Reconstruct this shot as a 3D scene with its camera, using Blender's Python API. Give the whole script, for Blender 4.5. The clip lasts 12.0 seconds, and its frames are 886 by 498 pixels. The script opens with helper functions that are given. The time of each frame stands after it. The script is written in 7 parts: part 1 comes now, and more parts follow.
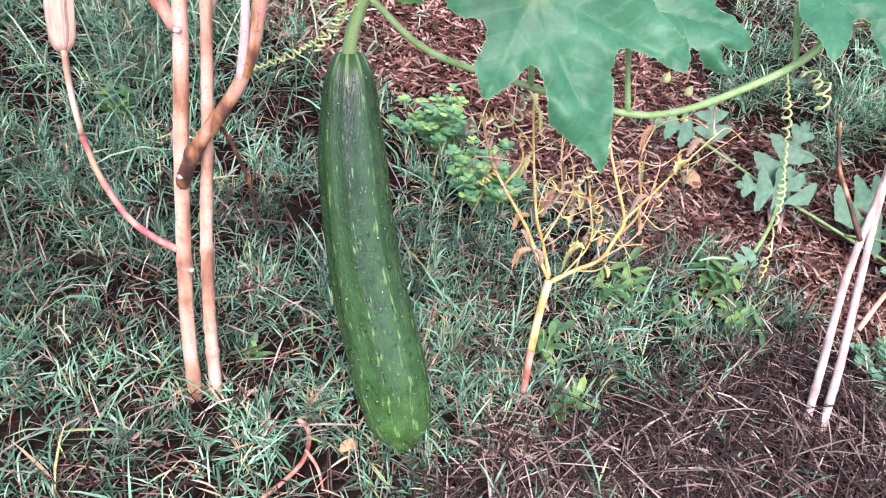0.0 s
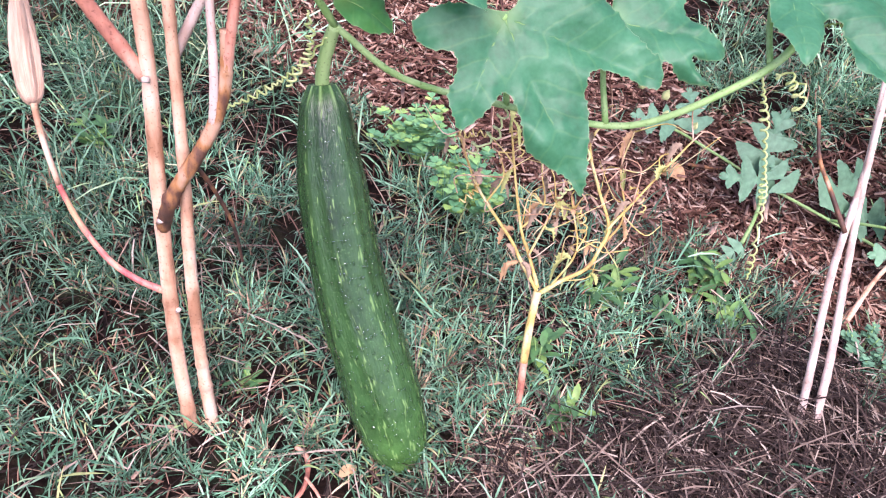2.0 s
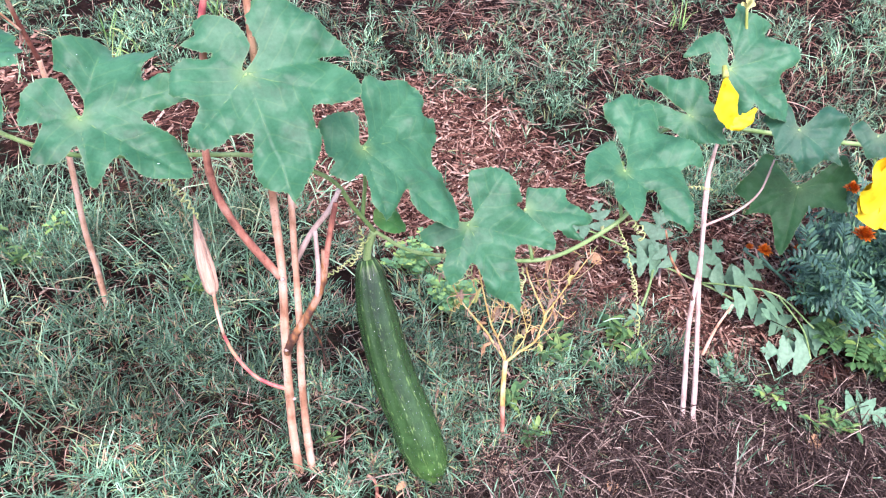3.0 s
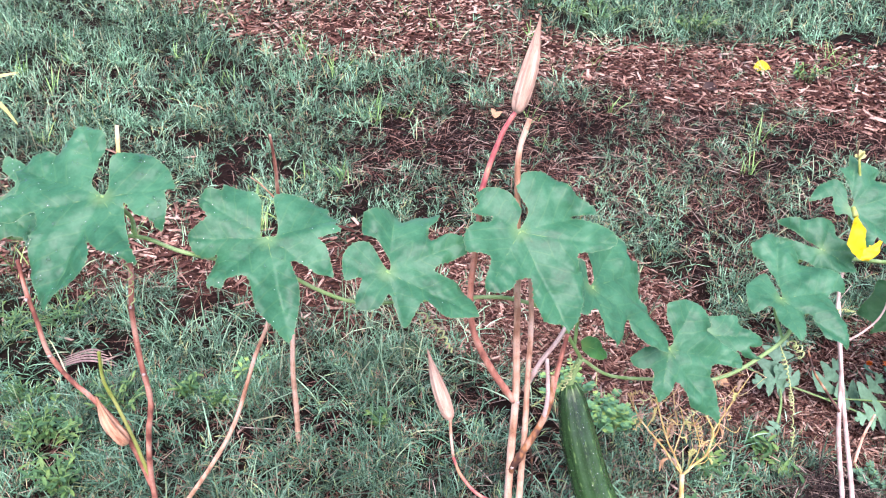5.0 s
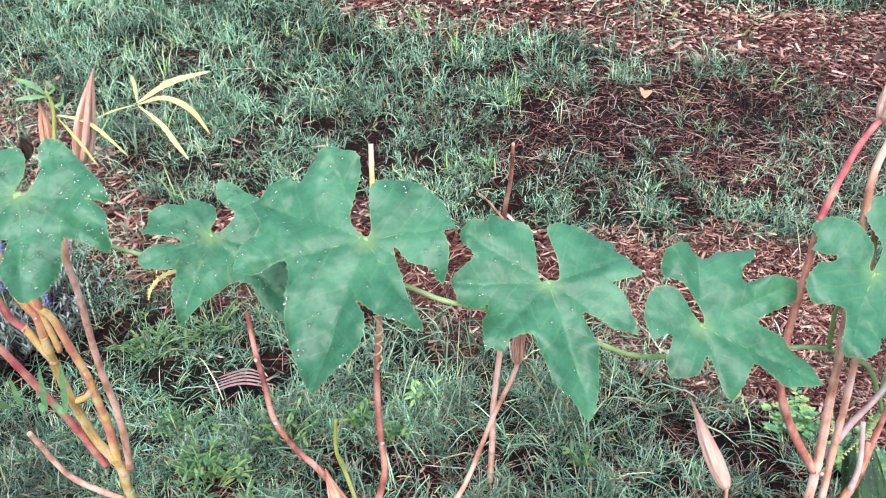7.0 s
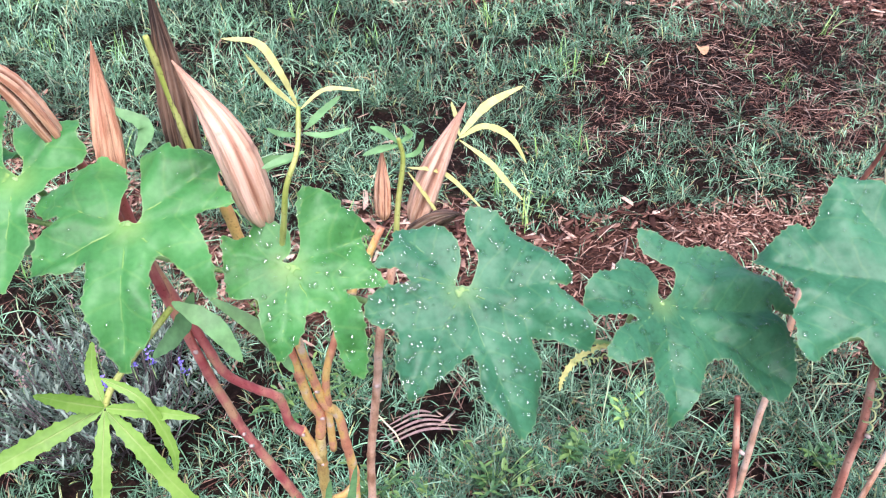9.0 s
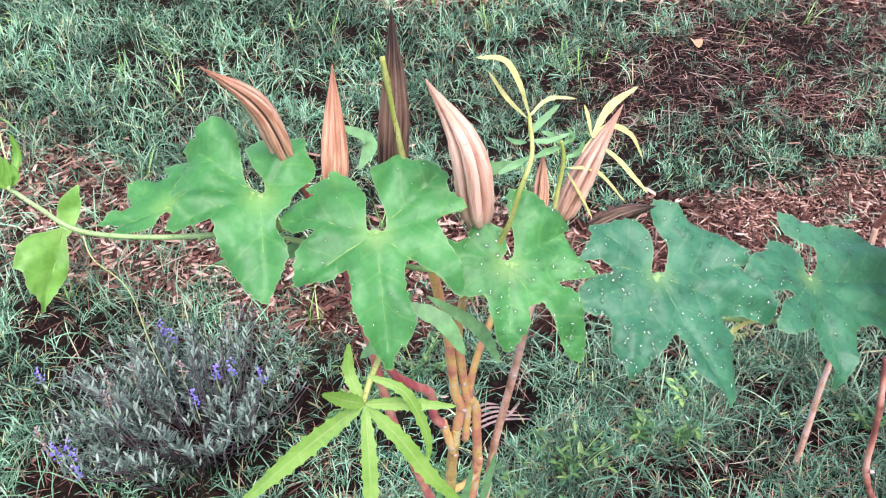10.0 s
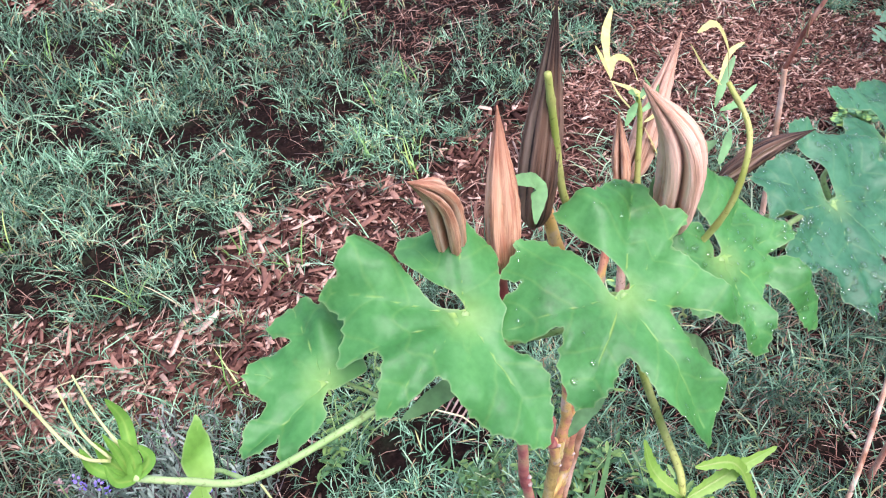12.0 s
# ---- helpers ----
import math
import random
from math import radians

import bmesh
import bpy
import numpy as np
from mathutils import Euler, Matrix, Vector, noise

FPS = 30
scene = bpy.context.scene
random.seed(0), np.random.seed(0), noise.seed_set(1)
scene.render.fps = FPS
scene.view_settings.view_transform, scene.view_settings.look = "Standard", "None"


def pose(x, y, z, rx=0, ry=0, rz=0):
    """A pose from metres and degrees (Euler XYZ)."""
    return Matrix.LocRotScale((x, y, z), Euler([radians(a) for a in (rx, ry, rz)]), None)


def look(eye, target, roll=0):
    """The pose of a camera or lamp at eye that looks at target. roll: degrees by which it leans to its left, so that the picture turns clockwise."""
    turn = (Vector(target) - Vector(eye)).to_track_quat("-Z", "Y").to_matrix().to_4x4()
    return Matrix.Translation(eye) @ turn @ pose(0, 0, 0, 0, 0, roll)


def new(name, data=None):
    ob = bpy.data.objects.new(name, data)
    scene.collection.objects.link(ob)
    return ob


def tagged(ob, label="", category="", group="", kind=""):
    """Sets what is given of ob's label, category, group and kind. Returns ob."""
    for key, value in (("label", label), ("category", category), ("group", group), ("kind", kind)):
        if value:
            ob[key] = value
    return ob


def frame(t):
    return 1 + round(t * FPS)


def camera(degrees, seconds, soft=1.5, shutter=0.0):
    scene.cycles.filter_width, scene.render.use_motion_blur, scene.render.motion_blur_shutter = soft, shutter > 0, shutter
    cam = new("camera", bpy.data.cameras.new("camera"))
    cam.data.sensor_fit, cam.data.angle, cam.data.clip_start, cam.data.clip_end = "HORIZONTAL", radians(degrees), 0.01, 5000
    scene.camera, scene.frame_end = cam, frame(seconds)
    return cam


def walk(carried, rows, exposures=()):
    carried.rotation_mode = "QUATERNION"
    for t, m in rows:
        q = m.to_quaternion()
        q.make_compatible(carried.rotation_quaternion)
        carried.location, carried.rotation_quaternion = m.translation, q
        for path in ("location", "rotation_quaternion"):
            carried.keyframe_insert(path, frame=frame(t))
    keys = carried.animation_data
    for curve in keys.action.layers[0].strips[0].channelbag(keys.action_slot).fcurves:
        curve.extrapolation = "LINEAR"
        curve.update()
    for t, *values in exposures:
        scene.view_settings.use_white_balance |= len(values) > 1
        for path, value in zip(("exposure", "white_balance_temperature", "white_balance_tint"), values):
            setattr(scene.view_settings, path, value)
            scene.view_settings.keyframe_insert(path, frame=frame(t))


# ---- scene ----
from mathutils import geometry

cam = camera(59.5, 12.0, 1.2)
PATH = [
    (0, (-0.106, 0.575, 0.738), (0.128, 2.016, -0.628), 10.2),
    (0.5, (-0.106, 0.576, 0.737), (0.136, 2.011, -0.635), 10.5),
    (1, (-0.101, 0.593, 0.732), (0.147, 2.021, -0.647), 10.3),
    (1.5, (-0.095, 0.612, 0.714), (0.154, 2.026, -0.679), 9.3),
    (2, (-0.099, 0.601, 0.766), (0.152, 2.012, -0.629), 7.3),
    (2.3, (-0.129, 0.513, 0.9), (0.156, 1.95, -0.462), 5.9),
    (2.5, (-0.147, 0.438, 1.008), (0.138, 1.883, -0.345), 4.6),
    (3, (-0.195, 0.292, 1.182), (0.123, 1.778, -0.119), 2.2),
    (3.5, (-0.316, 0.218, 1.273), (0.041, 1.763, 0.053), 0.5),
    (3.7, (-0.385, 0.189, 1.279), (-0.016, 1.757, 0.095), 0.1),
    (5.3, (-0.576, 0.19, 1.286), (-0.245, 1.896, 0.296), -0.4),
    (5.5, (-0.587, 0.218, 1.279), (-0.278, 1.927, 0.288), -0.5),
    (6, (-0.617, 0.393, 1.254), (-0.366, 2.103, 0.248), -1.1),
    (6.5, (-0.663, 0.487, 1.244), (-0.441, 2.183, 0.207), -1.9),
    (7, (-0.819, 0.489, 1.253), (-0.606, 2.167, 0.185), -2.8),
    (7.2, (-0.909, 0.475, 1.242), (-0.694, 2.154, 0.176), -3.2),
    (8.8, (-1.247, 0.817, 1.25), (-0.822, 2.394, 0.094), -4.2),
    (9, (-1.314, 0.828, 1.259), (-0.863, 2.392, 0.097), -4.7),
    (9.5, (-1.437, 0.846, 1.281), (-0.922, 2.385, 0.112), -5.3),
    (10, (-1.519, 0.86, 1.301), (-0.957, 2.383, 0.132), -5.6),
    (10.5, (-1.58, 0.884, 1.303), (-0.985, 2.384, 0.121), -5.8),
    (11, (-1.58, 0.984, 1.289), (-0.935, 2.448, 0.088), -7.1),
    (11.3, (-1.589, 1.061, 1.312), (-0.913, 2.465, 0.058), -8.4),
    (11.5, (-1.603, 1.095, 1.315), (-0.872, 2.463, 0.052), -10.1),
    (12, (-1.661, 1.185, 1.317), (-0.683, 2.256, -0.061), -14.6),
]
walk(cam, [(t, look(eye, target, roll)) for t, eye, target, roll in PATH], [(0, 1.42, 6400, 33), (3.5, 1.44, 6400, 35), (7, 1.34, 6400, 28), (10, 1.28, 6400, 27), (12, 1.25, 6400, 31)])

# ---- light ----
world = bpy.data.worlds.new("overcast_sky")
scene.world = world
world.use_nodes = True
wn = world.node_tree.nodes
sky = wn.new("ShaderNodeTexSky")
sky.sky_type, sky.sun_disc = "NISHITA", False
sky.sun_elevation, sky.sun_rotation = radians(58), radians(180)
sky.air_density, sky.dust_density, sky.ozone_density = 1.0, 1.6, 1.0
world.node_tree.links.new(sky.outputs[0], wn["Background"].inputs[0])
wn["Background"].inputs[1].default_value = 0.13
sun = new("sun", bpy.data.lights.new("sun", "SUN"))
sun.data.energy, sun.data.angle, sun.data.color = 2.3, radians(50), (1.0, 0.98, 0.95)
sun.matrix_world = look((0, -3.75, 6), (0, 0, 0))

# ---- materials ----


def material(name, colour=(0.5, 0.5, 0.5), rough=0.6, spec=0.4):
    m = bpy.data.materials.new(name)
    m.use_nodes = True
    b = m.node_tree.nodes["Principled BSDF"]
    b.inputs["Base Color"].default_value = (*colour, 1)
    b.inputs["Roughness"].default_value = rough
    b.inputs["Specular IOR Level"].default_value = spec
    return m, m.node_tree.nodes, m.node_tree.links, b


def ramp(n, stops, mode="LINEAR"):
    r = n.new("ShaderNodeValToRGB")
    r.color_ramp.interpolation = mode
    while len(r.color_ramp.elements) < len(stops):
        r.color_ramp.elements.new(0.5)
    for e, (p, c) in zip(r.color_ramp.elements, stops):
        e.position, e.color = p, (*c, 1)
    return r


def noise_tex(n, l, scale, detail=4, coords=None, stretch=None):
    t = n.new("ShaderNodeTexNoise")
    t.inputs["Scale"].default_value, t.inputs["Detail"].default_value = scale, detail
    c = n.new("ShaderNodeTexCoord")
    src = c.outputs["Object"] if coords is None else coords
    if stretch:
        mp = n.new("ShaderNodeMapping")
        mp.inputs["Scale"].default_value = stretch
        l.new(src, mp.inputs[0])
        src = mp.outputs[0]
    l.new(src, t.inputs["Vector"])
    return t


def mix(n, l, fac, a, b, blend="MIX"):
    x = n.new("ShaderNodeMix")
    x.data_type, x.blend_type = "RGBA", blend
    for sock, v in ((x.inputs[0], fac), (x.inputs[6], a), (x.inputs[7], b)):
        if isinstance(v, (int, float)):
            sock.default_value = v
        elif isinstance(v, tuple):
            sock.default_value = (*v, 1)
        else:
            l.new(v, sock)
    return x.outputs[2]


def calc(n, l, op, a, b=None, c=None):
    x = n.new("ShaderNodeMath")
    x.operation = op
    for i, v in enumerate((a, b, c)):
        if v is None:
            continue
        if isinstance(v, (int, float)):
            x.inputs[i].default_value = v
        else:
            l.new(v, x.inputs[i])
    return x.outputs[0]


def attr(n, name):
    a = n.new("ShaderNodeAttribute")
    a.attribute_name = name
    return a.outputs["Fac"]


def bump(n, l, b, height, strength=0.3, dist=0.002):
    x = n.new("ShaderNodeBump")
    x.inputs["Strength"].default_value, x.inputs["Distance"].default_value = strength, dist
    l.new(height, x.inputs["Height"])
    l.new(x.outputs[0], b.inputs["Normal"])


def stem_mat(name, stops, rough=0.6, scale=60, rough_bump=0.5, bands=0.45, joints=0.3):
    """Stalk skin: colour bands along the length, darker joints, long streaks, fine grain and specks."""
    m, n, l, b = material(name, rough=rough)
    along = attr(n, "along")
    t = noise_tex(n, l, scale, 5, stretch=(1, 1, 0.18))
    vec = n.new("ShaderNodeCombineXYZ")
    l.new(calc(n, l, "MULTIPLY", along, 22.0), vec.inputs[0])
    big = noise_tex(n, l, 1.0, 3, vec.outputs[0])
    wide = calc(n, l, "MULTIPLY_ADD", calc(n, l, "SUBTRACT", big.outputs["Fac"], 0.5), 2.6 * bands, 0.5)
    f = calc(n, l, "MULTIPLY_ADD", calc(n, l, "SUBTRACT", t.outputs["Fac"], 0.5), 1.5, wide)
    r = ramp(n, stops)
    l.new(f, r.inputs[0])
    speck = noise_tex(n, l, 420, 2)
    dark = ramp(n, [(0.60, (1, 1, 1)), (0.70, (0.45, 0.35, 0.3))])
    l.new(speck.outputs["Fac"], dark.inputs[0])
    col = mix(n, l, 0.7, r.outputs[0], dark.outputs[0], "MULTIPLY")
    ring = calc(n, l, "MULTIPLY", attr(n, "joint"), calc(n, l, "MULTIPLY", t.outputs["Fac"], 2.0 * joints))
    l.new(mix(n, l, calc(n, l, "MINIMUM", ring, 0.8), col, (0.09, 0.04, 0.03)), b.inputs["Base Color"])
    bump(n, l, b, t.outputs["Fac"], rough_bump, 0.003)
    return m


def leaf_mat(name, low, high, vein, rough=0.40, through_light=0.18, spec=0.38):
    """Gourd leaf: blotched green blade with faint veins, puckered between them, and a pale rim."""
    m, n, l, b = material(name, rough=rough, spec=spec)
    blotch = noise_tex(n, l, 22, 4)
    fine = noise_tex(n, l, 260, 3)
    f = calc(n, l, "MULTIPLY_ADD", fine.outputs["Fac"], 0.25, calc(n, l, "MULTIPLY", blotch.outputs["Fac"], 0.75))
    r = ramp(n, [(0.30, tuple(0.62 * c for c in low)), (0.46, low), (0.68, high)])
    l.new(f, r.inputs[0])
    along, side = attr(n, "along"), attr(n, "side")
    warp = calc(n, l, "MULTIPLY", calc(n, l, "SUBTRACT", blotch.outputs["Fac"], 0.5), 0.022)
    phase = calc(n, l, "FRACT", calc(n, l, "DIVIDE", calc(n, l, "ADD", calc(n, l, "MULTIPLY_ADD", side, -0.8, along), warp), 0.021))
    sec = calc(n, l, "SUBTRACT", 1.0, calc(n, l, "MULTIPLY", calc(n, l, "ABSOLUTE", calc(n, l, "SUBTRACT", phase, 0.5)), 11.0))
    sec = calc(n, l, "MAXIMUM", sec, 0.0)
    mid = calc(n, l, "MAXIMUM", calc(n, l, "SUBTRACT", 1.0, calc(n, l, "DIVIDE", side, 0.0010)), 0.0)
    mid = calc(n, l, "MULTIPLY", mid, calc(n, l, "MAXIMUM", calc(n, l, "SUBTRACT", 0.80, calc(n, l, "MULTIPLY", along, 10.0)), 0.22))
    core = calc(n, l, "MAXIMUM", calc(n, l, "SUBTRACT", 0.30, calc(n, l, "MULTIPLY", attr(n, "centre"), 15.0)), 0.0)
    v = calc(n, l, "MAXIMUM", calc(n, l, "MAXIMUM", calc(n, l, "MULTIPLY", sec, 0.075), mid), core)
    col = mix(n, l, v, r.outputs[0], vein)
    col = mix(n, l, calc(n, l, "MULTIPLY", attr(n, "rim"), 0.30), col, (0.42, 0.50, 0.26))
    l.new(col, b.inputs["Base Color"])
    cell = n.new("ShaderNodeTexVoronoi")
    cell.feature = "SMOOTH_F1"
    cell.inputs["Scale"].default_value = 130
    cc = n.new("ShaderNodeTexCoord")
    l.new(cc.outputs["Object"], cell.inputs["Vector"])
    quilt = noise_tex(n, l, 48, 4)
    h = calc(n, l, "MULTIPLY_ADD", cell.outputs["Distance"], -0.35, calc(n, l, "MULTIPLY", quilt.outputs["Fac"], 0.55))
    h = calc(n, l, "MULTIPLY_ADD", sec, -0.05, h)
    h = calc(n, l, "MULTIPLY_ADD", mid, -0.6, h)
    bump(n, l, b, h, 0.5, 0.003)
    gl = ramp(n, [(0.3, (0.44, 0.44, 0.44)), (0.7, (0.50, 0.50, 0.50))])
    l.new(quilt.outputs["Fac"], gl.inputs[0])
    l.new(gl.outputs[0], b.inputs["Roughness"])
    tr = n.new("ShaderNodeBsdfTranslucent")
    l.new(mix(n, l, 0.5, col, (0.25, 0.45, 0.05)), tr.inputs[0])
    s = n.new("ShaderNodeMixShader")
    s.inputs[0].default_value = through_light
    l.new(b.outputs[0], s.inputs[1])
    l.new(tr.outputs[0], s.inputs[2])
    l.new(s.outputs[0], n["Material Output"].inputs[0])
    return m


def blade_mat(name, stops, rough=0.45, spec=0.5, tufted=False):
    """Many small pieces, each island with a shade of its own."""
    m, n, l, b = material(name, rough=rough, spec=spec)
    g = n.new("ShaderNodeNewGeometry")
    r = ramp(n, stops)
    l.new(g.outputs["Random Per Island"], r.inputs[0])
    t = noise_tex(n, l, 120, 3)
    d = ramp(n, [(0.3, (0.72, 0.72, 0.72)), (0.7, (1.15, 1.15, 1.15))])
    l.new(t.outputs["Fac"], d.inputs[0])
    col = mix(n, l, 1.0, r.outputs[0], d.outputs[0], "MULTIPLY")
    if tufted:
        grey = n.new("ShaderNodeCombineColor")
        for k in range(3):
            l.new(attr(n, "tone_and_light"), grey.inputs[k])
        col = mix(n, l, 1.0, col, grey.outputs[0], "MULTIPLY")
    l.new(col, b.inputs["Base Color"])
    return m


def soil_mat():
    m, n, l, b = material("soil", rough=0.95, spec=0.06)
    geo = n.new("ShaderNodeNewGeometry")
    p = geo.outputs["Position"]
    a = noise_tex(n, l, 7, 5, p)
    c = noise_tex(n, l, 90, 6, p)
    earth = ramp(n, [(0.3, (0.005, 0.0035, 0.003)), (0.55, (0.012, 0.0072, 0.006)), (0.75, (0.032, 0.019, 0.0145))])
    l.new(c.outputs["Fac"], earth.inputs[0])
    fib = noise_tex(n, l, 55, 6, p, (1, 2.6, 1))
    mulch = ramp(n, [(0.30, (0.012, 0.007, 0.006)), (0.48, (0.048, 0.023, 0.017)), (0.62, (0.105, 0.050, 0.035)), (0.75, (0.22, 0.12, 0.085))])
    l.new(fib.outputs["Fac"], mulch.inputs[0])
    w = calc(n, l, "MULTIPLY_ADD", a.outputs["Fac"], 0.5, calc(n, l, "SUBTRACT", attr(n, "mulch"), 0.25))
    col = mix(n, l, w, earth.outputs[0], mulch.outputs[0])
    moss = noise_tex(n, l, 28, 4, p)
    mr = ramp(n, [(0.42, (0, 0, 0)), (0.62, (1, 1, 1))])
    l.new(moss.outputs["Fac"], mr.inputs[0])
    gw = calc(n, l, "MULTIPLY", calc(n, l, "MULTIPLY", attr(n, "turf"), 0.30), mr.outputs[0])
    l.new(mix(n, l, gw, col, (0.045, 0.075, 0.038)), b.inputs["Base Color"])
    bump(n, l, b, c.outputs["Fac"], 0.9, 0.012)
    return m


def gourd_mat():
    """Dark wet skin, lighter towards the blossom end, with short pale dashes in loose rows."""
    m, n, l, b = material("gourd_skin", rough=0.25, spec=0.5)
    along, around = attr(n, "along"), attr(n, "around")
    vec = n.new("ShaderNodeCombineXYZ")
    l.new(calc(n, l, "MULTIPLY", around, 64.0), vec.inputs[0])
    l.new(calc(n, l, "MULTIPLY", along, 24.0), vec.inputs[1])
    dash = noise_tex(n, l, 1.0, 2, vec.outputs[0])
    sway = noise_tex(n, l, 9, 2)
    swung = calc(n, l, "MULTIPLY_ADD", calc(n, l, "SUBTRACT", sway.outputs["Fac"], 0.5), 0.05, around)
    rib = calc(n, l, "PINGPONG", calc(n, l, "MULTIPLY", swung, 10.0), 0.5)
    line = calc(n, l, "MAXIMUM", calc(n, l, "SUBTRACT", 1.0, calc(n, l, "MULTIPLY", rib, 5.0)), 0.0)
    sheen_band = calc(n, l, "MULTIPLY", calc(n, l, "PINGPONG", calc(n, l, "MULTIPLY", swung, 5.0), 0.5), 2.0)
    base = ramp(n, [(0.0, (0.030, 0.080, 0.022)), (0.06, (0.012, 0.036, 0.012)), (0.45, (0.017, 0.052, 0.016)), (0.78, (0.030, 0.088, 0.024)), (0.93, (0.052, 0.135, 0.032)), (1.0, (0.12, 0.25, 0.06))])
    l.new(along, base.inputs[0])
    mot = noise_tex(n, l, 55, 5)
    md = ramp(n, [(0.3, (0.62, 0.66, 0.6)), (0.7, (1.3, 1.3, 1.25))])
    l.new(mot.outputs["Fac"], md.inputs[0])
    col = mix(n, l, 1.0, base.outputs[0], md.outputs[0], "MULTIPLY")
    # wet sheen along alternate ribs, painted as broad lighter bands
    col = mix(n, l, calc(n, l, "MULTIPLY", sheen_band, 0.42), col, (0.050, 0.132, 0.044))
    speck = noise_tex(n, l, 330, 2)
    sp = ramp(n, [(0.60, (0, 0, 0)), (0.72, (0.35, 0.35, 0.35))])
    l.new(speck.outputs["Fac"], sp.inputs[0])
    col = mix(n, l, sp.outputs[0], col, (0.10, 0.22, 0.07))
    th = calc(n, l, "MULTIPLY_ADD", along, -0.08, 0.70)
    s = calc(n, l, "MULTIPLY", calc(n, l, "SUBTRACT", calc(n, l, "MULTIPLY_ADD", line, 0.15, dash.outputs["Fac"]), th), 9.0)
    s = calc(n, l, "MULTIPLY", calc(n, l, "MINIMUM", calc(n, l, "MAXIMUM", s, 0.0), 1.0), 0.54)
    crown = calc(n, l, "MULTIPLY", calc(n, l, "MAXIMUM", calc(n, l, "SUBTRACT", 1.0, calc(n, l, "MULTIPLY", along, 18.0)), 0.0), line)
    s = calc(n, l, "MAXIMUM", s, crown)
    l.new(mix(n, l, s, col, (0.24, 0.42, 0.13)), b.inputs["Base Color"])
    grain = n.new("ShaderNodeCombineXYZ")
    l.new(calc(n, l, "MULTIPLY", around, 105.0), grain.inputs[0])
    l.new(calc(n, l, "MULTIPLY", along, 52.0), grain.inputs[1])
    fine = noise_tex(n, l, 1.0, 3, grain.outputs[0])
    h = calc(n, l, "MULTIPLY_ADD", mot.outputs["Fac"], 0.12, calc(n, l, "MULTIPLY", fine.outputs["Fac"], 0.8))
    h = calc(n, l, "MULTIPLY_ADD", line, -0.35, h)
    bump(n, l, b, h, 0.8, 0.0016)
    return m


def pod_mat(name, tan, brown, dark):
    """Dried seed pod: papery tan valves with long fibres, brown streaks, pale split edges and a separate colour deep in
    the seams.
    """
    m, n, l, b = material(name, rough=0.62, spec=0.3)
    vec = n.new("ShaderNodeCombineXYZ")
    l.new(calc(n, l, "MULTIPLY", attr(n, "around"), 13.0), vec.inputs[0])
    l.new(calc(n, l, "MULTIPLY", attr(n, "along"), 2.2), vec.inputs[1])
    t = noise_tex(n, l, 1.3, 4, vec.outputs[0])
    thin = n.new("ShaderNodeCombineXYZ")
    l.new(calc(n, l, "MULTIPLY", attr(n, "around"), 85.0), thin.inputs[0])
    l.new(calc(n, l, "MULTIPLY", attr(n, "along"), 3.0), thin.inputs[1])
    fibre = noise_tex(n, l, 1.0, 4, thin.outputs[0])
    f = calc(n, l, "MULTIPLY_ADD", calc(n, l, "SUBTRACT", fibre.outputs["Fac"], 0.5), 0.45, t.outputs["Fac"])
    r = ramp(n, [(0.26, tuple(0.62 * c for c in brown)), (0.40, brown), (0.54, tan), (0.72, tuple(min(1, c * 1.22) for c in tan))])
    l.new(f, r.inputs[0])
    tipf = calc(n, l, "MULTIPLY", calc(n, l, "MAXIMUM", calc(n, l, "SUBTRACT", attr(n, "along"), 0.62), 0.0), 2.0)
    col = mix(n, l, tipf, r.outputs[0], brown)
    blot = noise_tex(n, l, 90, 4)
    br = ramp(n, [(0.60, (0, 0, 0)), (0.74, (0.5, 0.65, 0.65))])
    l.new(blot.outputs["Fac"], br.inputs[0])
    col = mix(n, l, br.outputs[0], col, tuple(0.45 * c for c in brown))
    col = mix(n, l, calc(n, l, "MULTIPLY", attr(n, "edge"), 0.75), col, (0.80, 0.62, 0.46))
    l.new(mix(n, l, attr(n, "in_seam"), col, dark), b.inputs["Base Color"])
    bump(n, l, b, calc(n, l, "ADD", calc(n, l, "MULTIPLY", t.outputs["Fac"], 0.6), fibre.outputs["Fac"]), 0.8, 0.0016)
    return m


SOIL = soil_mat()
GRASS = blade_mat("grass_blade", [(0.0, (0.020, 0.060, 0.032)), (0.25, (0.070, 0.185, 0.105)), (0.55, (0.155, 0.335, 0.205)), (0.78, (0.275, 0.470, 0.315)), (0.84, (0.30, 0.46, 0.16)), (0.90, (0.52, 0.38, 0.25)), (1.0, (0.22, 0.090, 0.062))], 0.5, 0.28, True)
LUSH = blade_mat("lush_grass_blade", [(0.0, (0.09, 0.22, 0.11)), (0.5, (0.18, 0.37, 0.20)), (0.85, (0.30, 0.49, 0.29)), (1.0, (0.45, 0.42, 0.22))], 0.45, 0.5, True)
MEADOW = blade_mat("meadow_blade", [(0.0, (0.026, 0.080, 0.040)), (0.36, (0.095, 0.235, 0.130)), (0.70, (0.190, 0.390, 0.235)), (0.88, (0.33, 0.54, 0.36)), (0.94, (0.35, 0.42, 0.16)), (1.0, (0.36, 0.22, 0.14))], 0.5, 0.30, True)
SPRIG = blade_mat("sprig_blade", [(0.0, (0.14, 0.34, 0.09)), (0.7, (0.25, 0.50, 0.13)), (1.0, (0.42, 0.56, 0.16))], 0.40, 0.5)
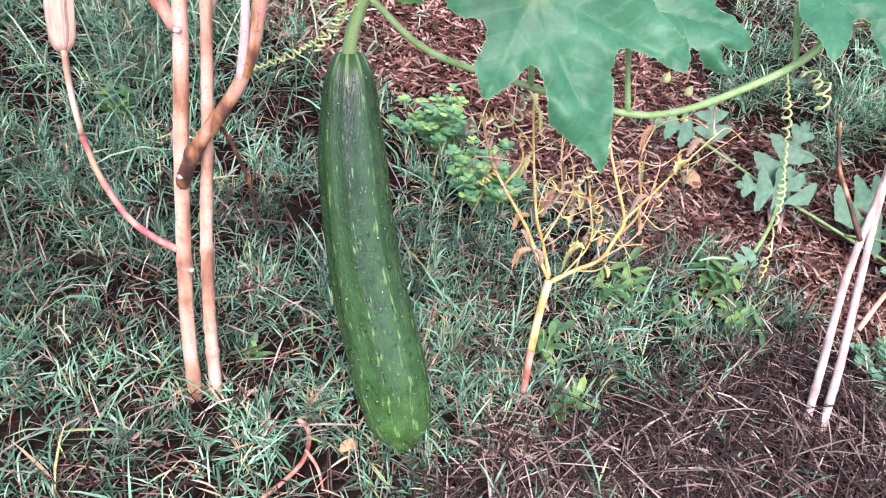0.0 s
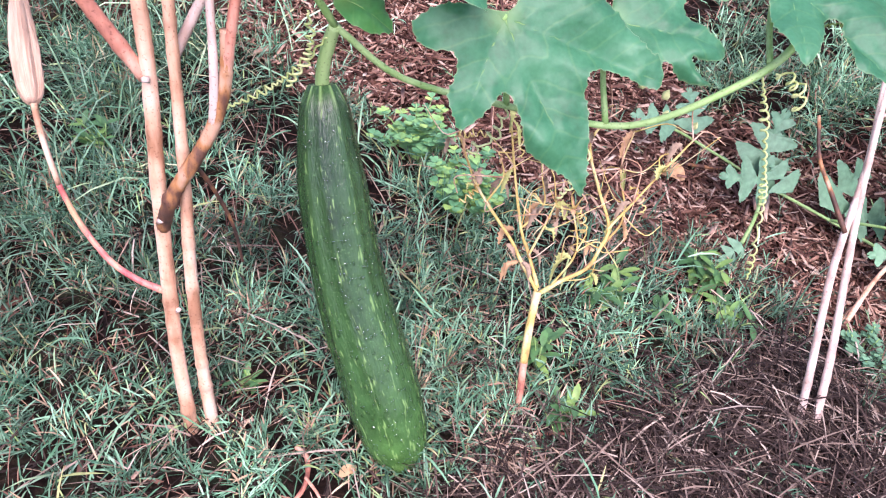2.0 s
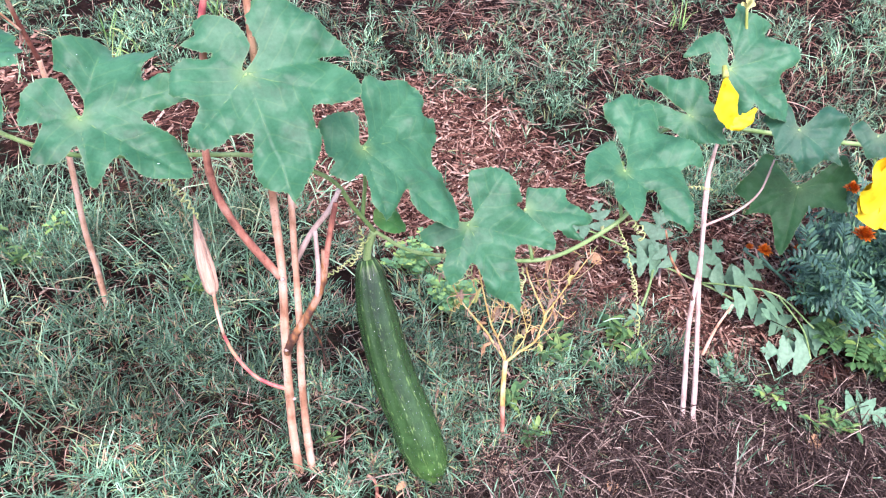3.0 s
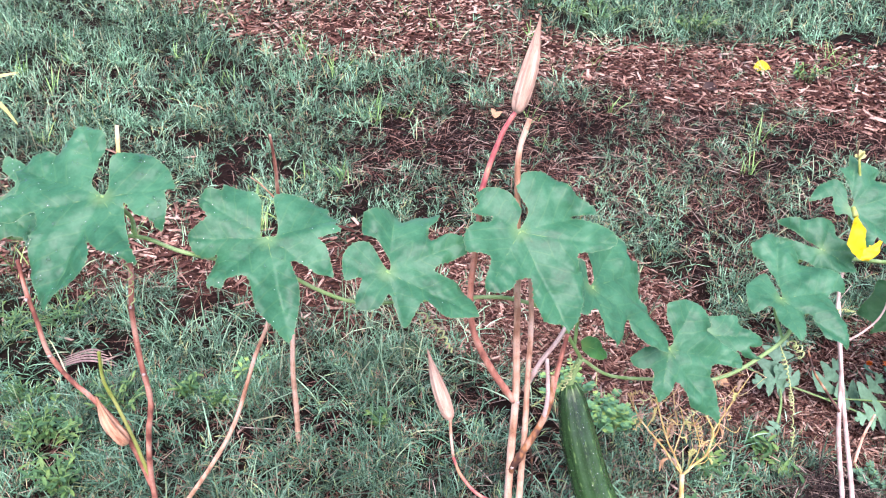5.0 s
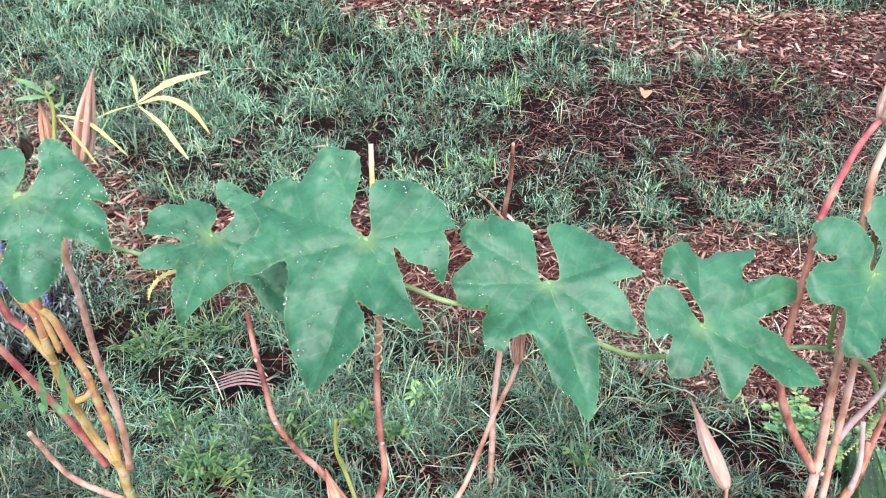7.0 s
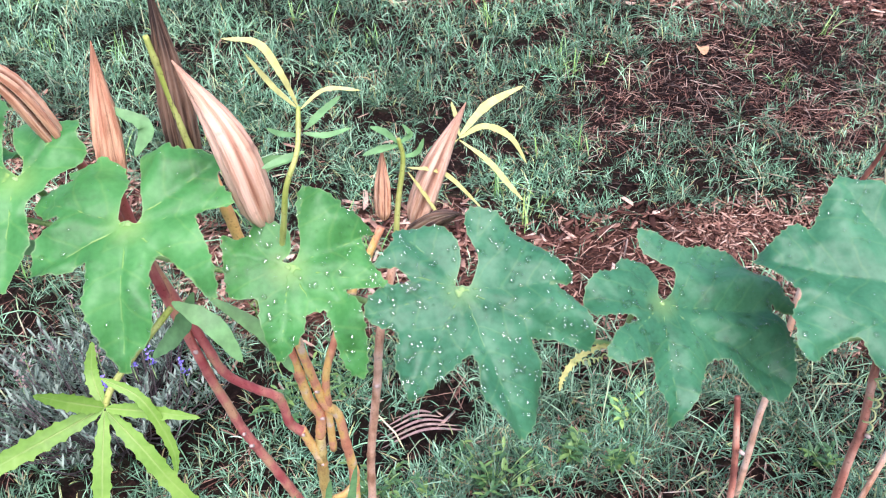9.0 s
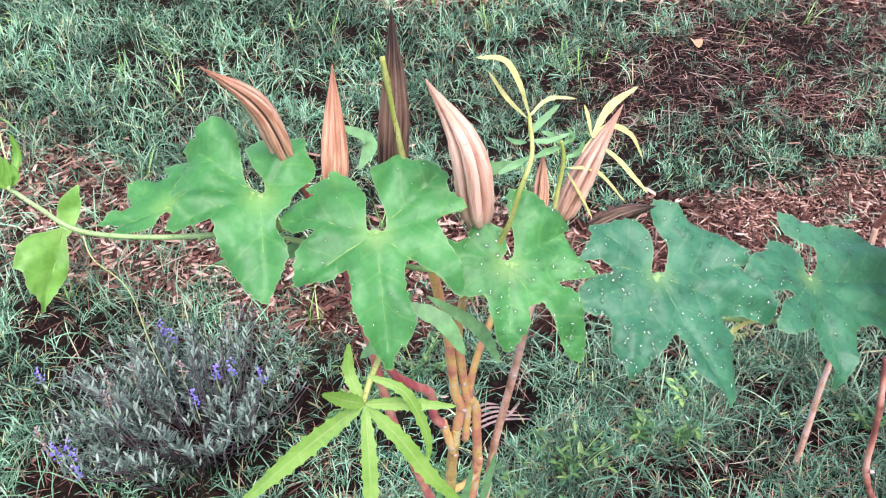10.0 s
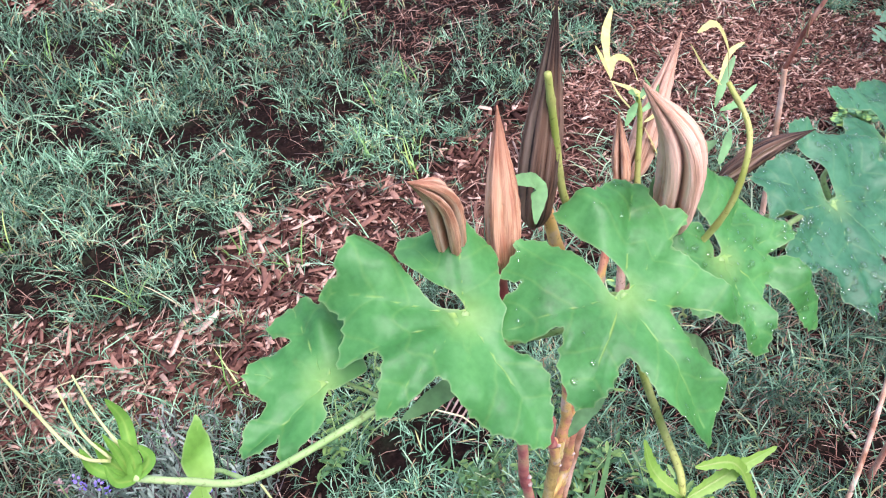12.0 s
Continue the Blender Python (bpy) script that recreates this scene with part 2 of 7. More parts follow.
STEMS = blade_mat("dry_grass_stem", [(0.0, (0.085, 0.036, 0.027)), (0.45, (0.20, 0.095, 0.068)), (0.75, (0.35, 0.20, 0.145)), (1.0, (0.58, 0.43, 0.33))], 0.7, 0.15)
CHIPS = blade_mat("wood_chip", [(0.0, (0.045, 0.020, 0.015)), (0.3, (0.105, 0.048, 0.036)), (0.6, (0.245, 0.125, 0.090)), (0.82, (0.46, 0.28, 0.205)), (1.0, (0.68, 0.51, 0.40))], 0.8, 0.12)
STRAW = blade_mat("dry_straw", [(0.0, (0.011, 0.007, 0.006)), (0.40, (0.034, 0.022, 0.019)), (0.70, (0.080, 0.053, 0.044)), (0.88, (0.23, 0.165, 0.13)), (1.0, (0.54, 0.44, 0.36))], 0.7, 0.12)
WEED = blade_mat("weed_leaf", [(0.0, (0.045, 0.125, 0.045)), (0.6, (0.085, 0.215, 0.070)), (1.0, (0.19, 0.32, 0.08))], 0.45, 0.4)
CLOVER = blade_mat("clover_leaf", [(0.0, (0.100, 0.285, 0.130)), (0.50, (0.165, 0.390, 0.165)), (0.80, (0.27, 0.50, 0.15)), (1.0, (0.42, 0.60, 0.15))], 0.45, 0.3)
MELON = blade_mat("melon_leaf", [(0.0, (0.085, 0.21, 0.120)), (1.0, (0.155, 0.31, 0.180))], 0.5, 0.4)
FERN = blade_mat("marigold_leaf", [(0.0, (0.030, 0.095, 0.068)), (0.6, (0.080, 0.200, 0.140)), (1.0, (0.15, 0.34, 0.15))], 0.45, 0.4)
LAV = blade_mat("lavender_leaf", [(0.0, (0.045, 0.075, 0.052)), (0.5, (0.125, 0.190, 0.140)), (1.0, (0.30, 0.39, 0.31))], 0.6, 0.3)
LEAF = leaf_mat("gourd_leaf", (0.027, 0.150, 0.070), (0.056, 0.218, 0.108), (0.33, 0.50, 0.15))
YOUNG = leaf_mat("young_gourd_leaf", (0.044, 0.215, 0.052), (0.085, 0.310, 0.085), (0.40, 0.58, 0.14))
# gourd leaf with the shade of its neighbours put into a darker green
DARKLEAF = leaf_mat("shaded_gourd_leaf", (0.020, 0.085, 0.034), (0.038, 0.130, 0.055), (0.14, 0.26, 0.09), spec=0.15)
# older bluish leaf, with some shadow painted into its colour as well
SHADEDOLD = leaf_mat("shaded_ageing_leaf", (0.022, 0.105, 0.062), (0.042, 0.155, 0.092), (0.22, 0.36, 0.16), spec=0.28)
SPROUT = leaf_mat("sprout_leaf", (0.13, 0.33, 0.05), (0.20, 0.45, 0.08), (0.40, 0.58, 0.14))
SKIN = gourd_mat()
VINE = stem_mat("vine_skin", [(0.3, (0.20, 0.36, 0.11)), (0.7, (0.33, 0.49, 0.20))], 0.55, 60, 0.4, 0.2, 0.0)
TENDRIL = stem_mat("tendril_skin", [(0.3, (0.38, 0.48, 0.16)), (0.7, (0.60, 0.64, 0.30))], 0.55, 60, 0.3, 0.2, 0.0)
STALK = stem_mat("dry_stalk", [(0.25, (0.38, 0.185, 0.105)), (0.45, (0.64, 0.37, 0.24)), (0.62, (0.75, 0.48, 0.34)), (0.8, (0.80, 0.58, 0.45))], 0.65)
REDSTALK = stem_mat("red_stalk", [(0.25, (0.22, 0.075, 0.055)), (0.5, (0.50, 0.20, 0.135)), (0.75, (0.64, 0.36, 0.26))], 0.6, bands=0.7)
PINK = stem_mat("pink_stalk", [(0.25, (0.42, 0.085, 0.09)), (0.55, (0.60, 0.21, 0.17)), (0.75, (0.62, 0.34, 0.20))], 0.5, bands=0.7)
GREYSTALK = stem_mat("grey_stalk", [(0.3, (0.42, 0.29, 0.24)), (0.7, (0.64, 0.51, 0.45))], 0.7)
ORANGE = stem_mat("orange_stalk", [(0.22, (0.62, 0.24, 0.14)), (0.42, (0.74, 0.36, 0.20)), (0.55, (0.78, 0.48, 0.15)), (0.7, (0.80, 0.56, 0.20)), (0.85, (0.78, 0.58, 0.42))], 0.55, bands=0.8)
DARKSTALK = stem_mat("dark_stalk", [(0.25, (0.045, 0.025, 0.02)), (0.48, (0.13, 0.06, 0.04)), (0.62, (0.36, 0.16, 0.06)), (0.8, (0.50, 0.30, 0.20))], 0.6, bands=0.8)
YELLOWSTALK = stem_mat("yellow_stalk", [(0.2, (0.32, 0.18, 0.07)), (0.45, (0.58, 0.42, 0.13)), (0.6, (0.68, 0.54, 0.21)), (0.8, (0.72, 0.59, 0.37))], 0.65)
GREENSTALK = stem_mat("green_stalk", [(0.3, (0.26, 0.33, 0.06)), (0.7, (0.44, 0.48, 0.15))], 0.55)
POD = pod_mat("tan_pod", (0.78, 0.50, 0.36), (0.62, 0.34, 0.22), (0.20, 0.09, 0.06))
PALEPOD = pod_mat("pale_pod", (0.66, 0.44, 0.32), (0.56, 0.335, 0.235), (0.46, 0.27, 0.19))
BROWNPOD = pod_mat("brown_pod", (0.70, 0.39, 0.235), (0.50, 0.21, 0.115), (0.08, 0.035, 0.024))
DARKPOD = pod_mat("dark_pod", (0.17, 0.095, 0.060), (0.034, 0.018, 0.014), (0.44, 0.32, 0.20))
PETAL, _n, _l, _b = material("yellow_petal", (0.85, 0.62, 0.01), 0.55, 0.3)
_t = noise_tex(_n, _l, 60, 4)
_r = ramp(_n, [(0.3, (0.78, 0.50, 0.004)), (0.7, (0.92, 0.72, 0.02))])
_l.new(_t.outputs["Fac"], _r.inputs[0])
_l.new(_r.outputs[0], _b.inputs["Base Color"])
MARI = blade_mat("marigold_petal", [(0.0, (0.55, 0.09, 0.005)), (0.6, (0.80, 0.18, 0.008)), (1.0, (0.90, 0.32, 0.02))], 0.55, 0.3)
VIOLET = blade_mat("lavender_petal", [(0.0, (0.16, 0.12, 0.50)), (1.0, (0.34, 0.27, 0.75))], 0.55, 0.3)
SPENT = blade_mat("spent_flower", [(0.0, (0.20, 0.12, 0.11)), (1.0, (0.42, 0.30, 0.27))], 0.7, 0.2)
LAVTWIG = stem_mat("lavender_twig", [(0.3, (0.045, 0.032, 0.036)), (0.7, (0.15, 0.12, 0.12))], 0.75)
YELLOWING = blade_mat("yellowing_leaf", [(0.0, (0.38, 0.44, 0.12)), (0.6, (0.52, 0.52, 0.19)), (1.0, (0.48, 0.32, 0.13))], 0.5, 0.3)
LIMEGREEN = leaf_mat("okra_leaf", (0.16, 0.33, 0.05), (0.25, 0.43, 0.085), (0.46, 0.56, 0.22), through_light=0.25)
BLEACHED = blade_mat("bleached_straw", [(0.0, (0.17, 0.105, 0.075)), (0.5, (0.33, 0.225, 0.155)), (1.0, (0.52, 0.40, 0.30))], 0.65, 0.3)
MIDGREEN = blade_mat("okra_green_leaf", [(0.0, (0.09, 0.24, 0.09)), (1.0, (0.16, 0.34, 0.13))], 0.5, 0.35)
DEADLEAF = blade_mat("dead_leaf", [(0.0, (0.42, 0.22, 0.10)), (1.0, (0.60, 0.38, 0.22))], 0.7, 0.2)
GREYHUSK = blade_mat("grey_husk", [(0.0, (0.26, 0.18, 0.145)), (1.0, (0.40, 0.31, 0.26))], 0.7, 0.2)
WATER, _n, _l, _b = material("water", (0.95, 1.0, 0.97), 0.03, 0.5)
_f, _g, _c, _s = _n.new("ShaderNodeFresnel"), _n.new("ShaderNodeBsdfGlossy"), _n.new("ShaderNodeBsdfTransparent"), _n.new("ShaderNodeMixShader")
_f.inputs[0].default_value, _g.inputs["Roughness"].default_value = 1.5, 0.05
_c.inputs[0].default_value = (1, 1, 1, 1)
for _a, _z in ((_f.outputs[0], _s.inputs[0]), (_c.outputs[0], _s.inputs[1]), (_g.outputs[0], _s.inputs[2]), (_s.outputs[0], _n["Material Output"].inputs[0])):
    _l.new(_a, _z)

# ---- building helpers ----
rng = np.random.default_rng(7)
PLACE = {}
STALK_END = {}


def thing(name, at, label, category, group="", kind=""):
    ob = new(name)
    ob.empty_display_size = 0.02
    ob.location = at
    PLACE[ob.name] = Vector(at)
    return tagged(ob, label, category, group, kind)


def own(name, mesh, mat, parent, label="", smooth=True, kind=""):
    """Links a mesh given in world metres under its parent, with its origin at its middle."""
    n = len(mesh.vertices)
    co = np.empty(n * 3)
    mesh.vertices.foreach_get("co", co)
    co = co.reshape(-1, 3)
    mid = (co.min(0) + co.max(0)) / 2
    mesh.vertices.foreach_set("co", (co - mid).ravel())
    mesh.materials.append(mat)
    mesh.polygons.foreach_set("use_smooth", [smooth] * len(mesh.polygons))
    mesh.update()
    ob = new(name, mesh)
    base = Vector((0, 0, 0))
    if parent is not None:
        ob.parent = parent
        base = PLACE[parent.name]
    ob.location = Vector(mid) - base
    PLACE[ob.name] = Vector(mid)
    return tagged(ob, label, kind=kind)


def grid_mesh(name, verts, faces, attrs=()):
    me = bpy.data.meshes.new(name)
    me.from_pydata([tuple(v) for v in verts], [], faces)
    for key, values in attrs:
        a = me.attributes.new(key, "FLOAT", "POINT")
        a.data.foreach_set("value", np.asarray(values, float))
    me.update()
    return me


def soup(name, verts, sizes, index):
    """A mesh of loose pieces from arrays: corner numbers per face in sizes."""
    me = bpy.data.meshes.new(name)
    me.vertices.add(len(verts))
    me.vertices.foreach_set("co", np.asarray(verts, float).ravel())
    me.loops.add(len(index))
    me.loops.foreach_set("vertex_index", np.asarray(index, np.int32))
    me.polygons.add(len(sizes))
    me.polygons.foreach_set("loop_start", np.concatenate([[0], np.cumsum(sizes)[:-1]]).astype(np.int32))
    me.update(calc_edges=True)
    return me


def spline(points, steps=6):
    """Catmull-Rom through a few points."""
    p = [np.array(q, float) for q in points]
    if len(p) < 3:
        return [p[0] + (p[-1] - p[0]) * i / steps for i in range(steps + 1)]
    p = [2 * p[0] - p[1], *p, 2 * p[-1] - p[-2]]
    out = []
    for a, b, c, d in zip(p, p[1:], p[2:], p[3:]):
        for i in range(steps):
            t = i / steps
            out.append(0.5 * (2 * b + (c - a) * t + (2 * a - 5 * b + 4 * c - d) * t * t + (3 * b - a - 3 * c + d) * t**3))
    return [*out, p[-2]]


def side_axes(path):
    """Two side directions for each point of a path."""
    path = np.array(path)
    tan = np.gradient(path, axis=0)
    tan /= np.linalg.norm(tan, axis=1)[:, None] + 1e-12
    u = np.cross(tan[0], (0.31, 0.95, 0.1))
    u /= np.linalg.norm(u)
    us = []
    for t in tan:
        u = u - t * (u @ t)
        u /= np.linalg.norm(u)
        us.append(u)
    us = np.array(us)
    return us, np.cross(tan, us)


def tube(name, points, r0, r1, mat, parent, label="", sides=8, steps=6, knots=0.0, seed=0, ends=0.0):
    """A stalk: a tapered tube with slight swellings (knots) and an uneven skin."""
    rough = spline(points, steps)
    if knots:
        rough = spline(rough[::2] + [rough[-1]] * (len(rough) % 2 == 0), 5)
    path = rough
    u, v = side_axes(path)
    n = len(path)
    g = np.random.default_rng(seed + 11)
    rad = np.linspace(r0, r1, n) * (1 + 0.025 * g.standard_normal(n))
    far = np.concatenate([[0], np.cumsum(np.linalg.norm(np.diff(np.array(path), axis=0), axis=1))]) + g.uniform(0, 3)
    joint = np.zeros(n)
    if knots:
        spot = far[0] + g.uniform(0.01, 0.05)
        while spot < far[-1]:
            hit = g.uniform(0.25, 1.0) * np.exp(-(((far - spot) / 0.004) ** 2))
            joint = np.maximum(joint, hit)
            spot += g.uniform(0.028, 0.095)
        rad = rad * (1 + 1.1 * knots * joint)
    if ends:
        rad[-1] *= ends
    a = np.arange(sides) * 2 * math.pi / sides
    verts = []
    for i in range(n):
        w = rad[i] * (1 + 0.025 * g.standard_normal(sides))
        verts += list(path[i] + (np.cos(a) * w)[:, None] * u[i] + (np.sin(a) * w)[:, None] * v[i])
    faces = [(i * sides + j, i * sides + (j + 1) % sides, (i + 1) * sides + (j + 1) % sides, (i + 1) * sides + j) for i in range(n - 1) for j in range(sides)]
    faces += [tuple(range(sides))[::-1], tuple((n - 1) * sides + j for j in range(sides))]
    return own(name, grid_mesh(name, verts, faces, [("along", np.repeat(far, sides)), ("joint", np.repeat(joint, sides))]), mat, parent, label)


def coil(name, start, end, turns, radius, thick, mat, parent, label="", grow=1.0, sway=0.01):
    """A tendril wound like a spring between two points."""
    s, e = np.array(start, float), np.array(end, float)
    d = (e - s) / np.linalg.norm(e - s)
    u = np.cross(d, (0.3, 0.9, 0.2))
    u /= np.linalg.norm(u)
    v = np.cross(d, u)
    m = int(turns * 9) + 2
    pts = []
    for i in range(m):
        f = i / (m - 1)
        a = 2 * math.pi * turns * (f + 0.05 * math.sin(5.3 * f + turns) + 0.03 * math.sin(13 * f))
        r = radius * min(1, 8 * f, 8 * (1 - f) + 0.2) * (1 + (grow - 1) * f) * (0.8 + 0.35 * math.sin(17 * f + turns) + 0.15 * math.sin(41 * f))
        pts.append(s + (e - s) * f + u * (math.cos(a) * r + sway * math.sin(3 * f)) + v * math.sin(a) * r)
    u2, v2 = side_axes(pts)
    verts = []
    for i, p in enumerate(pts):
        for k in range(5):
            a = 2 * math.pi * k / 5
            verts.append(p + thick * (math.cos(a) * u2[i] + math.sin(a) * v2[i]))
    faces = [(i * 5 + j, i * 5 + (j + 1) % 5, (i + 1) * 5 + (j + 1) % 5, (i + 1) * 5 + j) for i in range(m - 1) for j in range(5)]
    return own(name, grid_mesh(name, verts, faces), mat, parent, label)


def strap(name, points, width, mat, parent, label="", facing=(0, -0.6, 0.8), teeth=0.0, fold=0.15, shape=1.0, seed=0):
    """A long narrow leaf along a curve, creased along its middle, with toothed edges."""
    path = np.array(spline(points, 8 if teeth < 0.14 else 14))
    n = len(path)
    g = np.random.default_rng(seed + 3)
    tan = np.gradient(path, axis=0)
    side = np.cross(tan, facing)
    side /= np.linalg.norm(side, axis=1)[:, None]
    nor = np.cross(side, tan)
    nor /= np.linalg.norm(nor, axis=1)[:, None]
    s = np.linspace(0, 1, n)
    w = width * (0.12 + 0.88 * np.sin(math.pi * np.clip(s, 0.0, 1) ** shape) ** 0.7)
    w[-1] = width * 0.04
    w = w * (1 + teeth * (g.uniform(-1, 1, n) if teeth < 0.14 else np.where(np.arange(n) % 4 == 3, 1.3, -0.5) * g.uniform(0.4, 1.2, n)))
    verts = []
    for i in range(n):
        lift = fold * w[i]
        verts += [path[i] - side[i] * w[i] + nor[i] * lift, path[i] - nor[i] * lift * 0.3, path[i] + side[i] * w[i] + nor[i] * lift]
    faces = []
    for i in range(n - 1):
        a = i * 3
        faces += [(a, a + 1, a + 4, a + 3), (a + 1, a + 2, a + 5, a + 4)]
    me = grid_mesh(name, verts, faces, [("along", np.repeat(s, 3) * 0.1), ("side", np.tile([width, 0, width], n)), ("centre", np.repeat(s, 3))])
    return own(name, me, mat, parent, label)


def pod(name, base, tip, width, mat, parent, label="", bend=(0, 0, 0), ribs=5, gape=0.25, seed=0, shape=0.55):
    """A dried pointed seed pod of ridged valves: some of the seams between them gape wide, others are closed."""
    b, t = np.array(base, float), np.array(tip, float)
    path = np.array(spline([b, b + (t - b) * 0.5 + np.array(bend, float), t], 16))
    u, v = side_axes(path)
    n, m = len(path), ribs * 12
    g = np.random.default_rng(seed)
    spin = g.uniform(0, 6)
    split = np.where(g.uniform(0, 1, ribs) < 0.62, g.uniform(0.7, 1.5, ribs), 0.12) * gape * 1.5
    wide = g.uniform(0.10, 0.24, ribs)
    verts, along, around, in_seam, edge = [], [], [], [], []
    for i in range(n):
        s = i / (n - 1)
        r = width / 2 * max(0.03, min(1.0, (s / 0.10) ** 0.5 * 0.55 + 0.45) * (1 - s**1.9) ** 0.8 * (0.8 + 0.35 * math.sin(math.pi * min(1, s / shape / 1.6))))
        part_open = math.sin(math.pi * min(1, 0.25 + s * 0.72))
        for j in range(m):
            a = 2 * math.pi * j / m
            q = (j / m * ribs + 0.06 * math.sin(s * 6 + seed)) % ribs
            k = int(q + 0.5) % ribs
            d = abs(q - round(q))
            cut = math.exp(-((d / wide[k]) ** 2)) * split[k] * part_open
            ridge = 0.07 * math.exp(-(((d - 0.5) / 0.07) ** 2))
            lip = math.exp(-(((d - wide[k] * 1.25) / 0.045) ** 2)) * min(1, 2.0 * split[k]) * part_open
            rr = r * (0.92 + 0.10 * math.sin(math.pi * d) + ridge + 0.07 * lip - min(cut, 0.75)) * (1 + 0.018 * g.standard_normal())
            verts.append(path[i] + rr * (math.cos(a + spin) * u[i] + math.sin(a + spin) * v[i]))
            along.append(s), around.append(j / m), in_seam.append(min(1, max(0, 2.2 * cut - 0.35))), edge.append(min(1, lip + 3 * ridge))
    faces = [(i * m + j, i * m + (j + 1) % m, (i + 1) * m + (j + 1) % m, (i + 1) * m + j) for i in range(n - 1) for j in range(m)]
    faces += [tuple(range(m))[::-1], tuple((n - 1) * m + j for j in range(m))]
    return own(name, grid_mesh(name, verts, faces, [("along", along), ("around", around), ("in_seam", in_seam), ("edge", edge)]), mat, parent, label)


def beads(name, spots, normals, size, parent, label, seed=0):
    """Water drops: flattened domes lying on a surface."""
    g = np.random.default_rng(seed)
    verts, sizes, index = [], [], []
    for p, nn in zip(spots, normals):
        nn = np.array(nn, float) / np.linalg.norm(nn)
        u = np.cross(nn, (0.2, 0.5, 0.9))
        u /= np.linalg.norm(u)
        v = np.cross(nn, u)
        r = size * (0.35 + 0.75 * g.uniform(0, 1) ** 2)
        k0 = len(verts)
        for ring, (rr, hh) in enumerate(((1, -0.1), (0.90, 0.15), (0.55, 0.28))):
            for k in range(8):
                a = 2 * math.pi * k / 8
                verts.append(np.array(p) + r * (rr * (math.cos(a) * u + math.sin(a) * v * 1.15) + hh * nn))
        verts.append(np.array(p) + nn * r * 0.32)
        for ring in range(2):
            for k in range(8):
                index += [k0 + ring * 8 + k, k0 + ring * 8 + (k + 1) % 8, k0 + ring * 8 + 8 + (k + 1) % 8, k0 + ring * 8 + 8 + k]
                sizes.append(4)
        for k in range(8):
            index += [k0 + 16 + k, k0 + 16 + (k + 1) % 8, k0 + 24]
            sizes.append(3)
    return own(name, soup(name, verts, sizes, index), WATER, parent, label, kind="stuff")


def lobed_leaf(name, centre, normal, tipward, edge, mat, parent, label="", droop=0.15, wave=0.0090, drops=0, drop_size=0.0026, seed=0):
    """A palmate gourd leaf with toothed lobes. edge: the bay at the stalk, then lobe tips, shoulders and bays in turn round the leaf, each an angle from the middle lobe and a reach in cm."""
    c, nz = np.array(centre, float), np.array(normal, float)
    nz /= np.linalg.norm(nz)
    ax = np.array(tipward, float)
    ax -= nz * (ax @ nz)
    ax /= np.linalg.norm(ax)
    ay = np.cross(nz, ax)
    g = np.random.default_rng(seed + 5)
    ring = [np.array((math.cos(radians(a)), math.sin(radians(a)))) * r * 0.01 for a, r in edge]
    n = len(ring)
    line = []
    for i in range(n):
        p0, p1, p2, p3 = ring[i - 1], ring[i], ring[(i + 1) % n], ring[(i + 2) % n]
        steps = max(2, int(np.linalg.norm(p2 - p1) / 0.0024))
        for k in range(steps):
            t = k / steps
            line.append(0.5 * (2 * p1 + 0.8 * (p2 - p0) * t + (1.6 * p0 - 4.4 * p1 + 3.6 * p2 - 0.8 * p3) * t * t + (2.4 * p1 - 0.8 * p0 - 2.4 * p2 + 0.8 * p3) * t**3))
    line = np.array(line)
    if np.sum(line[:, 0] * np.roll(line[:, 1], -1) - np.roll(line[:, 0], -1) * line[:, 1]) < 0:
        line = line[::-1]
    tang = np.roll(line, -1, 0) - np.roll(line, 1, 0)
    out = np.stack([tang[:, 1], -tang[:, 0]], 1) / (np.linalg.norm(tang, axis=1)[:, None] + 1e-9)
    far = np.linalg.norm(line, axis=1)
    big = far.max()
    tooth = np.where(np.arange(len(line)) % 3 == 0, 0.0012, -0.0004) * np.clip((far - 0.02) / 0.03, 0, 1) * g.uniform(0.0, 1.5, len(line))
    line = line + out * tooth[:, None]
    inner = line - out * 0.0011
    lo, hi = line.min(0), line.max(0)
    gx, gy = np.meshgrid(np.arange(lo[0], hi[0], 0.0036), np.arange(lo[1], hi[1], 0.0031))
    gx[1::2] += 0.0018
    net = np.stack([gx.ravel(), gy.ravel()], 1) + g.normal(0, 0.0004, (gx.size, 2))
    net = np.concatenate([inner, net])
    a, b = line, np.roll(line, -1, 0)
    cross = (a[None, :, 1] > net[:, None, 1]) != (b[None, :, 1] > net[:, None, 1])
    at = a[None, :, 0] + (net[:, None, 1] - a[None, :, 1]) / (b - a + 1e-12)[None, :, 1] * (b - a)[None, :, 0]
    inside = (cross & (net[:, None, 0] < at)).sum(1) % 2 == 1
    near = np.linalg.norm(net[:, None] - line[None], axis=2).min(1)
    inside &= near > np.where(np.arange(len(net)) < len(inner), 0.0006, 0.0021)
    net = net[inside]
    m = len(line)
    flat, _, tris, *_ = geometry.delaunay_2d_cdt([Vector(p) for p in (*line, *net)], [(i, (i + 1) % m) for i in range(m)], [], 1, 1e-6)
    pts = np.array(flat)
    hem = np.linalg.norm(pts[:, None] - line[None], axis=2).min(1)
    rim = np.where(hem < 0.0002, 1.0, 0.0)
    peaks = sorted(((far[i], i) for i in range(m) if far[i] > 0.55 * big and far[i] >= far[np.arange(i - 9, i + 10) % m].max()), reverse=True)
    ways = []
    for r, i in peaks:
        d = line[i] / r
        if all(d @ w < 0.90 for w in ways) and len(ways) < 7:
            ways.append(d)
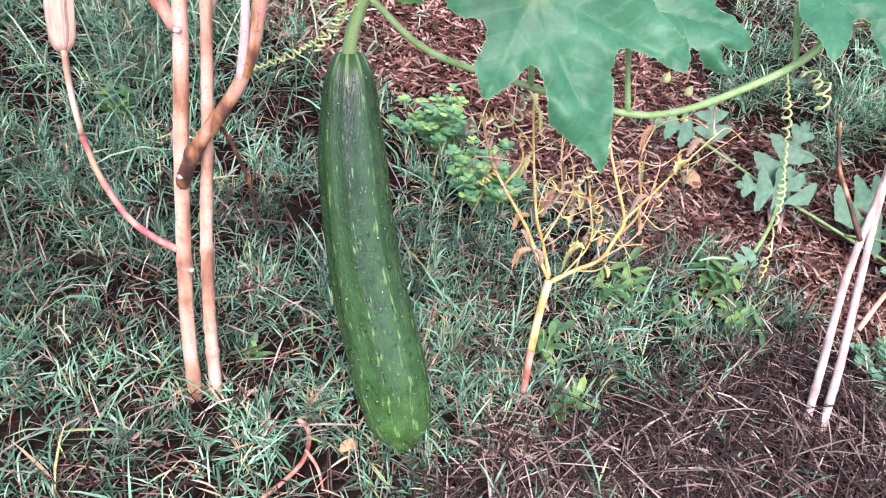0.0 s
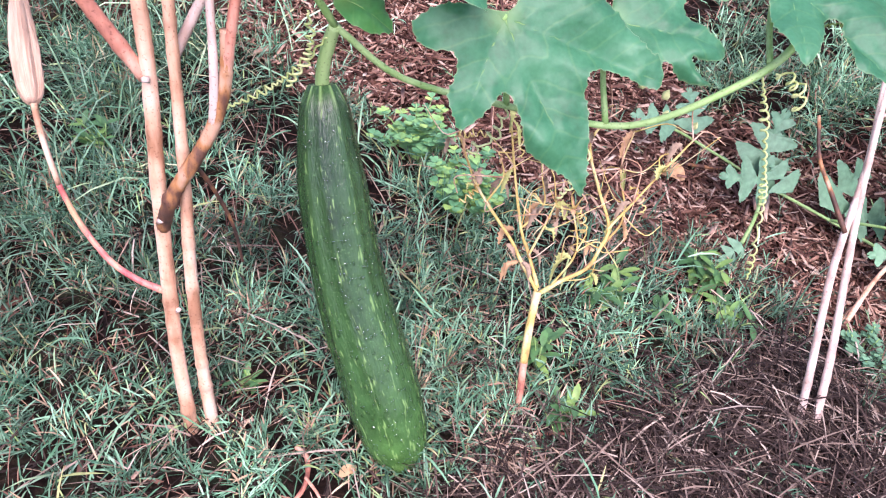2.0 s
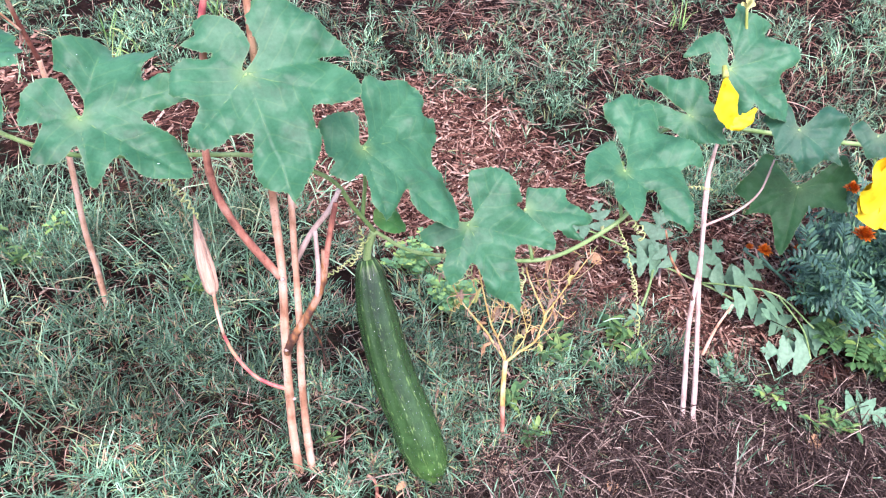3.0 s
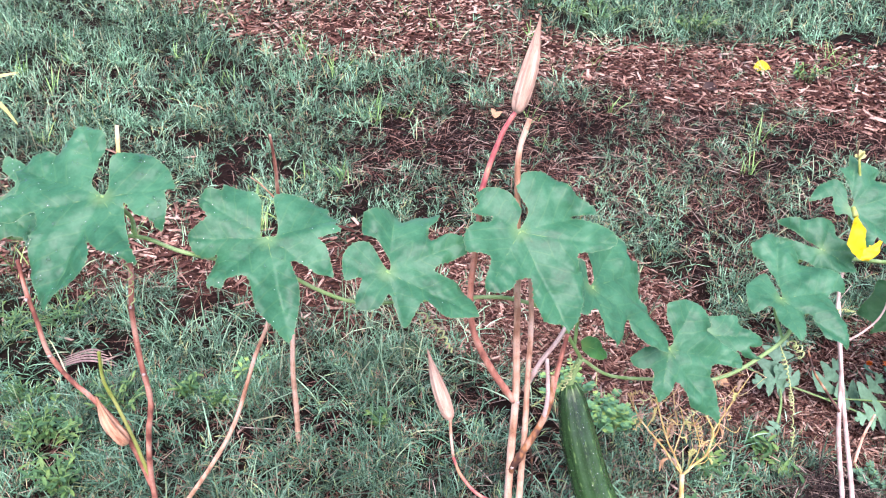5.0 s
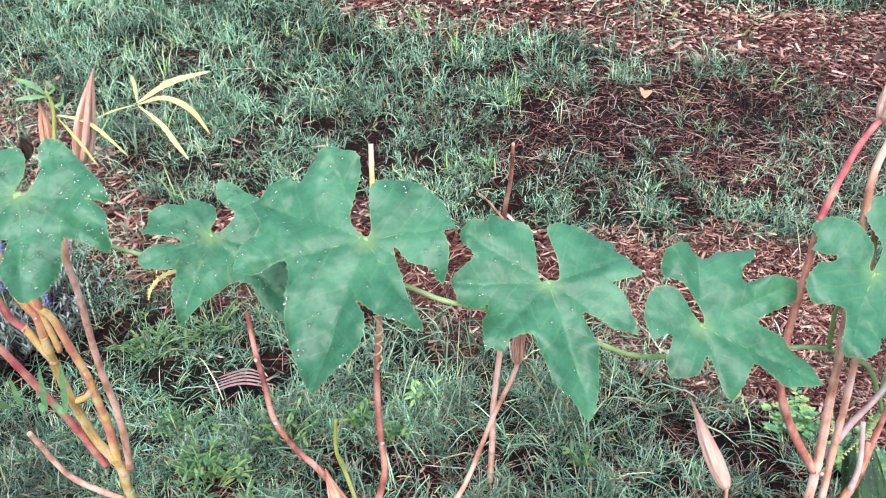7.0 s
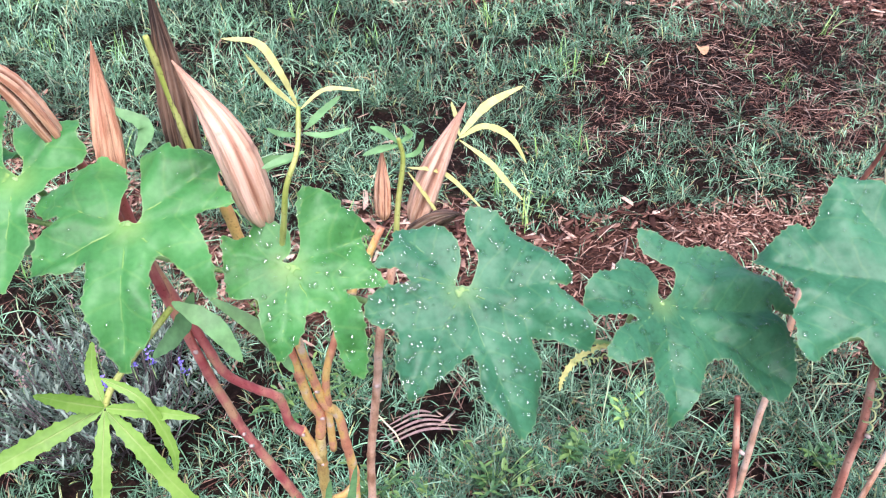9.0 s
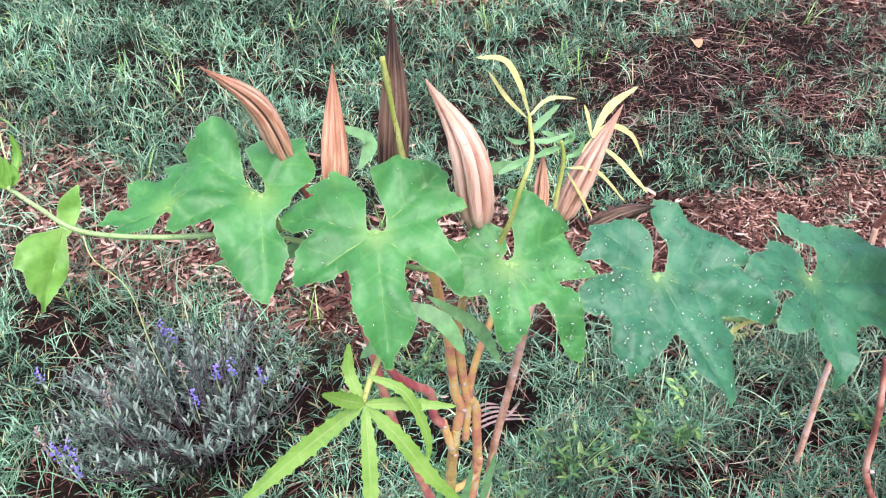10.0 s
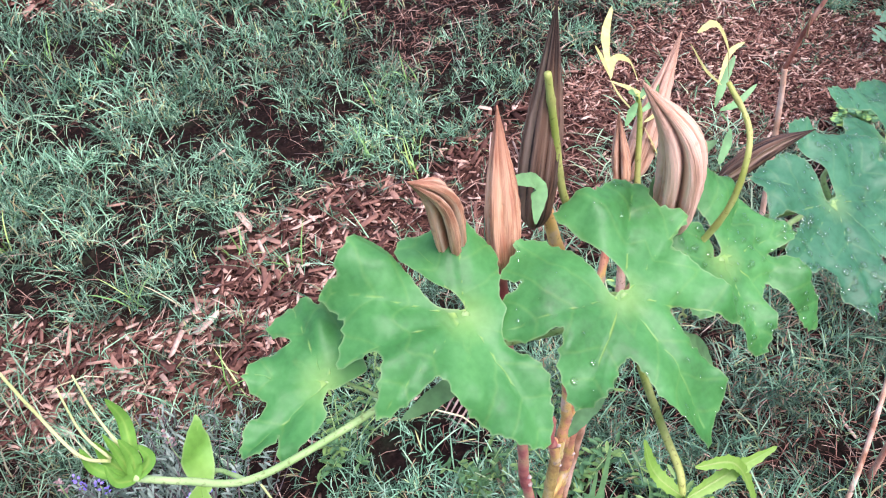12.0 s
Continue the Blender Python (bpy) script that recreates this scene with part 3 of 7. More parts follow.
    side, along = np.full(len(pts), 9.0), np.zeros(len(pts))
    for d in ways:
        al = pts @ d
        sd = np.abs(pts @ np.array((-d[1], d[0]))) + np.where(al < 0, 1, 0)
        close = sd < side
        side, along = np.where(close, sd, side), np.where(close, al, along)
    rr = np.linalg.norm(pts, axis=1)
    flank = np.minimum(side, 0.045)
    h = -droop * (0.35 * rr**2 / big + 0.5 * rr**3 / big**2)
    h += (0.50 * flank - 10.6 * flank**2) * np.clip(rr / big * 1.8, 0, 1) - 0.0006 * np.exp(-((side / 0.0022) ** 2)) * np.clip(rr / 0.01, 0, 1)
    off = g.uniform(0, 50, 3)
    for i, (x, y) in enumerate(pts):
        f = rr[i] / big
        u, v = (x / (rr[i] + 1e-6), y / (rr[i] + 1e-6))
        h[i] += 0.36 * rr[i] * f * noise.noise((1.3 * u + off[0], 1.3 * v + off[1], 7))
        h[i] += min(1, 1.6 * f) * (wave * noise.noise((x * 26 + off[0], y * 26 + off[1], 1)) + wave * 0.24 * noise.noise((x * 75 + off[1], y * 75, 5)) + wave * 0.07 * noise.noise((x * 190, y * 190 + off[2], 9)))
        h[i] -= 0.011 * math.exp(-hem[i] / 0.008) * min(1, f * 1.5) * max(0, 0.25 + 1.6 * noise.noise((x * 34 + off[2], y * 34 + off[0], 11)))
        h[i] += 1.1 * wave * f**3 * noise.noise((4.2 * u + off[2], 4.2 * v, 3))
    verts = c + pts[:, :1] * ax + pts[:, 1:] * ay + h[:, None] * nz
    me = grid_mesh(name, verts, [tuple(t) for t in tris], [("along", along), ("side", side), ("centre", rr), ("rim", rim)])
    ob = own(name, me, mat, parent, label)
    STALK_END[ob.name] = Vector(c)
    if drops:
        room = np.nonzero((rr < big * 0.92) & (rim < 0.5))[0]
        pick = g.choice(room, min(drops, len(room)), replace=False, p=(rr[room] + 0.02) / (rr[room] + 0.02).sum())
        beads("dew", [verts[i] + nz * 0.0002 for i in pick], [nz] * len(pick), drop_size, ob, "clear rain drops", seed)
    return ob


# ---- ground ----


def bell(x, y, cx, cy, sx, sy):
    return np.exp(-(((x - cx) / sx) ** 2) - ((y - cy) / sy) ** 2)


def height(x, y):
    """A bank that rises gently away from the row of plants, with a hollow in the mulch."""
    x, y = np.asarray(x, float), np.asarray(y, float)
    z = 0.135 * (np.clip(y, 0.3, 6.0) - 1) - 0.08 * bell(x, y, 0.5, 1.5, 0.25, 0.25)
    z = z + 0.010 * np.sin(3.1 * x + 1.7 * y) * np.sin(2.3 * y - 1.1 * x) + 0.004 * np.sin(11 * x + 4 * y) * np.sin(9 * y - 5 * x)
    return z


LATTICE = np.random.default_rng(3).uniform(-1, 1, (256, 256))


def lumps(x, y, s):
    """Smooth random lumps, s to the metre."""
    X, Y = np.asarray(x, float) * s + 1000.0, np.asarray(y, float) * s + 1000.0
    i, j = np.floor(X).astype(int), np.floor(Y).astype(int)
    u, v = X - i, Y - j
    u, v = u * u * (3 - 2 * u), v * v * (3 - 2 * v)
    t = lambda a, b: LATTICE[a % 256, b % 256]  # noqa: E731
    return (t(i, j) * (1 - u) + t(i + 1, j) * u) * (1 - v) + (t(i, j + 1) * (1 - u) + t(i + 1, j + 1) * u) * v


def ripple(x, y, s=1.0):
    return 0.75 * lumps(x, y, 3.1 * s) + 0.5 * lumps(y + 7.3, x, 7.7 * s) + 0.3 * lumps(x + 3.7, y, 17 * s)


def step(a, b, v):
    t = np.clip((v - a) / (b - a), 0, 1)
    return t * t * (3 - 2 * t)


def mulch_cover(x, y):
    """Where bark mulch lies: a strip behind the row, a hollow beside the melon, and the far path."""
    w = 0.10 * ripple(x, y)
    bends = [-2.4, -2.0, -1.82, -1.64, -1.46, -1.3, -0.85, -0.4, -0.1, 0.1, 0.3, 0.5, 0.62, 0.8, 1.4]
    low = np.interp(x, bends, [2.95, 2.74, 2.62, 2.48, 2.26, 2.14, 1.98, 1.80, 1.62, 1.44, 1.38, 1.36, 1.22, 1.10, 1.02])
    high = np.interp(x, bends, [3.6, 3.40, 3.25, 2.95, 2.66, 2.54, 2.36, 2.16, 2.10, 2.12, 2.00, 1.74, 1.66, 1.62, 1.60])
    strip = step(-0.06, 0.06, y + w - low) * step(-0.07, 0.07, high - y - w)
    edge = np.interp(x, [-2.5, -0.93, -0.55, 0.11, 0.57, 1.33, 1.6, 2.6], [5.3, 4.05, 3.62, 3.28, 3.06, 2.76, 2.58, 2.2])
    far = step(-0.12, 0.12, y + 1.4 * w - edge)
    green = step(0.0, 0.3, x - 0.45) * step(-0.1, 0.15, y - np.interp(x, [0.4, 1.0, 2.0, 3.0], [3.66, 3.42, 3.16, 3.0])) * step(-0.2, 0.2, 4.6 - y)
    return np.clip(np.maximum(strip, far * (1 - green)), 0, 1)


def straw_cover(x, y):
    edge = np.interp(x, [-0.1, 0.03, 0.10, 0.22, 0.39, 0.47, 0.6, 1.4], [0.90, 1.02, 1.062, 1.095, 1.155, 1.19, 1.12, 1.06])
    a = step(-0.02, 0.05, edge + 0.06 * ripple(x, y, 1.5) - y)
    c = (0.62 + 0.45 * ripple(x, y, 1.1)) * step(-0.1, 0.3, x + 0.25 + 0.2 * ripple(x, y)) * step(0, 0.3, y - np.interp(x, [0.1, 0.5], [2.1, 1.68])) * step(0, 0.3, 3.3 - y)
    return np.clip(np.maximum(a, c), 0, 1)


def bare_cover(x, y):
    """Dark bare soil between the tufts."""
    s = 0.95 * bell(x, y, -0.72, 3.2, 0.26, 0.26) + 0.95 * bell(x, y, -0.18, 2.7, 0.38, 0.32) + 0.6 * bell(x, y, 0.6, 2.75, 0.5, 0.3) + 0.7 * bell(x, y, 1.5, 2.5, 0.5, 0.2)
    s = s + 0.5 * bell(x, y, -0.05, 0.94, 0.06, 0.04) + 1.2 * bell(x, y, -0.256, 1.07, 0.05, 0.04) + 0.5 * bell(x, y, -0.4, 0.97, 0.06, 0.05)
    return np.clip(s * (0.7 + 0.9 * ripple(x, y, 2.2)) + 0.2 * ripple(x, y, 1.7), 0, 1)


def turf(x, y):
    g = 1 - (0.93 - 0.22 * (np.asarray(x) < -1.0)) * mulch_cover(x, y) - 0.80 * straw_cover(x, y) - 0.8 * bare_cover(x, y)
    patch = ripple(x + 0.3, y, 1.6) + 0.55 * ripple(y, x - 0.2, 4.2) + 1.1 * bell(x, y, -0.40, 1.32, 0.22, 0.20) - 0.7 * bell(x, y, 0.16, 1.08, 0.20, 0.12)
    bush = bell(x, y, -1.64, 2.06, 0.11, 0.09)
    tuft = 0.72 + 1.2 * lumps(x, y, 15) + 0.7 * lumps(y, x, 31)
    thick = 0.85 * bell(x, y, -0.45, 1.26, 0.20, 0.17) * (0.7 + 0.8 * lumps(x, y, 18))
    return np.clip(np.maximum(g * (0.74 + 0.40 * patch) * tuft, thick) * (1 - 0.9 * np.clip(bush, 0, 1)), 0.02, 1.0)


def ground_sheet():
    fine_x, fine_y = np.arange(-2.8, 3.0, 0.025), np.arange(0.4, 5.2, 0.025)
    xs = np.concatenate([[-900, -200, -50, -15, -6, -4], fine_x, [4, 6, 15, 50, 200, 900]])
    ys = np.concatenate([[-900, -200, -50, -12, -4, -1.5, -0.4], fine_y, [6, 8, 14, 50, 200, 900]])
    X, Y = np.meshgrid(xs, ys)
    Z = height(X, Y)
    inner = (np.abs(X) < 3.2) & (Y > 0.3) & (Y < 5.3)
    Z = Z + np.where(inner, rng.normal(0, 0.0025, Z.shape), 0)
    nx, ny = len(xs), len(ys)
    verts = np.stack([X.ravel(), Y.ravel(), Z.ravel()], 1)
    idx = np.arange(nx * ny).reshape(ny, nx)
    quad = np.stack([idx[:-1, :-1], idx[:-1, 1:], idx[1:, 1:], idx[1:, :-1]], -1).reshape(-1, 4)
    me = soup("ground", verts, np.full(len(quad), 4), quad.ravel())
    for key, f in (("mulch", mulch_cover), ("turf", turf)):
        a = me.attributes.new(key, "FLOAT", "POINT")
        v = f(X, Y)
        a.data.foreach_set("value", (v if key == "mulch" else np.clip(v, 0, 1)).ravel())
    me.materials.append(SOIL)
    me.polygons.foreach_set("use_smooth", [True] * len(quad))
    tagged(new("ground", me), "dark damp soil with reddish bark mulch between grass", "ground", kind="structure")


def scatter(count, box, weight, seed):
    g = np.random.default_rng(seed)
    x0, x1, y0, y1 = box
    x, y = g.uniform(x0, x1, count), g.uniform(y0, y1, count)
    keep = g.uniform(0, 1, count) < weight(x, y)
    return x[keep], y[keep], g


def blades(name, x, y, g, length, width, rise, mat, label, category, lift=0.02, curl=0.5):
    """Upright grass that spreads from the given feet."""
    n = len(x)
    root = np.stack([x, y, height(x, y) + g.uniform(-0.002, lift, n)], 1)
    L = length[0] + (length[1] - length[0]) * g.uniform(0, 1, n) ** 1.4
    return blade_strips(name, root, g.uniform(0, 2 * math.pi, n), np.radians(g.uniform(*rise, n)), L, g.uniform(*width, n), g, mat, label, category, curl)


def feet(count, box, seed, weight=turf, per=6, spread=0.012):
    """Feet of blades in little fans."""
    x, y, g = scatter(count, box, weight, seed)
    x = np.repeat(x, per) + g.normal(0, spread, len(x) * per)
    y = np.repeat(y, per) + g.normal(0, spread, len(y) * per)
    return x, y, g


def creeping_grass(name, count, box, seed, per, stem, length, width, label, mat=GRASS):
    """Wiry runners: each a thin stem that leans over the ground, its narrow leaves set to and fro along it."""
    x, y, g = scatter(count, box, turf, seed)
    n = len(x)
    phi, el, S = g.uniform(0, 2 * math.pi, n), np.radians(g.uniform(4, 60, n)), g.uniform(*stem, n)
    d = np.stack([np.cos(phi) * np.cos(el), np.sin(phi) * np.cos(el), np.sin(el)], 1)
    root = np.stack([x, y, height(x, y) + g.uniform(0, 0.006, n)], 1)
    f = np.tile((np.arange(per) + 0.6) / per, n)
    foot = np.repeat(root, per, 0) + np.repeat(d * S[:, None], per, 0) * f[:, None]
    sign = np.tile(np.where(np.arange(per) % 2, 1, -1), n)
    az = np.repeat(phi, per) + sign * g.uniform(0.35, 1.2, n * per) * (1.15 - 0.6 * f)
    be = np.repeat(el, per) + np.radians(g.uniform(-5, 45, n * per))
    L = g.uniform(*length, n * per) * (1.1 - 0.35 * f)
    W = g.uniform(*width, n * per)
    foot, az, be = np.concatenate([foot, root]), np.concatenate([az, phi]), np.concatenate([be, el + 0.15])
    L, W = np.concatenate([L, S]), np.concatenate([W, np.full(n, width[0] * 0.8)])
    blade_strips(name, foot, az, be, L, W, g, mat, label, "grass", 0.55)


def blade_strips(name, root, az, el, L, W, g, mat, label, category, curl):
    """Thin bent pointed strips, one for each foot."""
    n = len(L)
    d = np.stack([np.cos(az), np.sin(az), np.zeros(n)], 1)
    s = np.stack([-np.sin(az), np.cos(az), 0.5 * g.standard_normal(n)], 1)
    s /= np.linalg.norm(s, axis=1)[:, None]
    bend = curl * g.uniform(0.1, 1.0, n)
    verts = np.empty((n, 7, 3))
    up = np.array([0, 0, 1])
    for k, (f, w) in enumerate(((0, 0.6), (0.35, 1.0), (0.72, 0.7), (1.0, 0))):
        e = el - bend * f * 1.2
        p = root + (L * f)[:, None] * (np.cos(e)[:, None] * d + np.sin(e)[:, None] * up)
        if k == 3:
            verts[:, 6] = p
        else:
            verts[:, 2 * k] = p - s * (W * w / 2)[:, None]
            verts[:, 2 * k + 1] = p + s * (W * w / 2)[:, None]
    verts[..., 2] = np.maximum(verts[..., 2], height(verts[..., 0], verts[..., 1]) + 0.001)
    idx = ((np.arange(n) * 7)[:, None] + np.array([0, 1, 3, 2, 2, 3, 5, 4, 4, 5, 6])).ravel()
    me = soup(name, verts.reshape(-1, 3), np.tile([4, 4, 3], n), idx)
    a = me.attributes.new("tone_and_light", "FLOAT", "POINT")
    # random tone from tuft to tuft
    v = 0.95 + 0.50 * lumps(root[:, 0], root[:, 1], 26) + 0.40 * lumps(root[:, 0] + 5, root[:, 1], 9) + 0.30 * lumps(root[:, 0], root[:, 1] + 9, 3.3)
    # extra light painted into the blades round (-0.42, 1.25)
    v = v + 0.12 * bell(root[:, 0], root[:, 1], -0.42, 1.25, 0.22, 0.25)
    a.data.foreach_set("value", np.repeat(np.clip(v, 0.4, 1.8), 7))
    me.materials.append(mat)
    return tagged(new(name, me), label, category, kind="stuff")


def shards(name, x, y, g, length, width, thick, mat, label, category, tilt=0.25, lift=0.006):
    """Loose flat pieces: bevelled slivers strewn over the ground."""
    n = len(x)
    az = g.uniform(0, 2 * math.pi, n)
    L = length[0] + (length[1] - length[0]) * g.uniform(0, 1, n) ** 2
    W, T = g.uniform(*width, n) * (0.5 + L / length[1]), g.uniform(*thick, n)
    up = g.normal(0, tilt, n)
    d = np.stack([np.cos(az), np.sin(az), up], 1)
    d /= np.linalg.norm(d, axis=1)[:, None]
    s = np.stack([-np.sin(az), np.cos(az), g.normal(0, tilt, n)], 1)
    nrm = np.cross(d, s)
    nrm /= np.linalg.norm(nrm, axis=1)[:, None]
    c = np.stack([x, y, height(x, y) + lift * g.uniform(0.2, 1.6, n) + np.abs(up) * L * 0.3], 1)
    v = np.empty((n, 8, 3))
    k = 0
    for t in (-0.5, 0.5):
        for a, b in ((-0.5, -0.5), (0.5, -0.28), (0.42, 0.5), (-0.38, 0.4)):
            j = g.uniform(0.75, 1.15, (n, 2))
            v[:, k] = c + d * (L * a * j[:, 0])[:, None] + s * (W * b * j[:, 1])[:, None] + nrm * (T * t)[:, None]
            k += 1
    base = (np.arange(n) * 8)[:, None]
    idx = (base + np.array([4, 5, 6, 7, 0, 1, 5, 4, 1, 2, 6, 5, 2, 3, 7, 6, 3, 0, 4, 7])).ravel()
    me = soup(name, v.reshape(-1, 3), np.tile([4] * 5, n), idx)
    me.materials.append(mat)
    return tagged(new(name, me), label, category, kind="stuff")


ground_sheet()


# ---- the gourd ----


def gourd():
    t = thing("gourd", (-0.04, 1.03, 0.0), "long wet dark green sponge gourd hanging from the vine", "gourd")
    path = np.array(spline([(-0.120, 1.212, 0.372), (-0.111, 1.172, 0.285), (-0.092, 1.125, 0.190), (-0.061, 1.075, 0.095), (-0.033, 1.030, 0.006)], 14))
    u, v = side_axes(path)
    n, m = len(path), 80
    prof = [(0, 0.010), (0.012, 0.017), (0.04, 0.0215), (0.10, 0.026), (0.25, 0.0325), (0.45, 0.0345), (0.62, 0.0375), (0.78, 0.0395), (0.88, 0.0365), (0.94, 0.030), (0.98, 0.019), (1.0, 0.007)]
    s = np.linspace(0, 1, n)
    rad = np.interp(s, *zip(*prof))
    rad = np.convolve(np.pad(rad, 2, "edge"), [0.1, 0.2, 0.4, 0.2, 0.1], "valid")
    rad[-1] *= 0.6
    verts, al, ar, nor = [], [], [], []
    for i in range(n):
        for j in range(m):
            a = 2 * math.pi * j / m
            rib = 1 + 0.032 * math.cos(10 * a) * math.sin(math.pi * min(1, 0.1 + s[i])) + 0.05 * math.cos(10 * a) * math.exp(-s[i] * 22)
            r = rad[i] * (rib + 0.010 * noise.noise((3 * math.cos(a), 3 * math.sin(a), s[i] * 20)))
            d = math.cos(a) * u[i] + math.sin(a) * v[i]
            verts.append(path[i] + r * d), nor.append(d), al.append(s[i]), ar.append(j / m)
    faces = [(i * m + j, i * m + (j + 1) % m, (i + 1) * m + (j + 1) % m, (i + 1) * m + j) for i in range(n - 1) for j in range(m)]
    faces += [tuple(range(m))[::-1], tuple((n - 1) * m + j for j in range(m))]
    me = grid_mesh("body", verts, faces, [("along", al), ("around", ar)])
    body = own("body", me, SKIN, t, "dark green skin with pale broken stripes")
    g = np.random.default_rng(2)
    spots, nors = [], []
    while len(spots) < 1500:
        i = int(g.integers(3, n - 3)) * m + int(g.integers(0, m))
        if nor[i][1] < -0.1 and g.uniform() < 0.35 + 0.65 * (al[i] > 0.3):
            spots.append(verts[i] + g.normal(0, 0.0012, 3) - nor[i] * 0.0002), nors.append(nor[i])
    beads("dew", spots, nors, 0.0021, body, "small clear rain drops", 4)
    tube("stalk", [(-0.120, 1.212, 0.366), (-0.119, 1.208, 0.390), (-0.113, 1.204, 0.420), (-0.108, 1.20, 0.437)], 0.0068, 0.0056, VINE, t, "ribbed pale green stalk", 10)
    scar = [(-0.0365, 1.0300, 0.0055), (-0.0345, 1.0265, -0.001)]
    tube("blossom_scar", scar, 0.0045, 0.0025, GREENSTALK, t, "small round yellowish scar", 8, 3)


gourd()

# ---- the gourd vine ----
vine = thing("gourd_vine", (-0.11, 1.2, 0.43), "climbing gourd vine with large lobed green leaves trained along dry stalks", "vine")
tube("main_stem", [(-1.639, 1.449, 1.028), (-1.624, 1.440, 1.010), (-1.601, 1.430, 0.986), (-1.548, 1.42, 0.968), (-1.470, 1.40, 0.955), (-1.386, 1.36, 0.922), (-1.28, 1.345, 0.87), (-1.17, 1.34, 0.80), (-1.054, 1.33, 0.746), (-0.992, 1.32, 0.722)], 0.0017, 0.0030, VINE, vine, sides=10, steps=5)
tube("main_stem", [(-0.992, 1.32, 0.722), (-0.90, 1.26, 0.735), (-0.793, 1.20, 0.766), (-0.725, 1.19, 0.735), (-0.608, 1.185, 0.694), (-0.542, 1.18, 0.650), (-0.48, 1.18, 0.622), (-0.344, 1.18, 0.610), (-0.253, 1.18, 0.598), (-0.17, 1.19, 0.548), (-0.139, 1.19, 0.495), (-0.108, 1.20, 0.437)], 0.0029, 0.0033, VINE, vine, sides=10, steps=5)
tube("main_stem", [(-0.108, 1.20, 0.437), (-0.048, 1.20, 0.388), (0.05, 1.20, 0.362), (0.144, 1.20, 0.343), (0.199, 1.20, 0.350), (0.260, 1.20, 0.386), (0.307, 1.21, 0.418), (0.345, 1.25, 0.450), (0.42, 1.38, 0.45), (0.55, 1.44, 0.42), (0.80, 1.45, 0.36), (1.05, 1.45, 0.30), (1.2, 1.44, 0.16), (1.22, 1.44, 0.05)], 0.0029, 0.0050, VINE, vine, sides=10, steps=5)
tube("side_shoot", [(0.296, 1.21, 0.410), (0.302, 1.245, 0.430), (0.310, 1.270, 0.445), (0.318, 1.285, 0.462)], 0.0030, 0.0026, VINE, vine)
LEAVES = []
LEAVES.append(lobed_leaf("leaf", (-0.812, 1.163, 0.846), (-0.02, -0.5, 0.86), (-0.41, -0.65, -0.64),
    [(-156, 0.4), (173, 1.3), (-166, 5.8), (-180, 7.6), (166, 8.5), (140, 9.0), (123, 9.1), (114, 9.2), (113, 8.0), (97, 8.6), (78, 9.0), (80, 7.0), (78, 5.0), (89, 3.0), (50, 8.5), (48, 11.5), (38, 10.3), (27, 9.0), (12, 6.8), (19, 9.1), (17, 11.5), (11, 13.5), (1, 16.2), (-15, 13.1), (-24, 11.5), (-56, 8.2), (-56, 13.0), (-64, 13.1), (-75, 12.1), (-84, 11.1), (-96, 13.7), (-103, 13.3), (-115, 12.1), (-119, 10.6), (-132, 11.4), (-143, 12.1), (-155, 10.0), (-158, 8.8), (-153, 5.9), (-140, 4.1), (-124, 2.4)], LEAF, vine, drops=168, drop_size=0.0028, droop=0.0, seed=0))
LEAVES.append(lobed_leaf("leaf", (-0.613, 1.184, 0.749), (0.01, -0.49, 0.87), (0.15, -0.85, -0.5),
    [(159, 0.4), (96, 1.3), (135, 2.8), (160, 7.1), (150, 8.3), (134, 9.0), (109, 10.2), (102, 9.7), (92, 10.5), (85, 9.8), (76, 10.4), (72, 7.2), (63, 8.5), (41, 11.3), (38, 9.1), (36, 5.9), (26, 5.2), (16, 8.9), (9, 11.4), (-2, 15.4), (-13, 13.1), (-20, 11.5), (-35, 7.0), (-51, 8.6), (-50, 10.0), (-57, 10.4), (-60, 11.0), (-77, 8.6), (-87, 7.2), (-89, 8.7), (-94, 10.2), (-105, 11.0), (-111, 10.7), (-124, 8.9), (-131, 10.6), (-138, 11.6), (-146, 11.0), (-152, 9.8), (-158, 10.4), (-167, 9.8), (-178, 8.2), (175, 6.5), (-137, 1.1)], LEAF, vine, drops=86, drop_size=0.0025, droop=0.0, seed=1))
LEAVES.append(lobed_leaf("leaf", (-0.451, 1.128, 0.705), (0.1, -0.56, 0.82), (0.71, -0.67, -0.22),
    [(125, 0.4), (93, 0.9), (122, 2.5), (146, 5.3), (157, 6.7), (151, 8.8), (146, 9.4), (122, 10.8), (116, 10.7), (110, 9.4), (101, 11.5), (91, 12.4), (87, 12.6), (85, 11.0), (86, 9.6), (77, 8.7), (68, 11.9), (62, 13.5), (58, 13.1), (52, 11.8), (43, 6.9), (31, 11.1), (18, 13.5), (10, 14.5), (0, 11.5), (-5, 9.9), (-3, 7.0), (-13, 6.9), (-32, 8.4), (-39, 8.0), (-48, 3.5), (-66, 5.8), (-89, 7.2), (-101, 6.0), (-126, 3.8), (-128, 6.2), (-157, 6.6), (-170, 6.7), (176, 6.5), (165, 5.9), (157, 4.7)], LEAF, vine, drops=29, drop_size=0.0021, droop=0.0, seed=2))
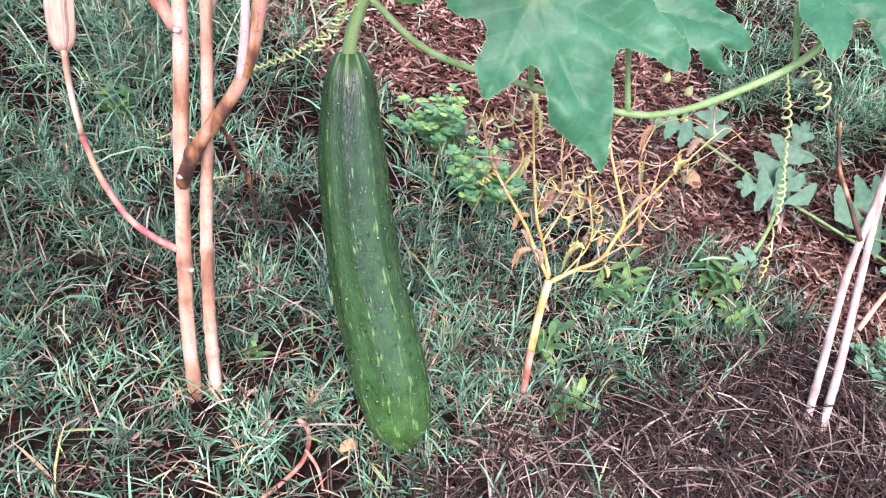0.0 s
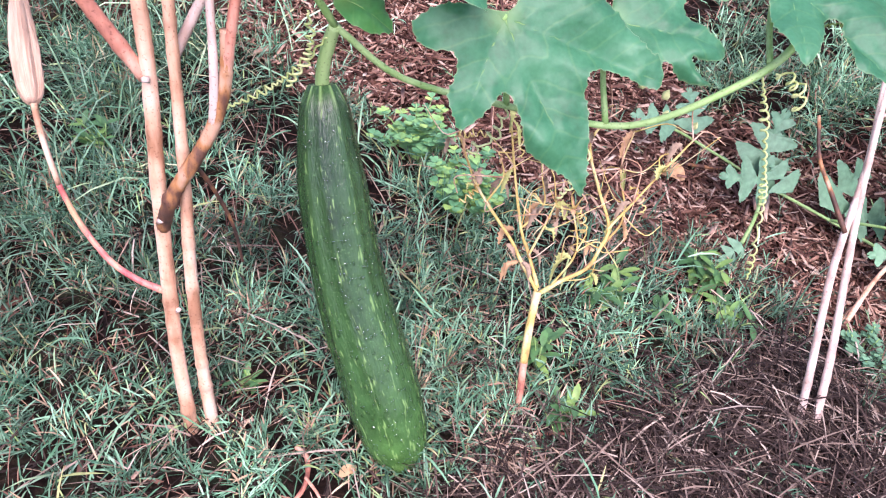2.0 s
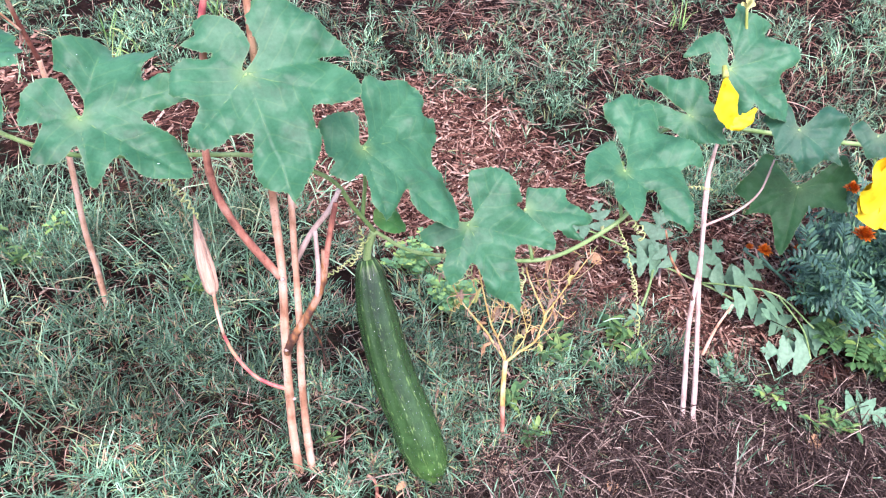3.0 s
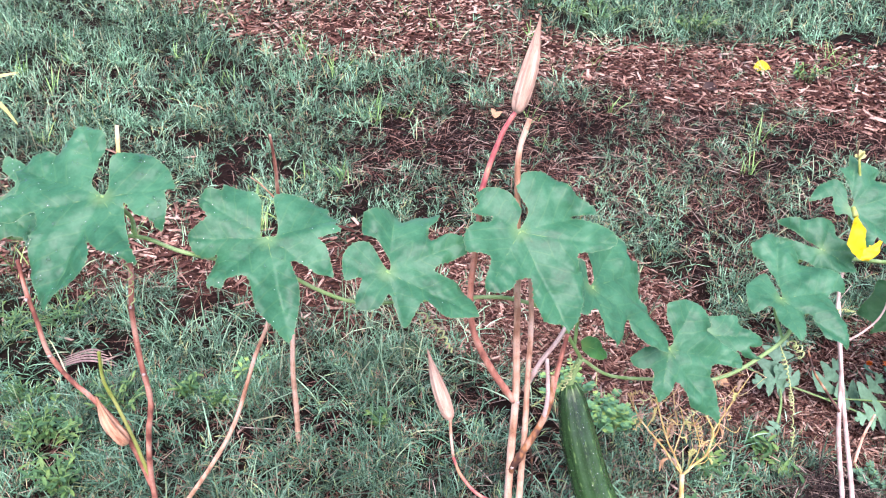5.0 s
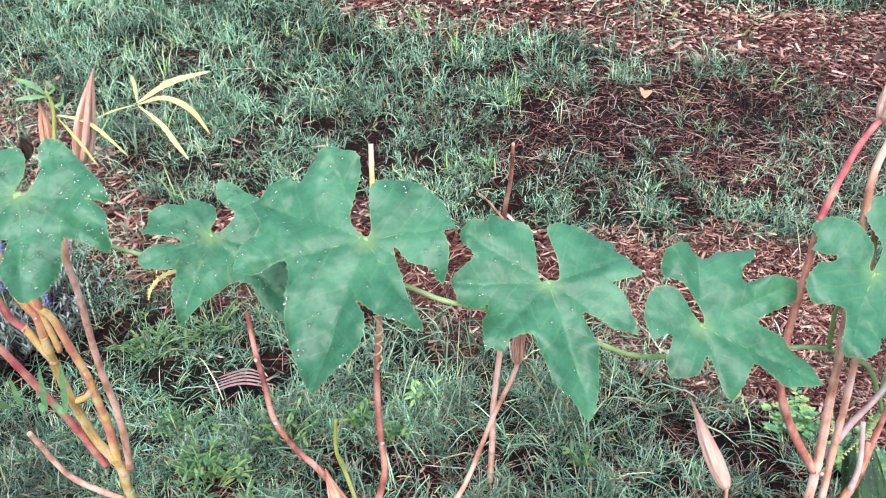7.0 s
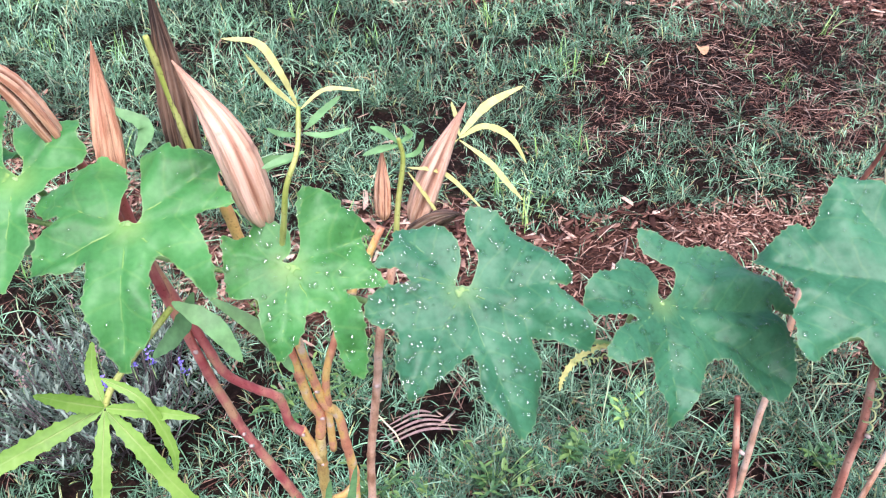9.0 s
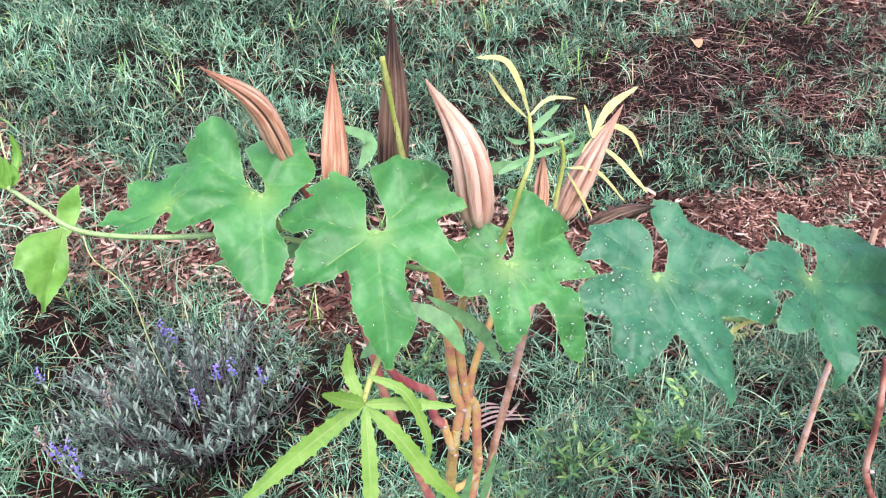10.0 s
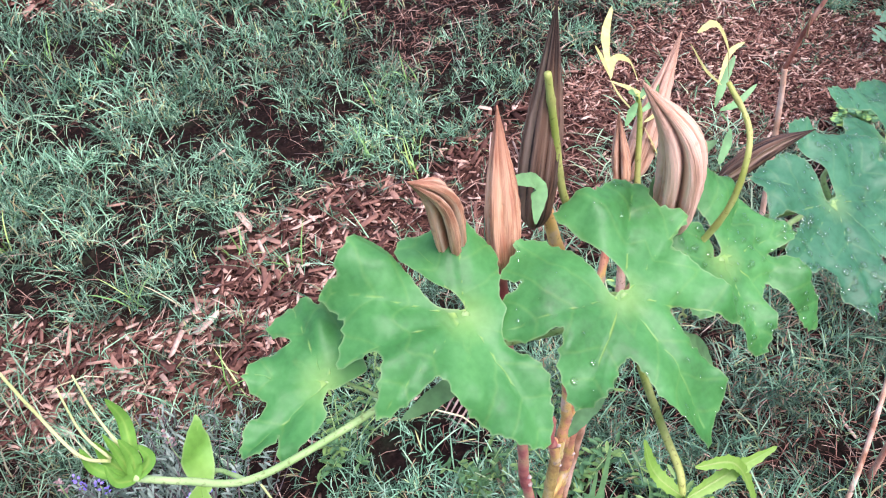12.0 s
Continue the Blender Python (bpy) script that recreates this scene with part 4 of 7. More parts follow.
LEAVES.append(lobed_leaf("leaf", (-0.257, 1.125, 0.749), (0.08, -0.69, 0.72), (0.24, -0.8, -0.54),
    [(159, 0.4), (135, 3.4), (160, 5.9), (160, 7.8), (152, 8.8), (128, 10.4), (88, 12.2), (82, 11.5), (88, 8.7), (71, 11.7), (59, 13.2), (53, 12.1), (43, 8.6), (34, 9.8), (32, 11.1), (25, 12.3), (14, 13.8), (2, 16.0), (0, 14.7), (-6, 14.1), (-12, 12.8), (-14, 10.8), (-11, 7.3), (-22, 7.1), (-30, 7.7), (-34, 9.1), (-43, 10.4), (-51, 10.7), (-57, 9.9), (-69, 6.4), (-87, 8.5), (-99, 8.5), (-109, 8.0), (-121, 6.6), (-130, 4.5), (-141, 4.5), (-130, 7.6), (-147, 7.2), (-153, 8.3), (-164, 8.0), (174, 6.2), (153, 3.5), (-177, 0.9)], LEAF, vine, droop=-0.2, seed=3))
LEAVES.append(lobed_leaf("leaf", (-0.123, 1.154, 0.617), (0.4, -0.52, 0.75), (0.68, -0.56, -0.48),
    [(139, 0.4), (107, 1.8), (124, 3.5), (136, 7.1), (133, 9.9), (124, 10.8), (114, 11.3), (104, 12.8), (94, 13.7), (86, 13.0), (79, 11.3), (73, 12.4), (65, 12.7), (59, 12.1), (52, 10.9), (42, 11.7), (37, 13.3), (32, 14.4), (24, 15.4), (10, 17.2), (5, 14.7), (0, 12.2), (0, 10.0), (7, 8.5), (5, 7.9), (-17, 9.1), (-27, 10.0), (-35, 8.6), (-39, 7.1), (-45, 4.0), (-61, 4.2), (-69, 5.5), (-87, 6.0), (-96, 6.3), (-104, 4.9), (-119, 5.6), (-145, 5.3), (-161, 6.6), (172, 5.8), (153, 5.1), (144, 4.1), (171, 0.8)], LEAF, vine, droop=0.05, seed=4))
LEAVES.append(lobed_leaf("leaf", (0.02, 1.135, 0.486), (0.05, -0.78, 0.62), (0.41, -0.71, -0.58),
    [(171, 0.4), (111, 1.0), (122, 2.0), (149, 4.7), (149, 7.3), (140, 8.1), (115, 9.9), (85, 9.1), (81, 8.0), (62, 10.8), (56, 12.0), (55, 13.0), (49, 13.8), (44, 13.5), (43, 10.4), (41, 8.7), (35, 7.9), (26, 8.6), (19, 10.2), (3, 15.1), (0, 13.2), (-6, 11.8), (-13, 10.0), (-16, 6.3), (-24, 5.7), (-37, 7.9), (-44, 9.1), (-50, 8.5), (-59, 7.3), (-65, 5.4), (-78, 4.8), (-88, 6.1), (-96, 6.7), (-108, 7.0), (-115, 6.0), (-123, 4.7), (-129, 3.2)], LEAF, vine, droop=0.05, seed=5))
LEAVES.append(lobed_leaf("leaf", (0.126, 1.197, 0.454), (-0.15, -0.63, 0.76), (0.94, -0.34, -0.1),
    [(90, 0.3), (95, 3.4), (71, 3.8), (53, 5.4), (39, 7.1), (27, 6.8), (12, 8.8), (7, 10.7), (-1, 10.2), (-7, 8.6), (-9, 7.6), (-17, 10.2), (-22, 7.8), (-22, 6.0), (-38, 5.5), (-48, 4.3), (-71, 0.9)], LEAF, vine, droop=0.1, seed=6))
LEAVES.append(lobed_leaf("leaf", (0.304, 1.248, 0.472), (0.0, -0.3, 0.95), (0.67, -0.64, -0.37),
    [(122, 0.4), (105, 1.5), (118, 3.9), (134, 9.8), (138, 11.9), (137, 13.2), (116, 15.5), (112, 14.7), (111, 13.7), (105, 15.1), (99, 14.8), (94, 13.8), (88, 12.3), (69, 13.1), (52, 14.0), (48, 14.1), (47, 11.7), (42, 9.7), (20, 11.1), (10, 12.1), (-6, 14.1), (-18, 10.3), (-13, 8.2), (0, 6.1), (0, 5.1), (-13, 5.0), (-32, 7.1), (-45, 9.3), (-54, 8.8), (-62, 7.7), (-72, 6.1), (-90, 3.4), (-110, 3.5), (-116, 6.7), (-138, 6.4), (-165, 6.5), (175, 6.4), (140, 5.9)], LEAF, vine, droop=0.0, seed=7))
LEAVES.append(lobed_leaf("leaf", (0.464, 1.363, 0.494), (-0.23, -0.65, 0.72), (-0.64, 0.66, 0.39),
    [(9, 0.5), (18, 9.1), (34, 8.3), (48, 7.1), (66, 4.9), (95, 4.0), (133, 5.1), (-175, 8.1), (-163, 6.2), (-142, 6.7), (-101, 4.3), (-76, 6.9), (-23, 7.5), (0, 10.1)], LEAF, vine, droop=0.1, seed=8))
LEAVES.append(lobed_leaf("leaf", (0.536, 1.398, 0.561), (-0.25, -0.66, 0.71), (0.61, -0.68, -0.42),
    [(126, 0.4), (106, 1.9), (120, 3.2), (129, 5.5), (139, 8.8), (127, 9.4), (126, 11.5), (119, 12.1), (114, 10.7), (91, 11.4), (86, 9.0), (64, 12.2), (54, 12.5), (46, 11.0), (35, 8.8), (8, 13.3), (1, 13.4), (-7, 11.3), (-14, 9.3), (-14, 7.5), (-27, 8.6), (-36, 9.3), (-39, 3.6), (-61, 1.7), (-104, 1.7), (-115, 3.3), (-154, 3.6), (-177, 4.3), (-153, 7.9), (-171, 7.7), (174, 7.6), (154, 6.9), (141, 5.7), (136, 3.5), (145, 1.5)], LEAF, vine, droop=0.1, seed=9))
LEAVES.append(lobed_leaf("leaf", (0.645, 1.307, 0.484), (-0.28, -0.63, 0.73), (0.62, -0.69, -0.36),
    [(117, 0.5), (150, 5.2), (-178, 5.7), (-158, 6.2), (-127, 4.5), (-92, 5.9), (-73, 4.8), (-46, 7.5), (-10, 6.7), (0, 9.5), (11, 7.3), (42, 8.3), (59, 7.8), (84, 6.2)], SHADEDOLD, vine, droop=0.1, seed=10))
LEAVES.append(lobed_leaf("leaf", (0.815, 1.311, 0.453), (-0.31, -0.61, 0.73), (0.87, -0.49, -0.05),
    [(89, 0.5), (143, 3.8), (160, 4.5), (178, 4.8), (-137, 3.4), (-101, 4.4), (-66, 4.1), (-44, 9.6), (-23, 8.0), (0, 11.0), (16, 7.8), (35, 7.5)], SHADEDOLD, vine, droop=0.1, seed=11))
LEAVES.append(lobed_leaf("leaf", (0.716, 1.34, 0.33), (-0.27, -0.61, 0.75), (-0.39, -0.64, -0.66),
    [(186, 0.5), (-129, 8.6), (-97, 8.9), (-74, 11.2), (-54, 9.4), (-47, 10.8), (-30, 7.4), (0, 13.5), (38, 4.7), (78, 10.1), (95, 9.0), (112, 11.4), (127, 10.2), (142, 10.6)], DARKLEAF, vine, droop=0.1, seed=12))
LEAVES.append(lobed_leaf("leaf", (-0.985, 1.28, 0.804), (0.24, -0.49, 0.84), (0.5, -0.75, -0.44),
    [(119, 0.4), (90, 1.6), (101, 3.3), (110, 4.0), (143, 5.5), (143, 7.6), (130, 7.5), (102, 7.7), (93, 9.3), (86, 10.1), (69, 11.5), (62, 11.5), (44, 13.8), (45, 12.0), (47, 11.1), (35, 12.7), (17, 14.0), (8, 13.8), (5, 12.8), (2, 10.0), (4, 7.6), (-1, 6.9), (-12, 6.5), (-46, 10.6), (-58, 8.6), (-63, 7.4), (-69, 5.9), (-86, 8.0), (-97, 8.3), (-104, 6.7), (-106, 5.1), (-103, 3.5), (-114, 3.7), (-121, 7.3), (-132, 7.2), (-146, 7.3), (-159, 6.5), (-173, 5.2), (176, 5.4), (149, 4.4), (139, 3.3), (134, 2.2), (148, 1.0)], LEAF, vine, drops=264, drop_size=0.0030, droop=0.0, seed=13))
LEAVES.append(lobed_leaf("leaf", (-1.171, 1.28, 0.88), (0.04, -0.61, 0.79), (0.02, -0.79, -0.62),
    [(159, 0.4), (100, 0.7), (128, 2.1), (141, 3.5), (159, 5.5), (157, 6.8), (147, 7.1), (132, 7.1), (94, 8.3), (79, 9.3), (78, 7.0), (75, 8.3), (71, 9.2), (63, 10.2), (50, 11.5), (42, 7.0), (34, 7.4), (32, 8.2), (25, 9.4), (17, 10.6), (11, 11.6), (2, 12.2), (-6, 9.7), (-10, 8.2), (-11, 5.2), (-42, 9.5), (-57, 8.0), (-65, 7.1), (-72, 6.1), (-84, 7.4), (-92, 7.8), (-101, 7.4), (-107, 6.3), (-114, 4.2), (-124, 5.4), (-121, 7.2), (-143, 6.7), (-151, 7.2), (-178, 5.6), (174, 4.8), (167, 3.7), (165, 2.2), (-142, 0.6)], LEAF, vine, drops=312, drop_size=0.0028, droop=0.05, seed=14))
LEAVES.append(lobed_leaf("leaf", (-1.296, 1.316, 0.915), (-0.02, -0.67, 0.74), (0.27, -0.71, -0.64),
    [(149, 0.4), (110, 0.9), (127, 2.3), (143, 5.0), (140, 6.6), (114, 6.6), (110, 6.3), (102, 6.7), (85, 7.4), (84, 6.2), (56, 6.9), (50, 7.6), (45, 6.7), (38, 4.6), (33, 5.9), (17, 8.0), (5, 10.1), (1, 9.3), (0, 7.9), (10, 4.5), (5, 4.1), (-9, 3.9), (-15, 4.9), (-23, 5.8), (-34, 7.0), (-41, 6.4), (-49, 5.3), (-58, 4.4), (-67, 3.5), (-77, 3.4), (-94, 4.8), (-146, 5.5), (-150, 4.6), (-162, 4.0), (-176, 4.5), (175, 4.3), (151, 3.0), (144, 1.9), (145, 1.1), (-172, 0.7)], YOUNG, vine, drops=120, drop_size=0.0025, droop=0.08, seed=15))
LEAVES.append(lobed_leaf("leaf", (-1.397, 1.334, 0.971), (-0.08, -0.48, 0.86), (-0.24, -0.84, -0.49),
    [(167, 0.4), (104, 0.6), (142, 1.6), (178, 5.7), (175, 6.5), (160, 7.1), (155, 6.7), (143, 7.6), (135, 7.9), (127, 7.9), (119, 7.0), (102, 7.5), (100, 5.4), (93, 4.8), (62, 6.9), (47, 8.0), (49, 3.8), (44, 3.1), (32, 3.5), (21, 4.8), (17, 7.3), (11, 8.3), (3, 8.8), (-1, 9.8), (-7, 8.9), (-21, 6.5), (-40, 3.8), (-51, 5.6), (-62, 7.3), (-82, 6.1), (-98, 4.6), (-101, 6.2), (-108, 7.6), (-116, 7.5), (-124, 7.1), (-133, 6.0), (-136, 7.2), (-152, 6.7), (-157, 7.0), (-168, 5.7), (-170, 4.7), (-174, 3.6), (-129, 0.8)], YOUNG, vine, drops=34, drop_size=0.0021, droop=0.12, seed=16))
LEAVES.append(lobed_leaf("leaf", (-1.468, 1.392, 0.995), (0.03, -0.53, 0.85), (-0.22, -0.83, -0.51),
    [(179, 0.4), (145, 0.6), (169, 1.7), (-173, 2.7), (-170, 4.8), (-178, 5.7), (173, 6.1), (165, 5.5), (146, 6.6), (140, 6.1), (135, 5.4), (124, 5.4), (112, 4.6), (85, 2.4), (65, 2.4), (46, 2.1), (21, 2.6), (19, 5.1), (11, 6.3), (-2, 8.3), (-19, 6.8), (-43, 5.0), (-63, 4.2), (-70, 5.9), (-77, 7.4), (-87, 6.4), (-100, 5.4), (-104, 5.9), (-105, 7.2), (-125, 6.6), (-136, 8.0), (-141, 7.4), (-147, 7.8), (-165, 7.5), (-167, 6.3), (-148, 2.0)], YOUNG, vine, droop=0.08, seed=17))
LEAVES.append(lobed_leaf("leaf", (-1.536, 1.443, 0.979), (-0.15, -0.3, 0.94), (-0.97, 0.21, -0.09),
    [(67, 0.4), (93, 0.6), (152, 2.3), (-179, 2.6), (-170, 3.8), (-159, 4.6), (-156, 5.8), (-146, 6.8), (-138, 6.2), (-123, 5.0), (-117, 5.5), (-106, 5.6), (-94, 5.5), (-84, 5.1), (-91, 3.4), (-61, 4.5), (-50, 4.7), (-37, 4.3), (-27, 3.5), (-17, 4.0), (-12, 5.1), (1, 6.0), (7, 5.3), (11, 4.2), (8, 3.8), (22, 5.0), (29, 4.1), (51, 2.0), (42, 1.2)], YOUNG, vine, droop=0.15, seed=18))
LEAVES.append(lobed_leaf("leaf", (-1.617, 1.459, 0.976), (0.29, -0.83, 0.47), (-0.58, -0.55, -0.61),
    [(150, 0.4), (-75, 0.6), (-63, 1.3), (-60, 2.4), (-54, 2.9), (-49, 3.6), (-38, 4.1), (-30, 4.7), (-21, 4.5), (-12, 5.3), (-6, 5.5), (1, 5.8), (4, 6.4), (6, 6.9), (9, 6.0), (16, 4.8), (24, 3.7), (26, 2.8), (30, 1.6), (37, 0.6)], SPROUT, vine, droop=0.1, seed=19))
LEAVES.append(lobed_leaf("leaf", (-1.615, 1.458, 0.974), (-0.24, -0.84, 0.48), (0.49, 0.32, 0.81),
    [(190, 0.4), (-30, 1.0), (-12, 2.4), (-4, 3.2), (0, 3.9), (14, 3.0), (34, 2.0), (60, 0.9)], SPROUT, vine, droop=0.1, seed=20))
lobed_leaf("leaf", (-0.105, 1.205, 0.462), (0.15, -0.62, 0.77), (0.042, 0.0, -0.033), [(180, 0.3), (120, 0.9), (75, 1.9), (48, 2.8), (30, 3.6), (14, 4.4), (0, 5.3), (-12, 4.6), (-28, 3.6), (-50, 2.4), (-85, 1.2)], YOUNG, vine, "small young leaf beside the gourd stalk", droop=0.1, seed=21)
for spot, leaf in zip(((-0.79, 1.20, 0.766), (-0.60, 1.185, 0.692), (-0.43, 1.18, 0.617), (-0.24, 1.18, 0.596), (-0.125, 1.195, 0.47), (0.05, 1.20, 0.362), (0.15, 1.20, 0.344), (0.318, 1.285, 0.462), (0.45, 1.40, 0.45), (0.60, 1.40, 0.47), (0.62, 1.33, 0.455), (0.80, 1.34, 0.44), (0.72, 1.35, 0.30), (-0.992, 1.32, 0.722), (-1.17, 1.34, 0.80), (-1.28, 1.345, 0.87), (-1.386, 1.36, 0.922), (-1.46, 1.40, 0.955), (-1.52, 1.41, 0.962), (-1.603, 1.431, 0.985), (-1.603, 1.431, 0.985)), LEAVES):
    top = STALK_END[leaf.name]
    mid = (top + Vector(spot)) / 2 + Vector((0.006, 0.03, -0.012)) * min(1, (top - Vector(spot)).length / 0.06)
    thick = 0.0032 if spot[0] > -1.5 else 0.0014
    tube("petiole", [spot, mid, top], thick, 0.75 * thick, VINE, leaf, "hairy pale green leaf stalk", 8, 5)
for k, (tip, w) in enumerate((((-1.646, 1.460, 1.054), 0.0028), ((-1.625, 1.464, 1.062), 0.0032), ((-1.640, 1.461, 1.050), 0.0030), ((-1.633, 1.452, 1.050), 0.0034), ((-1.629, 1.447, 1.044), 0.0030), ((-1.644, 1.450, 1.046), 0.0026), ((-1.636, 1.455, 1.056), 0.0022))):
    foot, end = Vector((-1.639, 1.449, 1.026)), Vector(tip)
    mid = (foot + end) / 2 + (end - Vector((-1.637, 1.455, end.z))) * 0.5
    strap("bud", [foot, mid, end], w, SPROUT, vine, "pale furled shoot tip", fold=0.8, shape=0.8, seed=k)
tube("tendril", [(-1.641, 1.455, 1.040), (-1.648, 1.459, 1.052), (-1.648, 1.469, 1.079), (-1.647, 1.476, 1.110), (-1.649, 1.478, 1.119), (-1.654, 1.478, 1.122), (-1.660, 1.478, 1.120)], 0.0009, 0.0005, TENDRIL, vine, "thin straight tendril", 6)
tube("tendril", [(-1.640, 1.456, 1.040), (-1.641, 1.462, 1.058), (-1.636, 1.470, 1.079)], 0.0008, 0.0004, TENDRIL, vine, sides=6)
tube("tendril", [(-1.634, 1.456, 1.042), (-1.632, 1.463, 1.060), (-1.628, 1.470, 1.079)], 0.0008, 0.0004, TENDRIL, vine, sides=6)
tube("tendril", [(-1.601, 1.425, 0.985), (-1.60, 1.42, 0.965), (-1.585, 1.42, 0.93), (-1.585, 1.42, 0.87), (-1.583, 1.42, 0.83)], 0.0006, 0.0004, TENDRIL, vine, sides=6)
coil("tendril", (0.288, 1.20, 0.402), (0.377, 1.20, 0.126), 24, 0.0036, 0.0011, TENDRIL, vine, "long curly pale tendril")
coil("tendril", (0.300, 1.20, 0.405), (0.330, 1.19, 0.372), 5, 0.007, 0.0012, TENDRIL, vine)
coil("tendril", (-0.112, 1.20, 0.43), (-0.205, 1.17, 0.372), 15, 0.0030, 0.0010, TENDRIL, vine)
coil("tendril", (-0.130, 1.20, 0.45), (-0.150, 1.18, 0.39), 10, 0.0040, 0.0011, TENDRIL, vine)
coil("tendril", (-0.41, 1.19, 0.60), (-0.35, 1.16, 0.52), 9, 0.0050, 0.0013, TENDRIL, vine)
strap("withered_blossom", [(-1.006, 1.305, 0.738), (-1.030, 1.306, 0.746), (-1.055, 1.303, 0.743), (-1.072, 1.298, 0.729), (-1.077, 1.294, 0.717)], 0.0030, YELLOWING, vine, "shrivelled yellow blossom stalk", teeth=0.5, fold=0.5, seed=4)
coil("tendril", (-1.00, 1.305, 0.736), (-1.06, 1.30, 0.745), 9, 0.0034, 0.0008, TENDRIL, vine)
coil("tendril", (-1.33, 1.33, 0.88), (-1.29, 1.33, 0.865), 7, 0.0030, 0.0009, TENDRIL, vine)
coil("tendril", (0.13, 1.19, 0.34), (0.12, 1.2, 0.25), 9, 0.0050, 0.0011, TENDRIL, vine)
coil("tendril", (0.345, 1.23, 0.44), (0.46, 1.23, 0.43), 20, 0.0028, 0.0009, TENDRIL, vine)
coil("tendril", (0.05, 1.205, 0.36), (0.02, 1.21, 0.30), 6, 0.006, 0.0011, TENDRIL, vine)
tube("bud_stalk", [(0.60, 1.40, 0.48), (0.585, 1.42, 0.56), (0.575, 1.44, 0.61), (0.57, 1.45, 0.645)], 0.0035, 0.0025, GREENSTALK, vine, "yellow-green flower stalk")


def hanging_petal(spine, broad, parent, seed):
    """A limp petal along a spine, folded lengthwise, with a ragged crinkled edge."""
    line = spline(spine, 5)
    verts, faces = [], []
    for i, p in enumerate(line):
        f = i / (len(line) - 1)
        p, q = np.array(p), np.array(line[min(i + 1, len(line) - 1)]) - np.array(line[max(i - 1, 0)])
        w = np.interp(f * (len(broad) - 1), range(len(broad)), broad)
        s = np.cross(q, (0, -1, 0.6))
        s /= np.linalg.norm(s)
        for j in range(9):
            t = j / 4 - 1
            ragged = 1 + 0.22 * noise.noise((f * 9 + seed * 5, t * 1.5, 4))
            verts.append(p + s * w * t * ragged + np.array((0, -1, 0.6)) * (0.006 * noise.noise((f * 5, t * 2.4, seed)) - 0.30 * w * abs(t) ** 1.5))
    for i in range(len(line) - 1):
        for j in range(8):
            faces.append((i * 9 + j, i * 9 + j + 1, i * 9 + 10 + j, i * 9 + 9 + j))
    own("petal", grid_mesh("petal", verts, faces), PETAL, parent)


def crumpled_flower(centre, size, spread, lean, label, seed):
    """A gourd blossom: five broad crumpled petals."""
    c = Vector(centre)
    g = np.random.default_rng(seed)
    hub = tube("blossom", [c + Vector((0, 0.012, 0.010)), c], 0.004, 0.006, GREENSTALK, vine, label, 8, 3)
    for k, a in enumerate(spread):
        d = np.array((math.cos(radians(a)), -0.25 + lean, math.sin(radians(a))))
        s = np.cross(d, (0, -1, 0.2))
        s /= np.linalg.norm(s)
        verts, faces = [], []
        for i in range(9):
            f = i / 8
            w = size * (0.16 + 0.54 * math.sin(math.pi * min(1, f * 0.72 + 0.05)))
            for j in range(9):
                q = (j / 8 - 0.5) * 2
                p = np.array(c) + d * size * f * (1 - 0.12 * q * q) + s * w * q + np.array((0, -1, 0.3)) * size * (0.11 * noise.noise((f * 4 + k * 7 + seed, q * 3, 2)) + 0.10 * math.sin(5 * q + k) * f)
                verts.append(p)
        for i in range(8):
            for j in range(8):
                faces.append((i * 9 + j, i * 9 + j + 1, i * 9 + 10 + j, i * 9 + 9 + j))
        own("petal", grid_mesh("petal", verts, faces), PETAL, hub)


hub = tube("blossom", [(0.486, 1.338, 0.600), (0.484, 1.322, 0.588)], 0.004, 0.006, GREENSTALK, vine, "wilted bright yellow blossom hanging among leaves", 8, 3)
for k, (spine, broad) in enumerate((([(0.483, 1.319, 0.589), (0.489, 1.316, 0.570), (0.497, 1.312, 0.545), (0.508, 1.310, 0.522), (0.520, 1.312, 0.502)], (0.004, 0.014, 0.023, 0.018, 0.013)),
                                    ([(0.512, 1.312, 0.506), (0.528, 1.308, 0.506), (0.543, 1.310, 0.513), (0.556, 1.318, 0.527)], (0.010, 0.013, 0.012, 0.003)))):
    hanging_petal(spine, broad, hub, k)
crumpled_flower((0.779, 1.190, 0.446), 0.088, (20, 95, 165, 235, 300), 0.0, "open bright yellow blossom", 8)
tube("bud_stalk", [(0.83, 1.33, 0.43), (0.80, 1.27, 0.415), (0.779, 1.200, 0.447)], 0.003, 0.003, VINE, vine)
for k in range(6):
    a = k * 60
    strap("bud", [(0.57, 1.45, 0.645), (0.57 + 0.010 * math.cos(a), 1.45 + 0.006 * math.sin(a), 0.652 + 0.002 * k), (0.57 + 0.015 * math.cos(a), 1.45 + 0.008 * math.sin(a), 0.650 + 0.003 * k)], 0.004, YELLOWING, vine, "tiny yellow flower bud", seed=k)

# ---- dry okra stalks ----


def stub(parent, at, mat=GREYSTALK, r=0.0042):
    g = np.random.default_rng(int(abs(at[0]) * 1000))
    d = np.array((g.uniform(-1, 1), -0.4, g.uniform(0, 0.6)))
    d /= np.linalg.norm(d)
    tube("leaf_scar", [at, tuple(np.array(at) + d * r * 1.3)], r * 0.7, r * 0.45, mat, parent, sides=7, steps=2)


